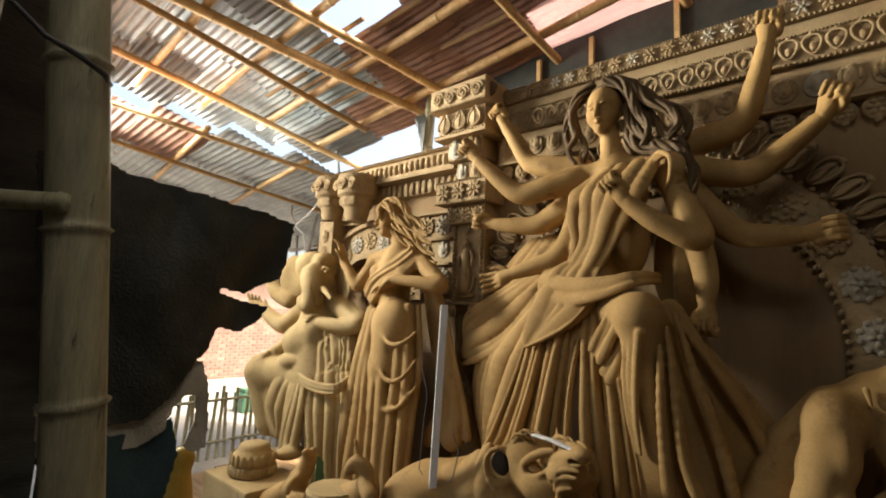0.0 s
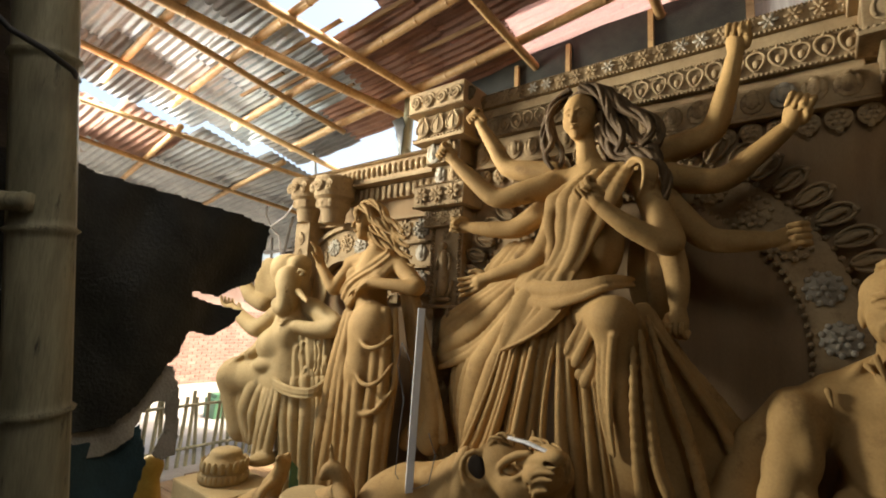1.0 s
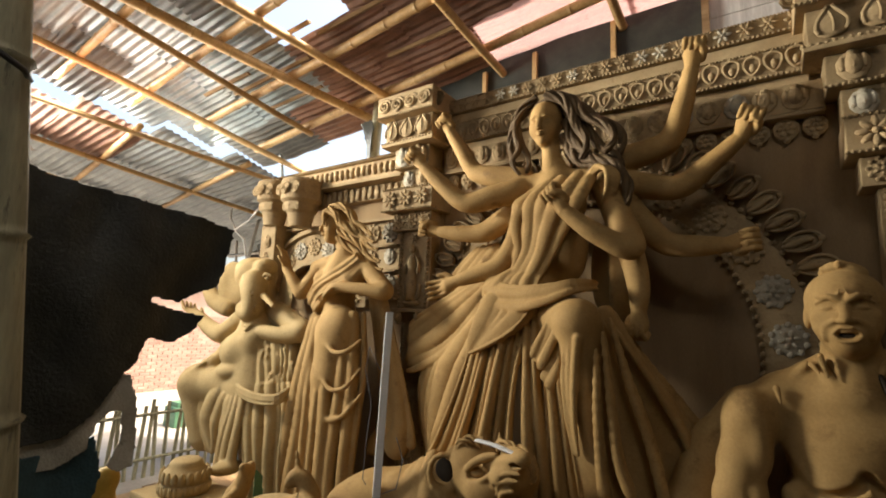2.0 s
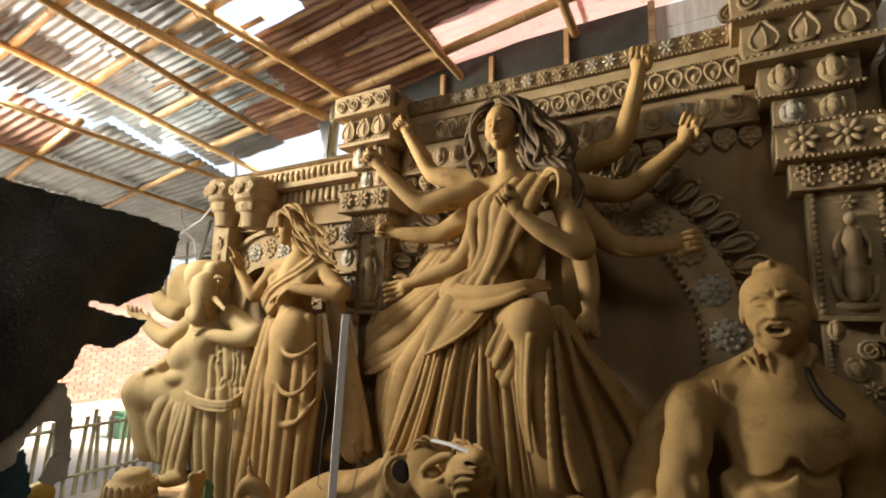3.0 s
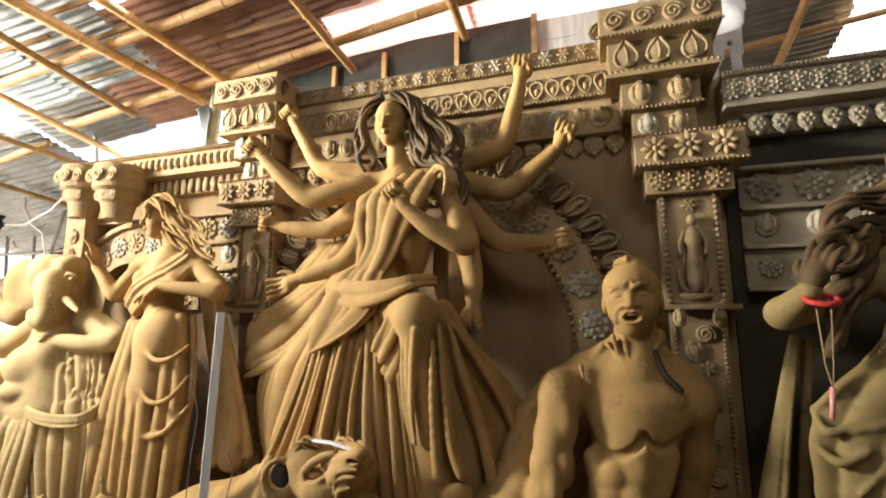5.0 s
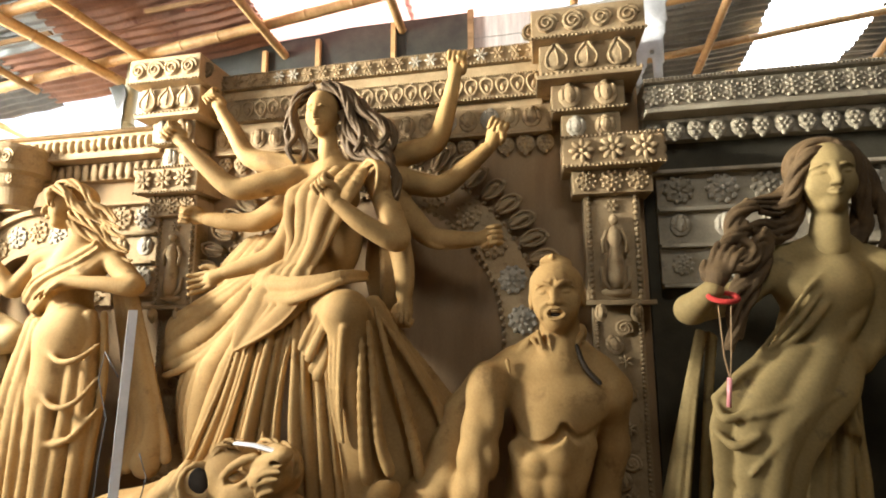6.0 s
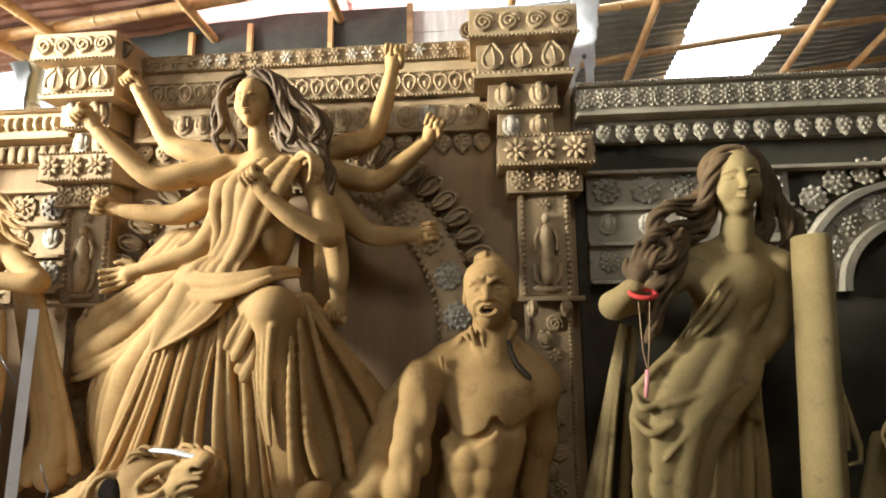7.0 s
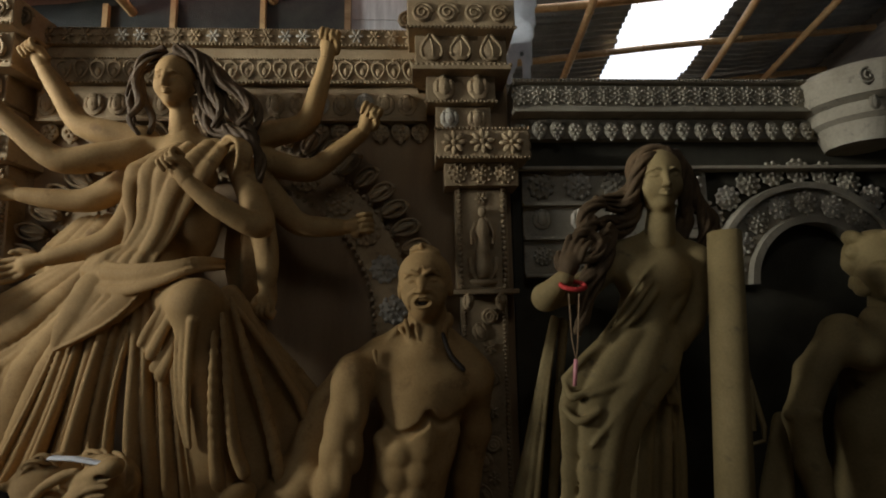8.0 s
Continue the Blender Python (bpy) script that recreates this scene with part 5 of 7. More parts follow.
def elephant_figure():
    """Seated pot-bellied figure with an elephant's head."""
    body = Clay(.008)
    # domed head, broad trunk curling to one side, ears like fans
    body.lump((-4.603, 3.030, 2.485), (.2, .22, .19), .05).lump((-4.497, 3.000, 2.332), (.17, .19, .15), .05)
    body.lump((-4.690, 2.980, 2.553), (.11, .12, .1), .05).lump((-4.407, 3.000, 2.557), (.11, .12, .1), .05)
    body.smooth_path([(-4.403, 2.880, 2.394), (-4.339, 2.840, 2.265), (-4.308, 2.820, 2.156), (-4.317, 2.800, 2.081), (-4.392, 2.780, 2.090), (-4.437, 2.780, 2.143)], [.13, .105, .085, .066, .05, .038], .03)
    for i in range(6):
        p = np.array((-4.196, 2.740, 2.300)) + (-.003 * i, .012 * i, -.045 * i)
        body.smooth_path([p - (.07 - .006 * i, -.02, .01), p, p + (.07 - .006 * i, .02, -.01)], .006, .008, 3, True)
    for p in ((-4.174, 2.850, 2.430), (-4.484, 2.830, 2.418)):
        body.lump(p, (.055, .06, .032), .012, cut=True).lump(np.array(p) + (0, .03, 0), (.036, .034, .022), .003)
        body.smooth_path([np.array(p) + (-.06, .01, .022), np.array(p) + (0, -.015, .042), np.array(p) + (.06, .01, .02)], .012, .01)
    body.limb([(-4.194, 2.860, 2.255), (-3.963, 2.800, 2.158)], [.034, .018], .01).limb([(-4.501, 2.850, 2.244), (-4.487, 2.820, 2.171)], [.03, .022], .01)
    for c, e1, e2, f in (((-5.116, 3.080, 2.405), (.19, .025, .26), (1, .35, 0), 1), ((-4.175, 3.100, 2.313), (.21, .025, .26), (1, -.35, -.15), -1)):
        axes = (unit(e2), unit((-e2[1], 1, 0)), unit(np.cross(unit(e2), unit((-e2[1], 1, 0)))))
        body.lump(c, e1, .02, axes)
        body.lump(np.array(c) - (0, .05, 0), (e1[0] * .7, .04, e1[2] * .72), .015, axes, cut=True)
    # stump of a raised arm
    body.smooth_path([(-5.130, 3.079, 2.126), (-5.379, 3.050, 2.219), (-5.581, 3.021, 2.433)], [.09, .085, .05], .03)
    body.lump((-5.466, 2.986, 2.385), (.04, .06, .07), .02, cut=True)
    # trunk of the body
    body.limb([(-4.511, 3.091, 2.108), (-4.380, 3.067, 1.785), (-4.345, 3.033, 1.371)], [.2, .3, .33], .08)
    body.lump((-4.5, 2.88, 1.70), (.215, .2, .2), .05).lump((-4.5, 2.86, 1.52), (.22, .19, .11), .02)
    body.limb([(-4.387, 2.940, 2.025), (-4.279, 2.905, 1.845)], [.12, .16], .06)
    # garland cloth on the chest
    body.drape([(-4.209, 2.870, 1.879), (-4.150, 2.840, 1.603), (-4.100, 2.830, 1.308)], [(-3.815, 3.000, 1.899), (-3.753, 2.970, 1.617), (-3.730, 2.950, 1.326)], 6, .035, 6, .03, .12, .02, .7)
    rng = random.Random(5)
    for i in range(30):
        u, v = rng.random(), rng.random()
        p = np.array((-4.208, 2.870, 1.868)) * (1 - u) * (1 - v) + np.array((-3.834, 2.992, 1.888)) * u * (1 - v) + np.array((-4.048, 2.824, 1.323)) * (1 - u) * v + np.array((-3.700, 2.934, 1.363)) * u * v
        body.smooth_path([p, p + (rng.uniform(-.05, .05), -.025, rng.uniform(-.08, .02)), p + (rng.uniform(-.06, .06), -.01, rng.uniform(-.14, -.06))], rng.uniform(.01, .022), .008, 3)
    # arms
    a = [(-4.266, 3.056, 2.108), (-3.935, 3.009, 2.017), (-3.700, 2.963, 1.932), (-3.916, 2.893, 1.897), (-4.151, 2.847, 1.921)]
    body.smooth_path(a, [.1, .095, .08, .065, .05], .03)
    hand(body, a[-1], (-1, -.1, -.1), (-.2, -1, 0), .085)
    b = [(-4.607, 3.009, 2.104), (-4.796, 2.934, 1.925), (-4.877, 2.870, 1.858), (-5.075, 2.835, 1.929), (-5.262, 2.812, 2.037)]
    body.smooth_path(b, [.1, .095, .085, .07, .05], .03)
    hand(body, b[-1], (-1, 0, .35), (0, 0, 1), .085, False)
    c = [(-4.769, 2.963, 1.827), (-4.793, 2.847, 1.643), (-4.825, 2.777, 1.594)]
    body.smooth_path(c, [.08, .06, .045], .03)
    hand(body, c[-1], (-1, -.2, -.4), (0, 0, -1), .08, False)
    # legs under cloth
    body.limb([(-4.446, 2.992, 1.342), (-4.981, 2.731, 1.354), (-4.837, 2.789, 0.856)], [.24, .17, .14], .06)
    body.limb([(-4.276, 3.050, 1.299), (-4.145, 3.050, 0.508)], [.28, .24], .08)
    body.fan([(-4.671, 2.800, 1.391), (-4.912, 2.740, 1.322), (-4.984, 2.720, 1.107), (-4.812, 2.740, 0.868), (-4.747, 2.760, 0.748)],
             [(-4.401, 2.800, 1.389), (-4.313, 2.720, 1.233), (-4.328, 2.700, 1.040), (-4.433, 2.720, 0.877), (-4.534, 2.740, 0.770)], 5, .008, 11, .8, 1.12, .02)
    body.fan([(-4.361, 2.760, 1.422), (-4.331, 2.700, 1.185), (-4.378, 2.680, 0.941), (-4.428, 2.680, 0.672)], [(-4.185, 2.760, 1.388), (-4.134, 2.700, 1.160), (-4.141, 2.680, 0.928), (-4.155, 2.680, 0.742)], 3, .005, 12, .8, 1.1, .012)
    body.fan([(-4.300, 2.820, 1.371), (-4.229, 2.780, 1.088), (-4.102, 2.760, 0.778), (-3.964, 2.760, 0.219)],
             [(-3.734, 2.920, 1.461), (-3.617, 2.880, 1.148), (-3.635, 2.860, 0.786), (-3.596, 2.860, 0.269)], 7, .003, 13, 1.3, 1.02, .03)
    # rolled waist cloth
    body.fan([(-4.584, 2.780, 1.493), (-4.120, 2.700, 1.400), (-3.747, 2.740, 1.394), (-3.706, 2.880, 1.467)], [(-4.531, 2.780, 1.405), (-4.078, 2.700, 1.299), (-3.732, 2.740, 1.294), (-3.677, 2.880, 1.366)], 3, .005, 9, .8, 1.12, .008)
    body.lump((-4.220, 2.661, 0.702), (.1, .16, .06), .03)
    return statue("elephant_headed_statue", [(body, CLAY_PALE)], "seated elephant-headed figure of pale clay with a round belly")


def right_goddess():
    """Upright figure in a wrapped robe with dark wavy hair."""
    body = Clay(.0095)
    top = Clay(.0048)
    hair = Clay(.007)
    P = head(top, (1.636, 2.960, 2.820), (-.16, -1, -.08), .41, ears=False)
    top.limb([(1.659, 2.980, 2.638), (1.632, 2.980, 2.436)], [.08, .095], .03)
    # smooth parted cap, then heavy locks: one bunch swept down over the arm, one behind the other shoulder
    hair.lump(P(0, -.14, .2), (.17, .165, .165), .02)
    locks(hair, [
        ((1.649, 2.900, 2.987), (1.537, 2.880, 2.950), (1.481, 2.900, 2.833), (1.456, 2.920, 2.713), (1.384, 2.920, 2.647), (1.292, 2.920, 2.652)),
        ((1.637, 2.960, 3.003), (1.522, 2.940, 2.923), (1.471, 2.960, 2.787), (1.392, 2.960, 2.727), (1.262, 2.940, 2.696), (1.176, 2.920, 2.616)),
        ((1.533, 3.000, 2.827), (1.489, 2.980, 2.678), (1.401, 2.960, 2.582), (1.293, 2.940, 2.573), (1.188, 2.900, 2.517), (1.125, 2.860, 2.435)),
        ((1.518, 3.000, 2.730), (1.466, 2.980, 2.583), (1.366, 2.960, 2.504), (1.269, 2.900, 2.483), (1.204, 2.860, 2.402), (1.129, 2.820, 2.339)),
        ((1.253, 2.920, 2.686), (1.160, 2.900, 2.612), (1.137, 2.880, 2.500), (1.221, 2.860, 2.432), (1.170, 2.820, 2.338), (1.052, 2.800, 2.309)),
        ((1.206, 2.900, 2.563), (1.101, 2.860, 2.482), (1.039, 2.820, 2.402), (0.983, 2.780, 2.315)),
        ((1.295, 2.920, 2.532), (1.281, 2.900, 2.405), (1.221, 2.860, 2.281), (1.138, 2.820, 2.132), (1.076, 2.800, 1.959)),
        ((1.237, 2.900, 2.437), (1.167, 2.860, 2.282), (1.087, 2.820, 2.162), (1.068, 2.800, 2.016), (1.025, 2.780, 1.903)),
    ], .03, 5, 5)
    locks(hair, [
        ((1.665, 2.900, 2.986), (1.738, 2.890, 2.923), (1.773, 2.920, 2.805), (1.803, 2.960, 2.673), (1.830, 2.980, 2.552), (1.776, 2.980, 2.431)),
        ((1.746, 2.960, 2.989), (1.820, 2.960, 2.877), (1.866, 2.980, 2.753), (1.913, 2.980, 2.657), (1.930, 2.980, 2.517), (1.890, 3.000, 2.400)),
        ((1.832, 3.020, 2.847), (1.858, 3.020, 2.717), (1.817, 3.020, 2.592), (1.772, 3.000, 2.480), (1.811, 3.000, 2.402)),
        ((1.870, 3.050, 2.788), (1.940, 3.050, 2.688), (2.022, 3.050, 2.589), (2.020, 3.050, 2.464), (1.970, 3.050, 2.373)),
    ], .034, 8, 5)
    # trunk and shoulders
    body.limb([(1.654, 3.020, 2.441), (1.598, 3.020, 2.194), (1.525, 3.000, 1.982), (1.479, 2.990, 1.834), (1.353, 2.970, 1.601)], [.11, .17, .155, .165, .21], .06)
    body.limb([(1.413, 3.000, 2.376), (1.670, 3.050, 2.444), (1.856, 3.000, 2.340)], [.085, .095, .09], .05)
    body.lump((1.423, 2.930, 2.237), (.11, .09, .11), .09).lump((1.661, 2.930, 2.233), (.11, .09, .11), .09).lump((1.548, 2.950, 2.191), (.16, .1, .14), .08)
    # bent arm with an empty palm, and the arm under the robe
    body.limb([(1.392, 3.000, 2.358), (1.124, 2.920, 2.165), (0.864, 2.800, 2.110)], [.085, .08, .075], .03)
    body.limb([(0.864, 2.800, 2.110), (0.929, 2.640, 2.207)], [.075, .05], .03)
    # hand joins the dark hair clay, so its shade is in the colour
    hand(hair, (0.929, 2.640, 2.207), (.35, -.1, 1), (.6, .9, 0), .075, False, .05)
    body.limb([(1.860, 3.000, 2.324), (1.871, 2.980, 2.129), (1.763, 2.960, 1.955), (1.675, 2.940, 1.841)], [.09, .085, .08, .07], .04)
    # robe over one shoulder: folds slant down to the other hip
    body.fan([(1.730, 2.970, 2.425), (1.507, 2.860, 2.231), (1.349, 2.840, 2.044), (1.216, 2.880, 1.892)],
             [(1.885, 3.000, 2.363), (1.758, 2.900, 2.114), (1.602, 2.860, 1.930), (1.327, 2.840, 1.811)], 6, .003, 3, .95, 1.03, .025)
    body.smooth_path([(1.699, 2.940, 2.416), (1.468, 2.830, 2.244), (1.325, 2.810, 2.073), (1.200, 2.860, 1.893)], [.01, .012, .012, .01], .008)
    # upright pleats of the skirt, then the broad wrap laid over it
    body.limb([(1.453, 3.120, 1.639), (1.322, 3.120, 0.433)], [.2, .22], .06)
    body.fan([(1.423, 2.960, 1.691), (1.399, 2.940, 1.440), (1.332, 2.920, 1.170), (1.240, 2.920, 0.540)],
             [(1.697, 2.980, 1.837), (1.666, 2.960, 1.501), (1.661, 2.960, 1.176), (1.621, 2.960, 0.558)], 6, .003, 8, 1.4, 1.0, .04)
    body.fan([(1.227, 2.900, 1.862), (1.036, 2.840, 1.713), (0.936, 2.820, 1.546), (0.918, 2.820, 1.312), (0.869, 2.840, 0.546)],
             [(1.665, 2.920, 1.854), (1.566, 2.840, 1.698), (1.407, 2.800, 1.513), (1.323, 2.800, 1.326), (1.163, 2.820, 0.590)], 4, .03, 16, .5, 1.2, .012, .07)
    body.smooth_path([(1.623, 2.860, 1.847), (1.544, 2.800, 1.703), (1.387, 2.760, 1.513), (1.301, 2.760, 1.329), (1.144, 2.800, 0.599)], [.01, .014, .016, .016, .016], .008)
    for a, b, c in (((0.946, 2.820, 1.672), (0.964, 2.720, 1.575), (1.129, 2.740, 1.648)), ((0.921, 2.780, 1.518), (0.984, 2.700, 1.454), (1.100, 2.700, 1.510)), ((1.187, 2.840, 1.843), (1.039, 2.780, 1.757), (0.949, 2.800, 1.661)), ((1.540, 2.790, 1.718), (1.299, 2.720, 1.591), (1.048, 2.700, 1.328)), ((1.475, 2.800, 1.742), (1.235, 2.730, 1.640), (1.049, 2.710, 1.585))):
        body.smooth_path([a, b, c], [.008, .016, .01], .02, 7)
    body.fan([(1.521, 2.900, 1.632), (1.547, 2.880, 1.555), (1.566, 2.880, 1.501)], [(1.616, 2.900, 1.676), (1.613, 2.880, 1.571), (1.635, 2.880, 1.504)], 2, .006, 12, .8, 1.15, .004)
    # veil strips hanging from the bent arm
    body.fan([(0.937, 2.980, 1.997), (0.842, 2.980, 1.645), (0.730, 2.980, 1.198), (0.540, 2.980, 0.429)], [(0.988, 2.980, 1.982), (0.911, 2.960, 1.649), (0.845, 2.960, 1.210), (0.745, 2.960, 0.463)], 3, .006, 9, 1.2, 1.3, .012)
    body.fan([(1.000, 3.020, 1.981), (0.957, 3.000, 1.644), (0.906, 3.000, 1.201), (0.823, 3.000, 0.448)], [(1.044, 3.000, 1.950), (0.996, 2.980, 1.648), (0.951, 2.980, 1.210), (0.872, 2.980, 0.465)], 2, .008, 10, 1.2, 1.35, .01)
    return statue("goddess_statue", [(body, CLAY_GREY), (top, CLAY_GREY), (hair, CLAY_HAIR_SHADE)], "upright goddess of ochre clay with dark wavy hair and draped robe")


def giant():
    """Muscular bare-chested figure rising with an open mouth."""
    body = Clay(.0085)
    top = Clay(.0048)
    P = head(top, (0.185, 2.930, 2.186), (-.12, -1, .1), .43, shout=True, lean=.04, wide=1.04)
    # cropped tuft of hair along the crown
    top.smooth_path([P(-.2, .1, .44), P(-.08, .14, .5), P(.06, .12, .52), P(.14, .02, .5)], [.01, .016, .016, .01], .02)
    rng = random.Random(2)
    for i in range(26):
        u = rng.uniform(-1, 1)
        top.lump(P(u * .17, .15 - .1 * abs(u) + rng.uniform(-.1, .06), .53 - .09 * u * u + rng.uniform(-.03, .04)), [rng.uniform(.01, .02)] * 3, .004)
    top.limb([(0.198, 3.000, 2.029), (0.195, 2.990, 1.818)], [.115, .14], .04)
    # trunk, shoulders and the slope of the neck
    body.limb([(0.172, 3.000, 1.768), (0.163, 3.000, 1.530), (0.126, 3.000, 1.310), (0.074, 2.980, 1.101), (-0.016, 2.950, 0.386)], [.17, .215, .215, .2, .2], .08)
    body.limb([(-0.139, 2.960, 1.713), (0.172, 3.020, 1.766), (0.453, 3.020, 1.660)], [.11, .14, .12], .07)
    body.limb([(0.179, 3.030, 1.946), (-0.090, 3.000, 1.797), (-0.211, 2.950, 1.713)], [.1, .085, .09], .05).limb([(0.211, 3.030, 1.930), (0.414, 3.040, 1.768), (0.496, 3.040, 1.658)], [.1, .08, .09], .05)
    # breast muscles with the hollow between them
    body.lump((0.070, 2.870, 1.557), (.165, .06, .13), .07).lump((0.297, 2.885, 1.600), (.135, .06, .125), .07)
    body.smooth_path([(-0.098, 2.860, 1.532), (-0.044, 2.820, 1.414), (0.064, 2.790, 1.385), (0.160, 2.790, 1.441), (0.192, 2.790, 1.506)], [.006, .011, .012, .011, .006], .03, cut=True)
    body.smooth_path([(0.192, 2.790, 1.506), (0.254, 2.800, 1.440), (0.329, 2.830, 1.444), (0.391, 2.900, 1.520)], [.006, .011, .011, .006], .03, cut=True)
    # belly
    for p in ((0.043, 2.790, 1.287), (0.161, 2.790, 1.310), (0.021, 2.785, 1.162), (0.133, 2.785, 1.186), (-0.000, 2.775, 1.031), (0.108, 2.775, 1.055)):
        body.lump(p, (.066, .035, .072), .012)
    for p, q in (((-0.061, 2.840, 1.358), (-0.035, 2.820, 1.176)), ((0.319, 2.900, 1.375), (0.242, 2.870, 1.176))):
        body.limb([p, q], [.05, .045], .04)
    # sinews of the neck and the torn edge of clay at its side
    for p, q in (((0.065, 2.900, 1.977), (0.137, 2.860, 1.804)), ((0.318, 2.920, 1.983), (0.213, 2.860, 1.799)), ((0.025, 2.940, 1.949), (-0.086, 2.920, 1.789)), ((0.334, 2.960, 1.918), (0.435, 2.960, 1.761))):
        body.smooth_path([p, (np.array(p) + q) / 2 + (0, .02, 0), q], [.014, .018, .012], .02)
    for p, q in (((0.072, 2.860, 1.991), (0.094, 2.850, 1.897)), ((0.039, 2.890, 1.951), (0.063, 2.860, 1.915)), ((-0.104, 2.860, 1.826), (-0.089, 2.840, 1.759))):
        body.limb([p, q], [.016, .008], .006)
    # collar bones
    body.limb([(-0.069, 2.900, 1.753), (0.143, 2.860, 1.730)], [.02, .02], .03).limb([(0.398, 2.930, 1.718), (0.217, 2.870, 1.731)], [.02, .02], .03)
    # near arm, hanging straight, its muscles and the elbow
    body.lump((-0.225, 2.880, 1.664), (.115, .12, .15), .04)
    body.limb([(-0.224, 2.870, 1.635), (-0.262, 2.840, 1.455), (-0.294, 2.820, 1.308), (-0.318, 2.800, 1.137), (-0.339, 2.780, 0.943), (-0.360, 2.780, 0.447)], [.11, .1, .09, .085, .075, .07], .04)
    body.lump((-0.187, 2.800, 1.541), (.06, .06, .13), .025).lump((-0.204, 2.800, 1.318), (.05, .06, .12), .025).lump((-0.262, 2.750, 1.214), (.05, .05, .12), .02)
    # far arm
    body.lump((0.460, 3.020, 1.613), (.1, .12, .13), .05)
    body.limb([(0.467, 3.040, 1.579), (0.478, 3.100, 1.332), (0.421, 3.140, 1.038), (0.372, 3.160, 0.307)], [.1, .09, .08, .08], .04)
    # back and haunch behind the arm
    body.limb([(-0.242, 3.050, 1.700), (-0.383, 3.050, 1.487), (-0.456, 3.020, 1.311), (-0.535, 2.980, 1.127), (-0.627, 2.940, 0.979), (-0.702, 2.920, 0.329)], [.11, .12, .12, .13, .15, .2], .06)
    body.limb([(-0.468, 2.900, 1.155), (-0.589, 2.850, 0.955)], [.1, .13], .05)
    # cord over the shoulder, and the lump behind the ear
    body.lump((0.318, 3.000, 1.987), (.035, .04, .05), .01)
    cord = Clay(.008)
    cord.smooth_path([(0.282, 2.900, 1.914), (0.323, 2.870, 1.800), (0.396, 2.860, 1.717)], .014, .006)
    # near-black lump in the open mouth: the hollow's shade as colour
    cord.lump(P(0, .27, -.255), (.05, .03, .022), .006)
    return statue("giant_statue", [(body, CLAY), (top, CLAY), (cord, CLAY_CORD_SHADE)], "bare-chested muscular clay giant with open mouth and bulging brows")


def youth():
    """Bare-chested figure with curled hair at the end of the row."""
    body = Clay(.0125)
    top = Clay(.009)
    hair = Clay(.009)
    P = head(top, (3.012, 2.950, 2.246), (-.5, -1, .02), .40)
    top.limb([(3.071, 3.000, 2.100), (3.073, 3.000, 1.925)], [.09, .11], .03)
    hair.lump(P(0, -.1, .25), (.17, .18, .16), .02)
    rng = random.Random(3)
    for i in range(60):
        a, b = rng.uniform(-1, 1), rng.uniform(-.3, .55)
        hair.lump(P(a * .42, .2 * (1 - abs(a)) - .1 + rng.uniform(-.1, .15), b), [rng.uniform(.03, .05)] * 3, .008)
    body.limb([(3.052, 3.000, 1.908), (2.984, 3.000, 1.686), (2.894, 3.000, 1.287), (2.822, 3.000, 0.886)], [.14, .2, .18, .2], .08)
    body.lump((2.752, 2.860, 1.765), (.14, .09, .11), .04)
    body.lump((2.742, 2.980, 1.863), (.12, .12, .12), .05)
    body.limb([(2.726, 2.980, 1.847), (2.495, 2.940, 1.638), (2.341, 2.880, 1.395)], [.11, .095, .085], .04)
    body.limb([(2.341, 2.880, 1.395), (2.311, 2.800, 1.141), (2.296, 2.740, 0.987)], [.085, .075, .065], .04)
    body.limb([(2.250, 2.860, 1.417), (2.368, 2.800, 1.427)], [.03, .03], .01)
    body.pleats([(2.237, 2.840, 1.443), (2.370, 2.800, 1.448)], [(2.241, 2.840, 1.391), (2.374, 2.800, 1.396)], 2, .02, .02, .01)
    body.pleats([(2.358, 3.100, 1.346), (2.380, 3.080, 1.350)], [(2.166, 3.050, 0.890), (2.308, 3.020, 0.897)], 3, .03, .04, .02)
    return statue("youth_statue", [(body, CLAY_GREY), (top, CLAY_GREY), (hair, CLAY_GREY)], "bare-chested clay youth with tight curls and an arm band")


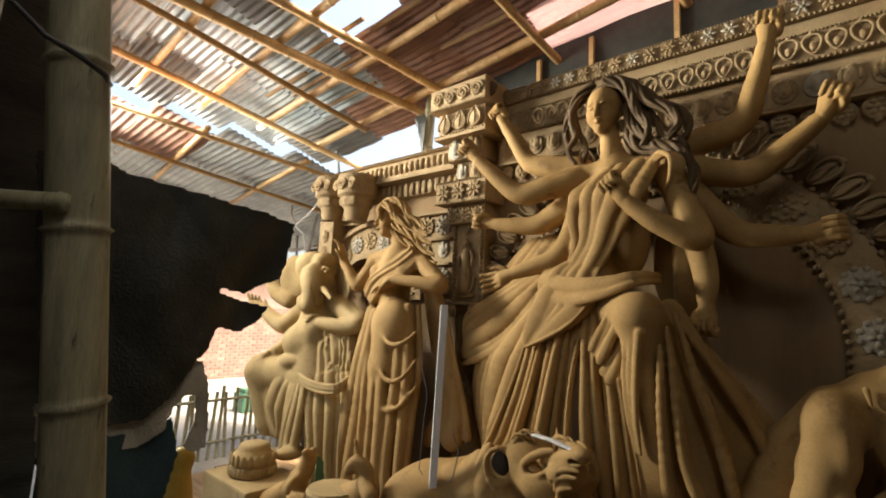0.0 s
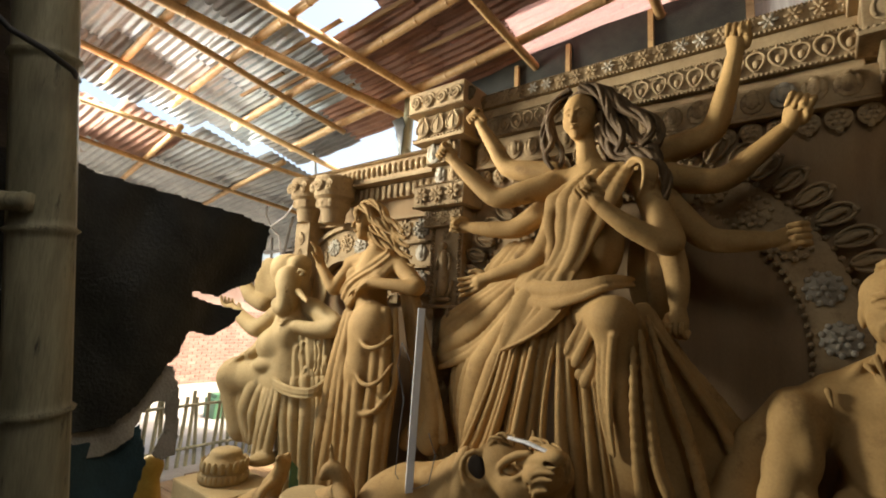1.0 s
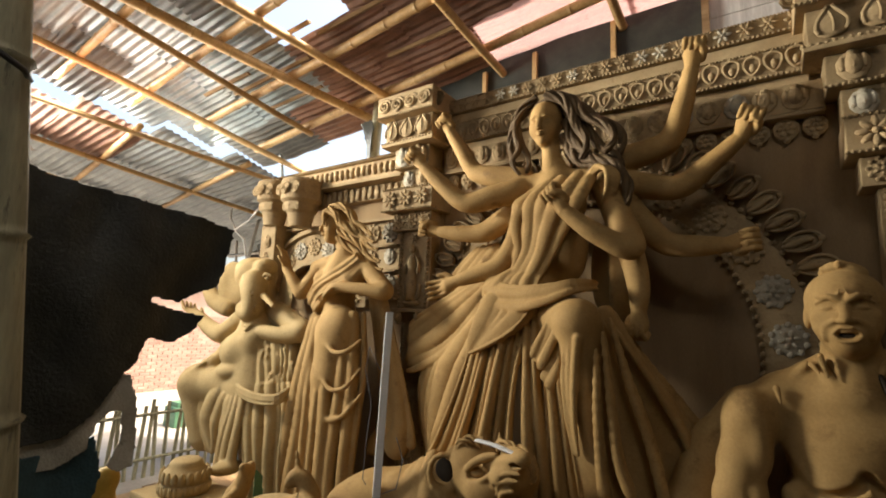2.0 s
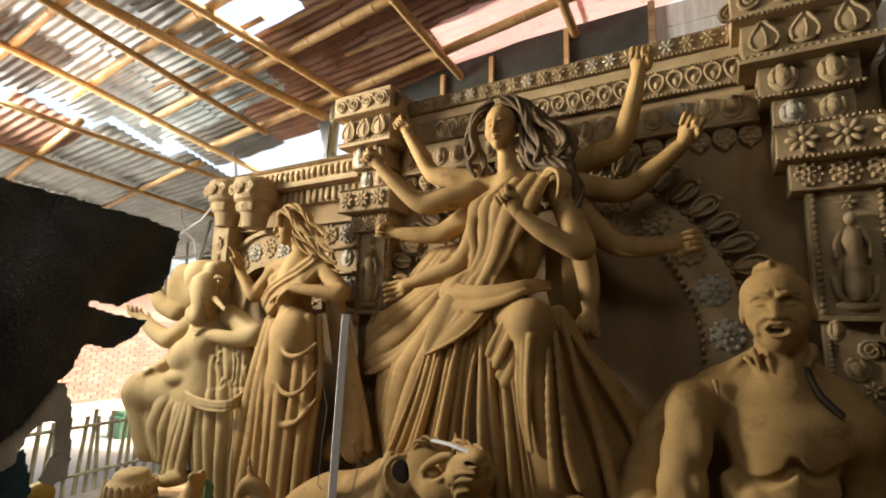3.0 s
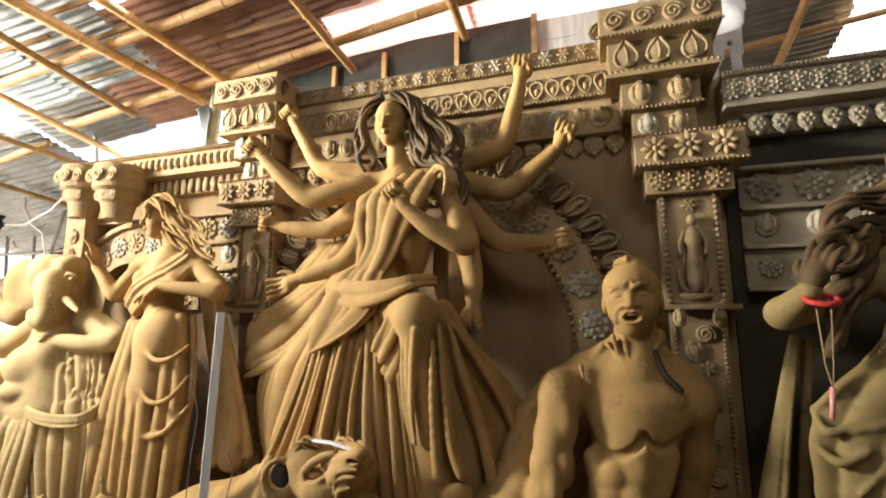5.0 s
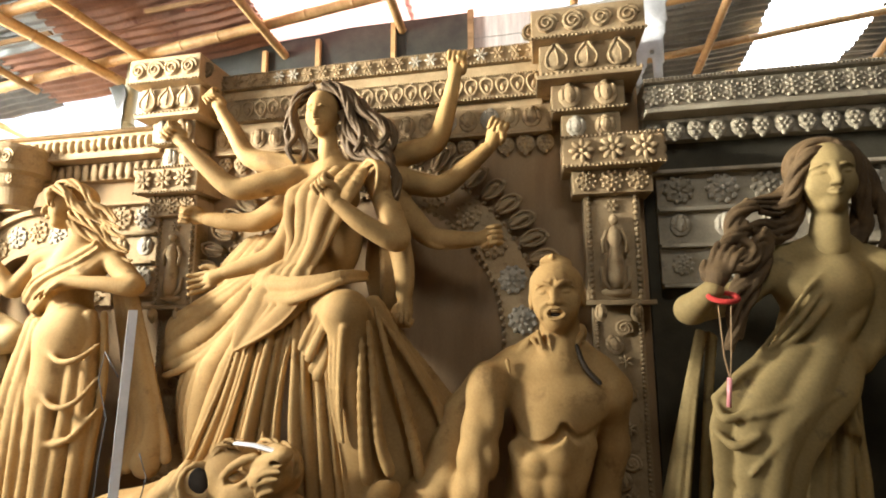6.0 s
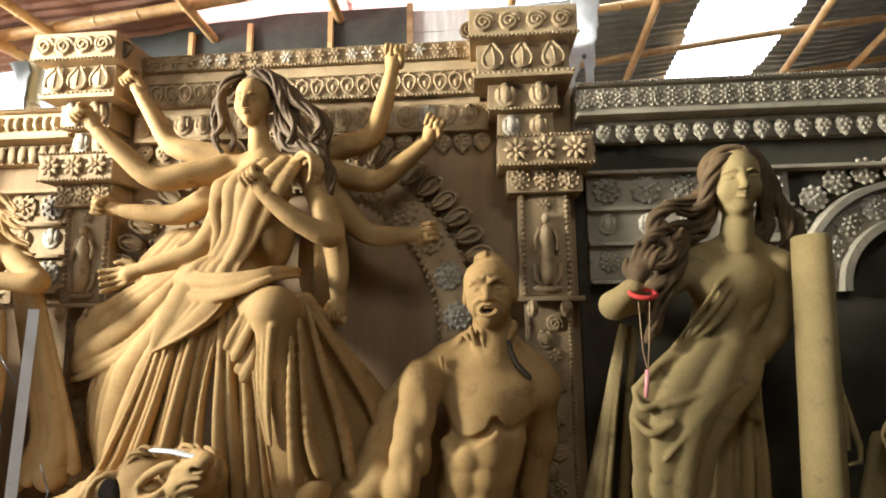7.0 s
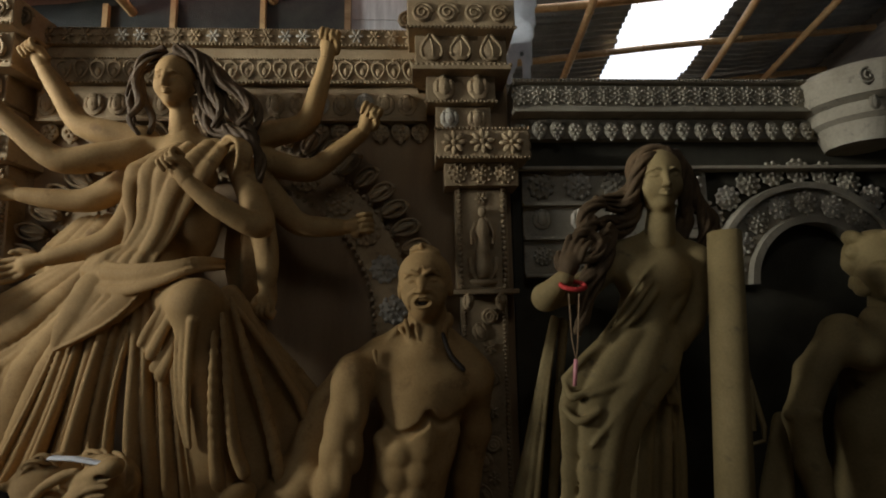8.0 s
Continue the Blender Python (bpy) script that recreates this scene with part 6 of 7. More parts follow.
def lion():
    """The lion crouching before the goddess, looking up with a furrowed brow."""
    body = Clay(.0072)
    ax = (unit((.86, -.45, .2)), unit((.45, .88, 0)), unit((-.18, .1, .98)))
    # skull, long cheek, muzzle pushed up to one side
    body.lump((-1.642, 2.660, 1.195), (.17, .17, .15), .05).lump((-1.693, 2.640, 1.247), (.13, .13, .1), .05)
    body.lump((-1.496, 2.580, 1.144), (.17, .15, .13), .05)
    body.lump((-1.339, 2.500, 1.252), (.11, .11, .085), .03, ax)
    body.smooth_path([(-1.491, 2.530, 1.280), (-1.361, 2.470, 1.326), (-1.246, 2.420, 1.372), (-1.207, 2.420, 1.384)], [.03, .035, .04, .03], .015)
    # eye in its deep socket under a heavy brow
    body.lump((-1.524, 2.480, 1.237), (.075, .05, .035), .014, (unit((.9, -.2, .35)), unit((.2, 1, 0)), unit((-.35, 0, .94))), cut=True)
    body.lump((-1.544, 2.515, 1.226), (.045, .03, .022), .004)
    body.smooth_path([(-1.639, 2.520, 1.202), (-1.563, 2.480, 1.280), (-1.477, 2.470, 1.332), (-1.404, 2.470, 1.355)], [.014, .022, .024, .016], .008)
    body.smooth_path([(-1.595, 2.500, 1.184), (-1.496, 2.460, 1.205), (-1.419, 2.450, 1.262)], [.008, .014, .01], .01)
    # nose with its nostril, the far brow
    body.lump((-1.215, 2.410, 1.390), (.045, .04, .028), .01)
    body.lump((-1.249, 2.400, 1.342), (.034, .04, .022), .008, cut=True)
    body.smooth_path([(-1.367, 2.480, 1.376), (-1.287, 2.460, 1.407), (-1.210, 2.440, 1.399)], [.016, .022, .014], .008)
    # wrinkles running back over the muzzle and lips
    for k, (p, q, r) in enumerate((((-1.223, 2.400, 1.335), (-1.323, 2.420, 1.314), (-1.398, 2.450, 1.254)), ((-1.222, 2.400, 1.307), (-1.321, 2.410, 1.288), (-1.391, 2.440, 1.211)), ((-1.235, 2.400, 1.271), (-1.317, 2.410, 1.249), (-1.382, 2.440, 1.163)), ((-1.265, 2.410, 1.213), (-1.331, 2.420, 1.187), (-1.367, 2.440, 1.123)))):
        body.smooth_path([p, q, r], [.006, .01, .008], .014)
        body.smooth_path([np.array(p) - (0, .01, .022), np.array(q) - (.008, .01, .022), np.array(r) - (.008, .01, .02)], [.003, .005, .004], .012, cut=True)
    # tufts of mane over the brow and behind the cheek
    locks(body, [
        ((-1.631, 2.600, 1.346), (-1.693, 2.580, 1.367), (-1.719, 2.560, 1.322), (-1.749, 2.560, 1.278)),
        ((-1.573, 2.600, 1.370), (-1.641, 2.580, 1.387), (-1.696, 2.560, 1.364)),
        ((-1.476, 2.600, 1.368), (-1.391, 2.580, 1.402), (-1.327, 2.560, 1.391)),
        ((-1.336, 2.580, 1.376), (-1.266, 2.560, 1.375), (-1.215, 2.540, 1.340), (-1.207, 2.540, 1.276)),
        ((-1.254, 2.580, 1.337), (-1.210, 2.560, 1.295), (-1.220, 2.540, 1.239)),
    ], .02, 6, 3, .6)
    body.limb([(-1.446, 2.600, 1.378), (-1.466, 2.620, 1.445)], [.022, .005], .01)
    body.lump((-1.317, 2.620, 1.239), (.1, .1, .12), .05)
    # ear: a cupped ring
    ring = [np.array((-1.781, 2.520, 1.182)) + .085 * (math.cos(a) * unit((.85, .5, 0)) + math.sin(a) * np.array((0, 0, 1.15))) for a in np.linspace(0, 2 * math.pi, 15)]
    body.limb(ring, .02, .01)
    body.lump((-1.827, 2.620, 1.151), (.1, .08, .11), .03)
    body.lump((-1.775, 2.480, 1.192), (.068, .1, .08), .01, cut=True)
    # neck folds and haunch
    body.limb([(-1.888, 2.750, 1.034), (-2.157, 2.750, 0.891)], [.2, .2], .06)
    body.pleats([(-1.919, 2.620, 1.246), (-2.071, 2.620, 1.134)], [(-1.864, 2.500, 1.036), (-2.028, 2.520, 0.980)], 5, .03, .035, .016, .02, 3)
    body.lump((-2.369, 2.500, 0.845), (.26, .3, .2), .05)
    body.limb([(-2.158, 2.550, 1.044), (-2.010, 2.550, 1.026)], [.035, .05], .02)
    body.limb([(-2.322, 2.600, 0.844), (-1.848, 2.700, 0.903)], [.24, .24], .08)
    body.limb([(-1.400, 2.600, 1.046), (-1.304, 2.700, 0.948)], [.14, .13], .06)
    # near-black lump that paints the shade inside the cupped ear
    ear_shade = Clay(.0105)
    ear_shade.lump((-1.802, 2.56, 1.173), (.07, .03, .085), .01)
    return statue("lion_statue", [(body, CLAY), (ear_shade, CLAY_CORD_SHADE)], "crouching clay lion with a hollow ear and furrowed brow")


standing_goddess()
elephant_figure()
right_goddess()
giant()
youth()
lion()



# ---- foreground: posts, hanging tarpaulins, cable ----
def ragged_sheet(outline, x, step, crease, seed, thick=.004, sag=0.0):
    """A hanging sheet in the plane of constant x, cut to an outline of (y, z) with a frayed edge, creased and given thickness."""
    rng = random.Random(seed)
    pts = [(p[1], p[2]) for p in outline]
    fine = []
    for (a, b), (c, d) in zip(pts, pts[1:] + pts[:1]):
        n = max(1, int(math.hypot(c - a, d - b) / (step * 1.5)))
        for k in range(n):
            fine.append((a + (c - a) * k / n + rng.uniform(-1, 1) * step * .3, b + (d - b) * k / n + rng.uniform(-1, 1) * step * .3))
    pts = fine

    def inside(y, z):
        hit = False
        for (a, b), (c, d) in zip(pts, pts[1:] + pts[:1]):
            if (b > z) != (d > z) and y < (c - a) * (z - b) / (d - b) + a:
                hit = not hit
        return hit
    y0, y1 = min(p[0] for p in pts), max(p[0] for p in pts)
    z0, z1 = min(p[1] for p in pts), max(p[1] for p in pts)
    ny, nz = int((y1 - y0) / step) + 1, int((z1 - z0) / step) + 1
    bm = bmesh.new()
    grid = {}

    def vert(i, j):
        if (i, j) not in grid:
            y, z = y0 + i * step, z0 + j * step
            p = Vector((y * 2.2 + seed, z * 1.1, 0))
            fold = crease * (noise.noise(p * 1.3) + .5 * noise.noise(p * 3.1) + .8 * abs(noise.noise(Vector((y * 3 + z * 2 + seed, z * .6, 3)))))
            grid[i, j] = bm.verts.new((x + fold + sag * (z - z0), y, z))
        return grid[i, j]
    for i in range(ny):
        for j in range(nz):
            if inside(y0 + (i + .5) * step, z0 + (j + .5) * step):
                bm.faces.new((vert(i, j), vert(i + 1, j), vert(i + 1, j + 1), vert(i, j + 1)))
    rim = [v for v in bm.verts if v.is_boundary]
    for _ in range(3):
        bmesh.ops.smooth_vert(bm, verts=rim, factor=.5, use_axis_x=True, use_axis_y=True, use_axis_z=True)
    bmesh.ops.solidify(bm, geom=bm.faces[:], thickness=thick)
    return bm


tagged(bamboo("bamboo_post", (-1.360, 0.480, -.02), (-1.360, -0.117, 5.35), .058, OLD_BAMBOO, seed=3, joint=.42, wobble=.004), "thick weathered grey-green bamboo post with dark joints", "bamboo post", "bamboo posts")
tagged(bamboo("bamboo_post", (-1.62, .02, -.02), (-1.62, .03, 5.5), .055, OLD_BAMBOO, seed=8, joint=.4, wobble=.004), "weathered bamboo post beside another post", "bamboo post", "bamboo posts")
tagged(bamboo("bamboo_tie", (-1.500, -0.007, 2.248), (-1.300, 0.201, 2.251), .02, OLD_BAMBOO, seed=5, wobble=.003), "short bamboo cross-piece lashed between the posts", "bamboo pole")
tagged(part("cable", tube(bmesh.new(), [(-1.300, 0.018, 2.656), (-1.290, 0.069, 2.613), (-1.270, 0.123, 2.561), (-1.260, 0.177, 2.541), (-1.270, 0.225, 2.524), (-1.350, 0.254, 2.537)], .006, 6), CABLE, smooth=True), "thin dark cable slung across the bamboo post", "cable")
tagged(part("wall_west", box(bmesh.new(), -2.2, -2.12, -3.05, .37, -.1, 5.3), DARK_WALL), "dark woven mat wall of the shed", "wall", kind="structure")
tarp = [(-2.000, 0.226, 2.503), (-2.000, 0.415, 2.520), (-2.000, 0.476, 2.497), (-2.000, 0.757, 2.477), (-2.000, 0.997, 2.451), (-2.000, 1.140, 2.432), (-2.000, 1.121, 2.242), (-2.000, 1.100, 2.178), (-2.000, 1.010, 2.140), (-2.000, 0.959, 2.103), (-2.000, 0.832, 2.124), (-2.000, 0.838, 2.107), (-2.000, 0.962, 2.078), (-2.000, 1.064, 2.062), (-2.000, 1.020, 1.994), (-2.000, 0.940, 1.948), (-2.000, 0.904, 1.957), (-2.000, 0.847, 1.969), (-2.000, 0.825, 1.918), (-2.000, 0.816, 1.884), (-2.000, 0.767, 1.844), (-2.000, 0.702, 1.727), (-2.000, 0.620, 1.659), (-2.000, 0.491, 1.640), (-2.000, 0.334, 1.646)]
tagged(part("black_tarpaulin", ragged_sheet(tarp, -2.0, .008, .05, 2), BLACK_TARP, smooth=True), "torn black tarpaulin hanging from the roof poles", "tarpaulin")
strip = [(-1.970, 0.318, 1.742), (-1.970, 0.524, 1.697), (-1.970, 0.622, 1.739), (-1.970, 0.688, 1.752), (-1.970, 0.704, 1.809), (-1.970, 0.681, 1.909), (-1.970, 0.655, 1.989), (-1.970, 0.701, 1.933), (-1.970, 0.757, 1.859), (-1.970, 0.805, 1.845), (-1.970, 0.842, 1.739), (-1.970, 0.857, 1.593), (-1.970, 0.854, 1.523), (-1.970, 0.803, 1.510), (-1.970, 0.767, 1.536), (-1.970, 0.803, 1.631), (-1.970, 0.788, 1.723), (-1.970, 0.750, 1.715), (-1.970, 0.719, 1.681), (-1.970, 0.698, 1.606), (-1.970, 0.606, 1.556), (-1.970, 0.338, 1.579)]
tagged(part("grey_rag", ragged_sheet(strip, -1.985, .008, .04, 5), GREY_CLOTH, smooth=True), "tattered pale grey rag hanging below the tarpaulin", "rag")
blue = [(-2.030, 0.338, 1.656), (-2.030, 0.618, 1.607), (-2.030, 0.722, 1.651), (-2.030, 0.760, 1.516), (-2.030, 0.727, 1.367), (-2.030, 0.748, 0.952), (-2.030, 0.409, 1.091)]
blue[-2:] = [(-2.03, blue[-2][1], -.01), (-2.03, blue[-1][1], -.01)]
tagged(part("blue_tarpaulin", ragged_sheet(blue, -1.998, .009, .05, 9), BLUE_CLOTH, smooth=True), "dark blue tarpaulin hanging under the grey rag to the ground", "tarpaulin")

sack = Clay(.012, 0)
bag = np.array((-2.700, 1.034, 1.190))
sack.limb([bag + (0, 0, .05), bag + (0, 0, -.3), (bag[0], bag[1], .05)], [.07, .13, .16], .05)
sack.lump(bag + (.02, .02, .1), (.05, .06, .06), .02)
statue("yellow_sack", [(sack, YELLOW)], "crumpled yellow sack standing behind the blue tarpaulin", "sack")

# ---- white pole, small figures and scraps on the platform ----
pole_a, pole_b = Vector((-2.221, 2.450, 2.124)), Vector((-2.202, 2.400, 0.995))
foot = pole_b + (pole_b - pole_a) * ((.2 - pole_b.z) / (pole_b.z - pole_a.z))
tagged(part("white_pole", tube(bmesh.new(), [foot, pole_a], [.034, .032], 4), WHITE_PIPE), "whitewashed square wooden pole standing before the carved column", "pole")
bm = bmesh.new()
wire = [(-2.252, 2.420, 1.750), (-2.355, 2.420, 1.890), (-2.380, 2.420, 1.737), (-2.307, 2.420, 1.524), (-2.313, 2.400, 1.310), (-2.325, 2.400, 1.060), (-2.229, 2.400, 0.974), (-2.047, 2.400, 1.060), (-2.020, 2.420, 1.228), (-2.147, 2.500, 1.327)]
tagged(part("loose_wire", tube(bm, wire, .003, 5), CABLE, smooth=True), "thin loose wire curling round the white pole", "wire")


def lotus_stool(place, r):
    root = thing("lotus_stool", place, "round clay stool with a ring of lotus petals", "stool")
    prof = ((0, .95), (.1, 1.0), (.3, .98), (.36, .85), (.42, .9), (.62, .95), (.8, .85), (.9, .7), (1.0, .66), (1.12, .62), (1.2, .5))
    under(part("body", tube(bmesh.new(), [Vector(place) + Vector((0, 0, h * r * 1.1)) for h, _ in prof], [r * f for _, f in prof], 28), CLAY_PALE, smooth=True), root)
    petal = mesh_of("petal", ball(bmesh.new(), (0, 0, 0), (.14 * r, .07 * r, .26 * r), 8, 6), CLAY_PALE, True)
    for k in range(20):
        a = 2 * math.pi * k / 20
        ob = new("petal", petal)
        ob.matrix_basis = Matrix.Translation(Vector(place) + Vector((r * .93 * math.cos(a), r * .93 * math.sin(a), r * .72))) @ Matrix.Rotation(a + math.pi / 2, 4, "Z")
        under(ob, root)
    for k in range(30):
        a = 2 * math.pi * k / 30
        ob = new("petal", petal)
        ob.matrix_basis = Matrix.Translation(Vector(place) + Vector((r * 1.0 * math.cos(a), r * 1.0 * math.sin(a), r * .25))) @ Matrix.Rotation(a + math.pi / 2, 4, "Z") @ Matrix.Diagonal((.8, .6, .7, 1))
        under(ob, root)


lotus_stool((-4.27, 2.32, .58), .2)
tagged(part("clay_block", box(bmesh.new(), -4.62, -3.85, 2.05, 2.62, .2, .58, .02), CLAY_PALE), "low block of pale clay under the lotus stool", "block")


def small_animal(name, label, spots, mat, floor=.2):
    cl = Clay(.009, floor)
    for pts, radii in spots:
        cl.smooth_path(pts, radii, .02, 4)
    return statue(name, [(cl, mat)], label)


small_animal("mouse_statue", "small upright clay mouse beside the lotus stool",
             ((((-3.489, 2.250, 0.639), (-3.443, 2.250, 0.742), (-3.355, 2.250, 0.862), (-3.294, 2.230, 0.953)), (.07, .075, .055, .05)), (((-3.279, 2.220, 0.958), (-3.240, 2.150, 1.011)), (.045, .02)), (((-3.288, 2.250, 0.963), (-3.273, 2.250, 1.011)), (.025, .012)), (((-3.360, 2.200, 0.806), (-3.341, 2.120, 0.772), (-3.351, 2.100, 0.711)), (.03, .022, .018)), (((-3.407, 2.200, 0.625), (-3.191, 2.250, 0.648)), (.06, .05)), (((-3.467, 2.250, 0.695), (-4.3, 2.25, .2)), (.07, .12))), CLAY)
small_animal("swan_statue", "small clay bird with a raised neck and pointed crest",
             ((((-2.796, 2.200, 0.770), (-2.640, 2.200, 0.849), (-2.568, 2.200, 0.972)), (.12, .11, .05)), (((-2.561, 2.200, 0.905), (-2.590, 2.180, 1.024), (-2.660, 2.150, 1.059), (-2.680, 2.100, 1.018)), (.05, .045, .05, .02)), (((-2.651, 2.160, 1.073), (-2.697, 2.160, 1.217)), (.02, .006)), (((-2.582, 2.140, 0.982), (-2.469, 2.120, 0.915)), (.03, .05))), CLAY)
bm = bmesh.new()
c = Vector((-2.812, 2.100, 0.869))
tube(bm, [c + Vector((0, 0, h)) for h in (c.z * 0 - c.z + .2, -.03, .0, .02, .02)], [.13, .17, .18, .165, .02], 20)
tagged(part("clay_dish", bm, CLAY_PALE, smooth=False), "round clay base with a chipped rim beside the bird", "dish")
tagged(part("green_scrap", ragged_sheet([(-3.700, 2.595, 0.466), (-3.700, 2.558, 0.841), (-3.700, 2.659, 0.753), (-3.700, 2.707, 0.440)], -3.7, .015, .03, 4), GREEN), "scrap of green plastic sheet stuck between the figures", "scrap")
a, b = Vector((-1.550, 2.500, 1.408)), Vector((-1.267, 2.420, 1.398))
tagged(part("bamboo_splint", tube(bmesh.new(), [a, (a + b) / 2 + Vector((0, 0, .008)), b], [.022, .024, .02], 6, squash=.45), PALE_WOOD), "flat pale splint of bamboo lying on the lion's brow", "splint")

# ---- things round the goddess by the low wing ----
a, b = Vector((1.878, 2.720, 2.461)), Vector((1.772, 2.660, 1.165))
d = (b - a) * ((a.z - .2) / (a.z - b.z))
bm = tube(bmesh.new(), [a + Vector((0, 0, .004)), a - Vector((0, 0, .008)), a + d * .5, a + d], [.085, .102, .106, .112], 14, squash=.8)
tagged(part("clay_beam", bm, CLAY_GREY, smooth=True), "long rounded clay-covered beam standing beside the goddess", "beam")
strings = thing("hanging_pen", (0.924, 2.550, 1.671), "pink plastic tube hung by strings from the raised hand", "pendant")
under(part("tube", tube(bmesh.new(), [(0.938, 2.550, 1.791), (0.924, 2.550, 1.660)], .011, 8), PINK, smooth=True), strings)
under(part("string", tube(bmesh.new(), [(0.932, 2.600, 2.123), (0.922, 2.550, 1.887), (0.938, 2.550, 1.791)], .0035, 5), WOOD), strings)
under(part("string", tube(bmesh.new(), [(0.988, 2.600, 2.123), (0.952, 2.550, 1.887), (0.940, 2.550, 1.791)], .0035, 5), WOOD), strings)
c = Vector((0.957, 2.600, 2.166))
tagged(part("red_thread", tube(bmesh.new(), [c + Vector((.062 * math.cos(q), .062 * math.sin(q), .025 * math.sin(q))) for q in np.linspace(0, 2 * math.pi, 15)], .013, 6), RED, smooth=True), "red thread wound round the clay wrist", "thread")
tagged(part("forked_twig", tube(tube(tube(bmesh.new(), [(2.097, 3.000, 1.844), (2.099, 2.950, 1.544), (2.067, 2.900, 1.326)], [.02, .024, .012], 7), [(2.100, 2.950, 1.604), (2.162, 2.950, 1.337), (2.135, 2.920, 1.252)], [.018, .016, .01], 7), [(2.137, 2.920, 1.264), (2.024, 2.900, 1.246)], [.012, .008], 7), CLAY_GREY, smooth=True), "forked clay-coated twig leaning by the beam", "twig")

# ---- above and behind the backdrop ----
black = thing("black_screen", (-1.3, 3.8, 4.0), "black plastic screen on wooden battens above the backdrop", "screen")
under(part("sheet", box(bmesh.new(), -3.0, -.42, 3.80, 3.81, 3.3, 4.66), BLACK_TARP), black)
for p in ((-2.308, 3.770, 4.325), (-1.785, 3.770, 4.454), (-1.082, 3.770, 4.581)):
    under(part("batten", box(bmesh.new(), p[0] - .02, p[0] + .02, 3.755, 3.795, 3.6, roof_z(p[0], 3.77) - .02), BAMBOO), black)
panel = thing("pale_panel", (-.1, 3.8, 3.9), "pale boarded panel in a wooden frame above the frieze", "panel")
for k in range(3):
    under(part("board", box(bmesh.new(), -.4, .95, 3.80, 3.815, 4.02 + .2 * k, 4.215 + .2 * k, .004), PALE_WOOD), panel)
under(part("frame_post", box(bmesh.new(), -.43, -.38, 3.76, 3.798, 3.6, 4.66), WOOD), panel)
under(part("frame_rail", box(bmesh.new(), -.378, .95, 3.765, 3.797, 4.16, 4.19), WOOD), panel)
rag = [(0.910, 3.620, 5.011), (1.169, 3.620, 4.920), (1.033, 3.620, 3.756), (0.956, 3.620, 3.756), (0.976, 3.620, 4.053), (0.892, 3.620, 3.777), (0.846, 3.620, 3.778)]
bm = ragged_sheet([(p[1], p[0], p[2]) for p in rag], 3.62, .02, .05, 6)
for v in bm.verts:
    v.co.x, v.co.y = v.co.y, v.co.x
tagged(part("white_rag", bm, WHITE_CLOTH, smooth=True), "strip of white cloth hanging by the column's top", "rag")
tagged(bamboo("corner_post", (-3.640, 3.660, 3.645), (-3.613, 3.660, 4.772), .06, OLD_BAMBOO, seed=9, wobble=.02), "rough bark-covered post under the roof beside the column", "post")
rag = [(-3.808, 3.600, 4.234), (-3.659, 3.600, 4.265), (-3.587, 3.600, 4.135), (-3.631, 3.600, 3.685), (-3.700, 3.600, 3.633), (-3.686, 3.600, 3.935)]
bm = ragged_sheet([(p[1], p[0], p[2]) for p in rag], 3.6, .015, .03, 7)
for v in bm.verts:
    v.co.x, v.co.y = v.co.y, v.co.x
tagged(part("dark_rag", bm, BLACK_TARP, smooth=True), "dark torn rag hanging on the corner post", "rag")

tagged(part("roof_prop", tube(bmesh.new(), [(-5.439, 3.850, 3.851), (-5.644, 3.850, 4.620)], .022, 8), TIN_GREY, smooth=True), "thin grey metal prop between the wing's top and the roof", "prop")

# ---- the yard beyond ----
fence = thing("slat_fence", (-6.6, 3.0, 0), "low fence of upright bamboo slats at the edge of the yard", "fence")
y = 2.1
k = 0
while y < 4.3:
    lean = .05 * math.sin(k * 1.7)
    h = .92 + .05 * math.sin(k * 2.3)
    under(part("slat", tube(bmesh.new(), [(-6.6, y, 0), (-6.6 + lean * .3, y + lean, h)], [.026, .024], 4, squash=.4), OLD_BAMBOO), fence)
    y += .11
    k += 1
for z in (.25, .78):
    under(bamboo("rail", (-6.57, 2.0, z), (-6.57, 4.35, z + .03), .02, OLD_BAMBOO, seed=int(z * 100)), fence)


def brick_house(x0, x1, y0, y1, h):
    root = thing("brick_house", (x0, y0, 0), "sunlit house of pale pink brick across the yard", "house")
    under(part("wall", box(bmesh.new(), x1 - .3, x1, y0, y1, 0, h), MORTAR), root)
    under(part("side_wall", box(bmesh.new(), x0, x1 - .3, y0, y0 + .3, 0, h), MORTAR), root)
    brick = mesh_of("brick", box(bmesh.new(), 0, .03, -.115, .115, -.034, .034, .004), BRICK)
    n = 0
    for j in range(int(2.0 / .085)):
        for i in range(int((y1 - y0) / .25)):
            y = y0 + .13 + i * .25 + (.12 if j % 2 else 0)
            if y > 8.6 or n > 420:
                continue
            ob = new("brick", brick)
            ob.location = (x1 - .01, y, .06 + j * .085)
            under(ob, root)
            n += 1
    roof_bm = box(bmesh.new(), x0 - .3, x1 + .4, y0 - .3, y1 + .3, h, h + .12)
    under(part("roof", roof_bm, TIN_GREY), root)


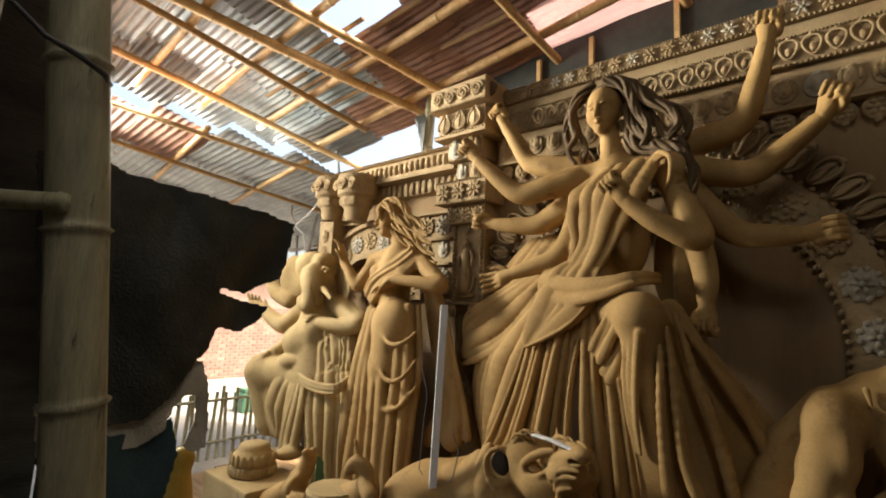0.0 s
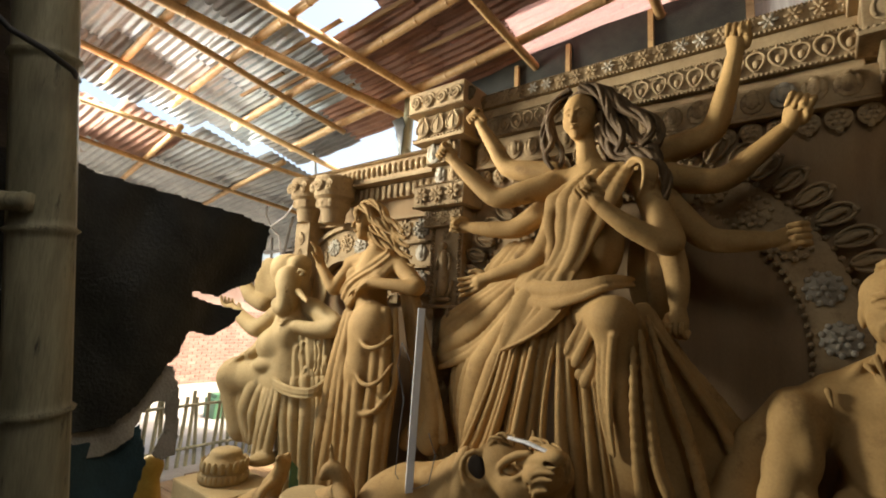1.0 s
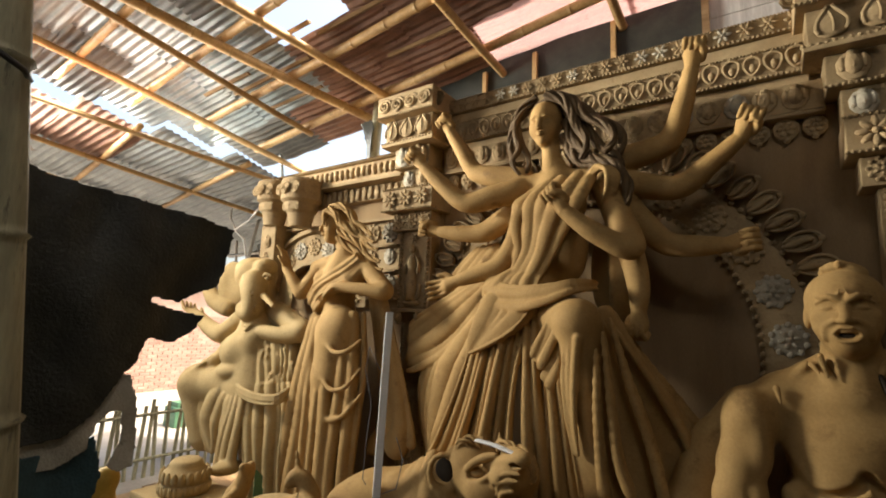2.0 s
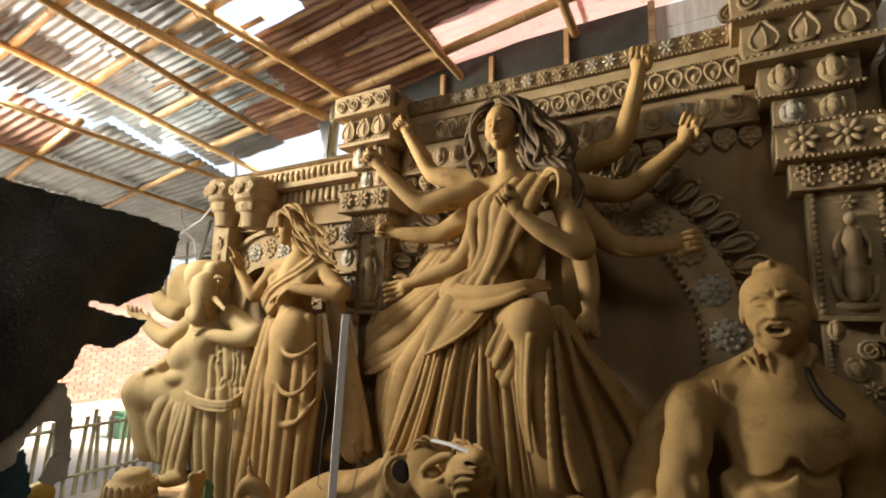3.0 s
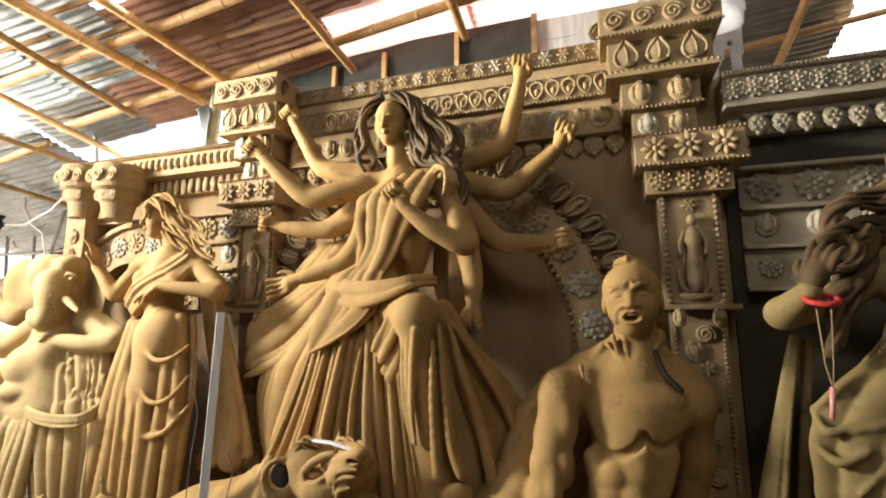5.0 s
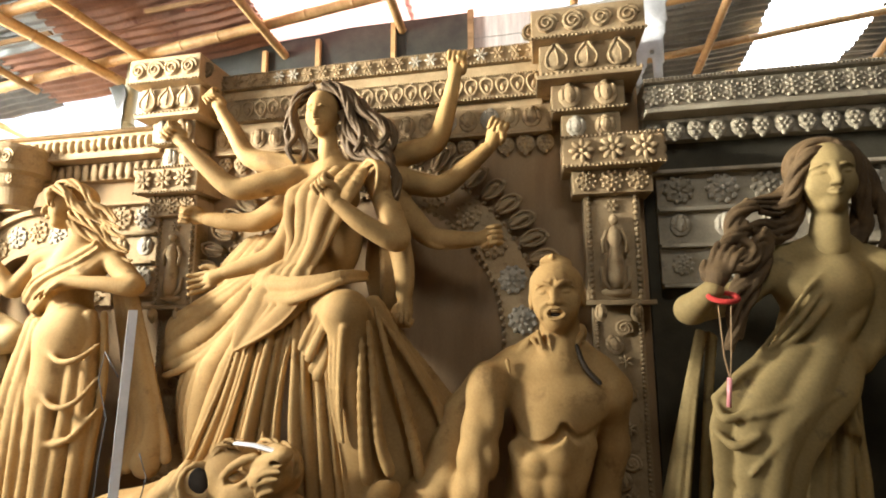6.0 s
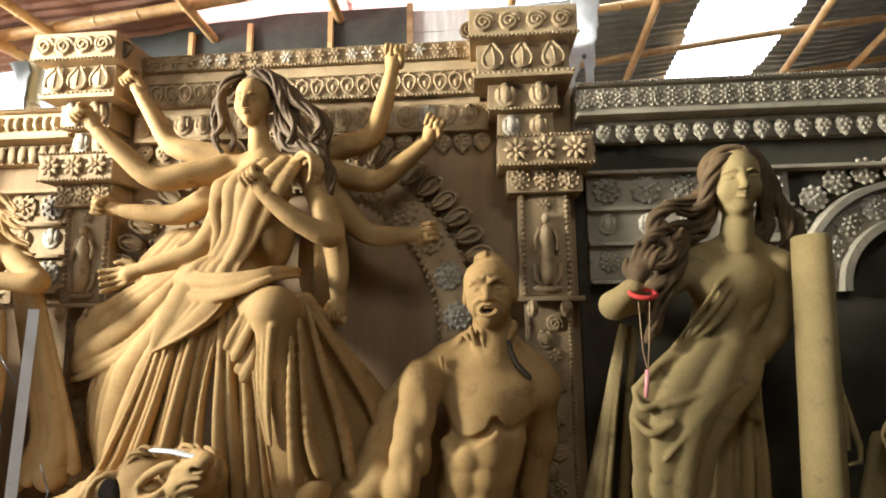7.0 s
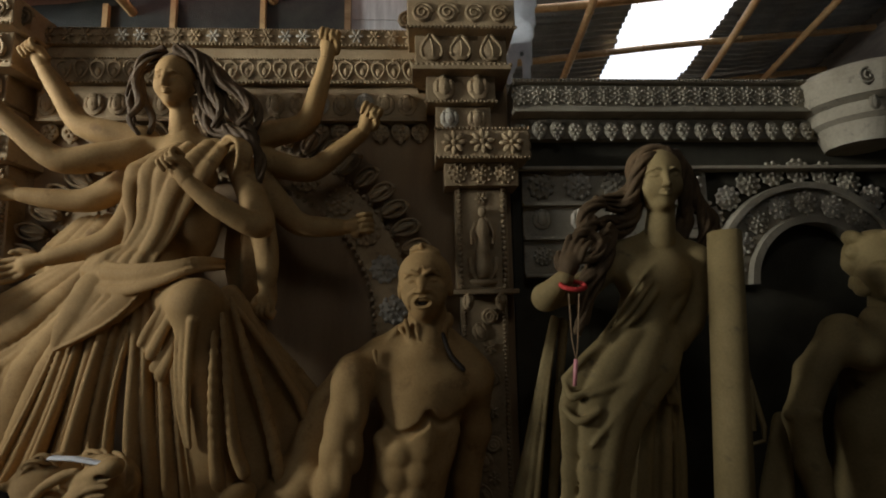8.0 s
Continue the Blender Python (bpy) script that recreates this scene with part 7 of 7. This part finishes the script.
brick_house(-17, -13.2, 5.2, 12.5, 3.1)
tagged(part("green_crate", box(box(bmesh.new(), -9.3, -8.9, 4.6, 5.0, 0, .38, .02), -9.25, -8.95, 4.65, 4.95, .38, .46, .02), GREEN), "green plastic crate on the yard's ground", "crate")
frame_thing = thing("cane_stack", (-6.2, 4.1, 0), "pile of bamboo splints and bent canes against a frame", "frame")
for k, (p, q) in enumerate((((-7.661, 4.000, 3.738), (-7.193, 4.000, 2.169)), ((-7.537, 4.200, 3.861), (-7.286, 4.200, 2.175)), ((-6.098, 4.000, 3.448), (-6.202, 3.900, 2.577)), ((-7.914, 4.100, 2.964), (-6.156, 4.100, 2.956)), ((-8.057, 4.200, 3.317), (-6.320, 4.200, 3.358)), ((-7.187, 4.300, 3.771), (-6.981, 4.300, 2.177)))):
    under(bamboo("cane", p, q, .02, PALE_WOOD, seed=70 + k), frame_thing)
for k in range(12):
    rr = random.Random(k)
    s = Vector((-6.852, 4.000, 3.356)) + Vector((rr.uniform(-.6, .6), rr.uniform(-.2, .3), rr.uniform(-.4, .5)))
    pts = [s + Vector((.45 * math.cos(q) * rr.uniform(.8, 1.2) - .2, .1 * q, .4 * math.sin(q * 1.2) + .1 * q)) for q in np.linspace(rr.uniform(0, 2), rr.uniform(3.5, 5.5), 14)]
    under(part("splint", tube(bmesh.new(), pts, .012, 5, squash=.5), PALE_WOOD, smooth=True), frame_thing)
for k in range(9):
    rr = random.Random(40 + k)
    under(part("splint", tube(bmesh.new(), [Vector((-5.743, 3.700, 3.640)) + Vector((0, .02 * k, .012 * k)), Vector((-6.547, 3.900, 3.763)) + Vector((rr.uniform(-.2, .2), 0, .03 * k)), Vector((-8.032, 4.000, 3.672)) + Vector((rr.uniform(-.3, .3), 0, .05 * k))], .012, 5, squash=.5), PALE_WOOD), frame_thing)
for pts in (((-8.521, 3.500, 3.988), (-7.324, 3.500, 3.486), (-6.524, 3.500, 3.174), (-5.955, 3.500, 3.133), (-5.559, 3.500, 3.270), (-5.353, 3.500, 3.431)), ((-6.158, 3.600, 3.702), (-6.164, 3.600, 3.366), (-6.009, 3.600, 3.170), (-5.804, 3.600, 3.048), (-5.714, 3.600, 2.796))):
    tagged(part("white_cable", tube(bmesh.new(), pts, .014, 6), WHITE_PIPE, smooth=True), "slack white cable slung between the end pillar and yard roof", "cable", "white cables")
tagged(part("mat_screen", box(bmesh.new(), -7.4, -5.2, 4.7, 4.75, 0, 3.3), DARK_WALL), "dark woven screen standing behind the bamboo frame", "screen")
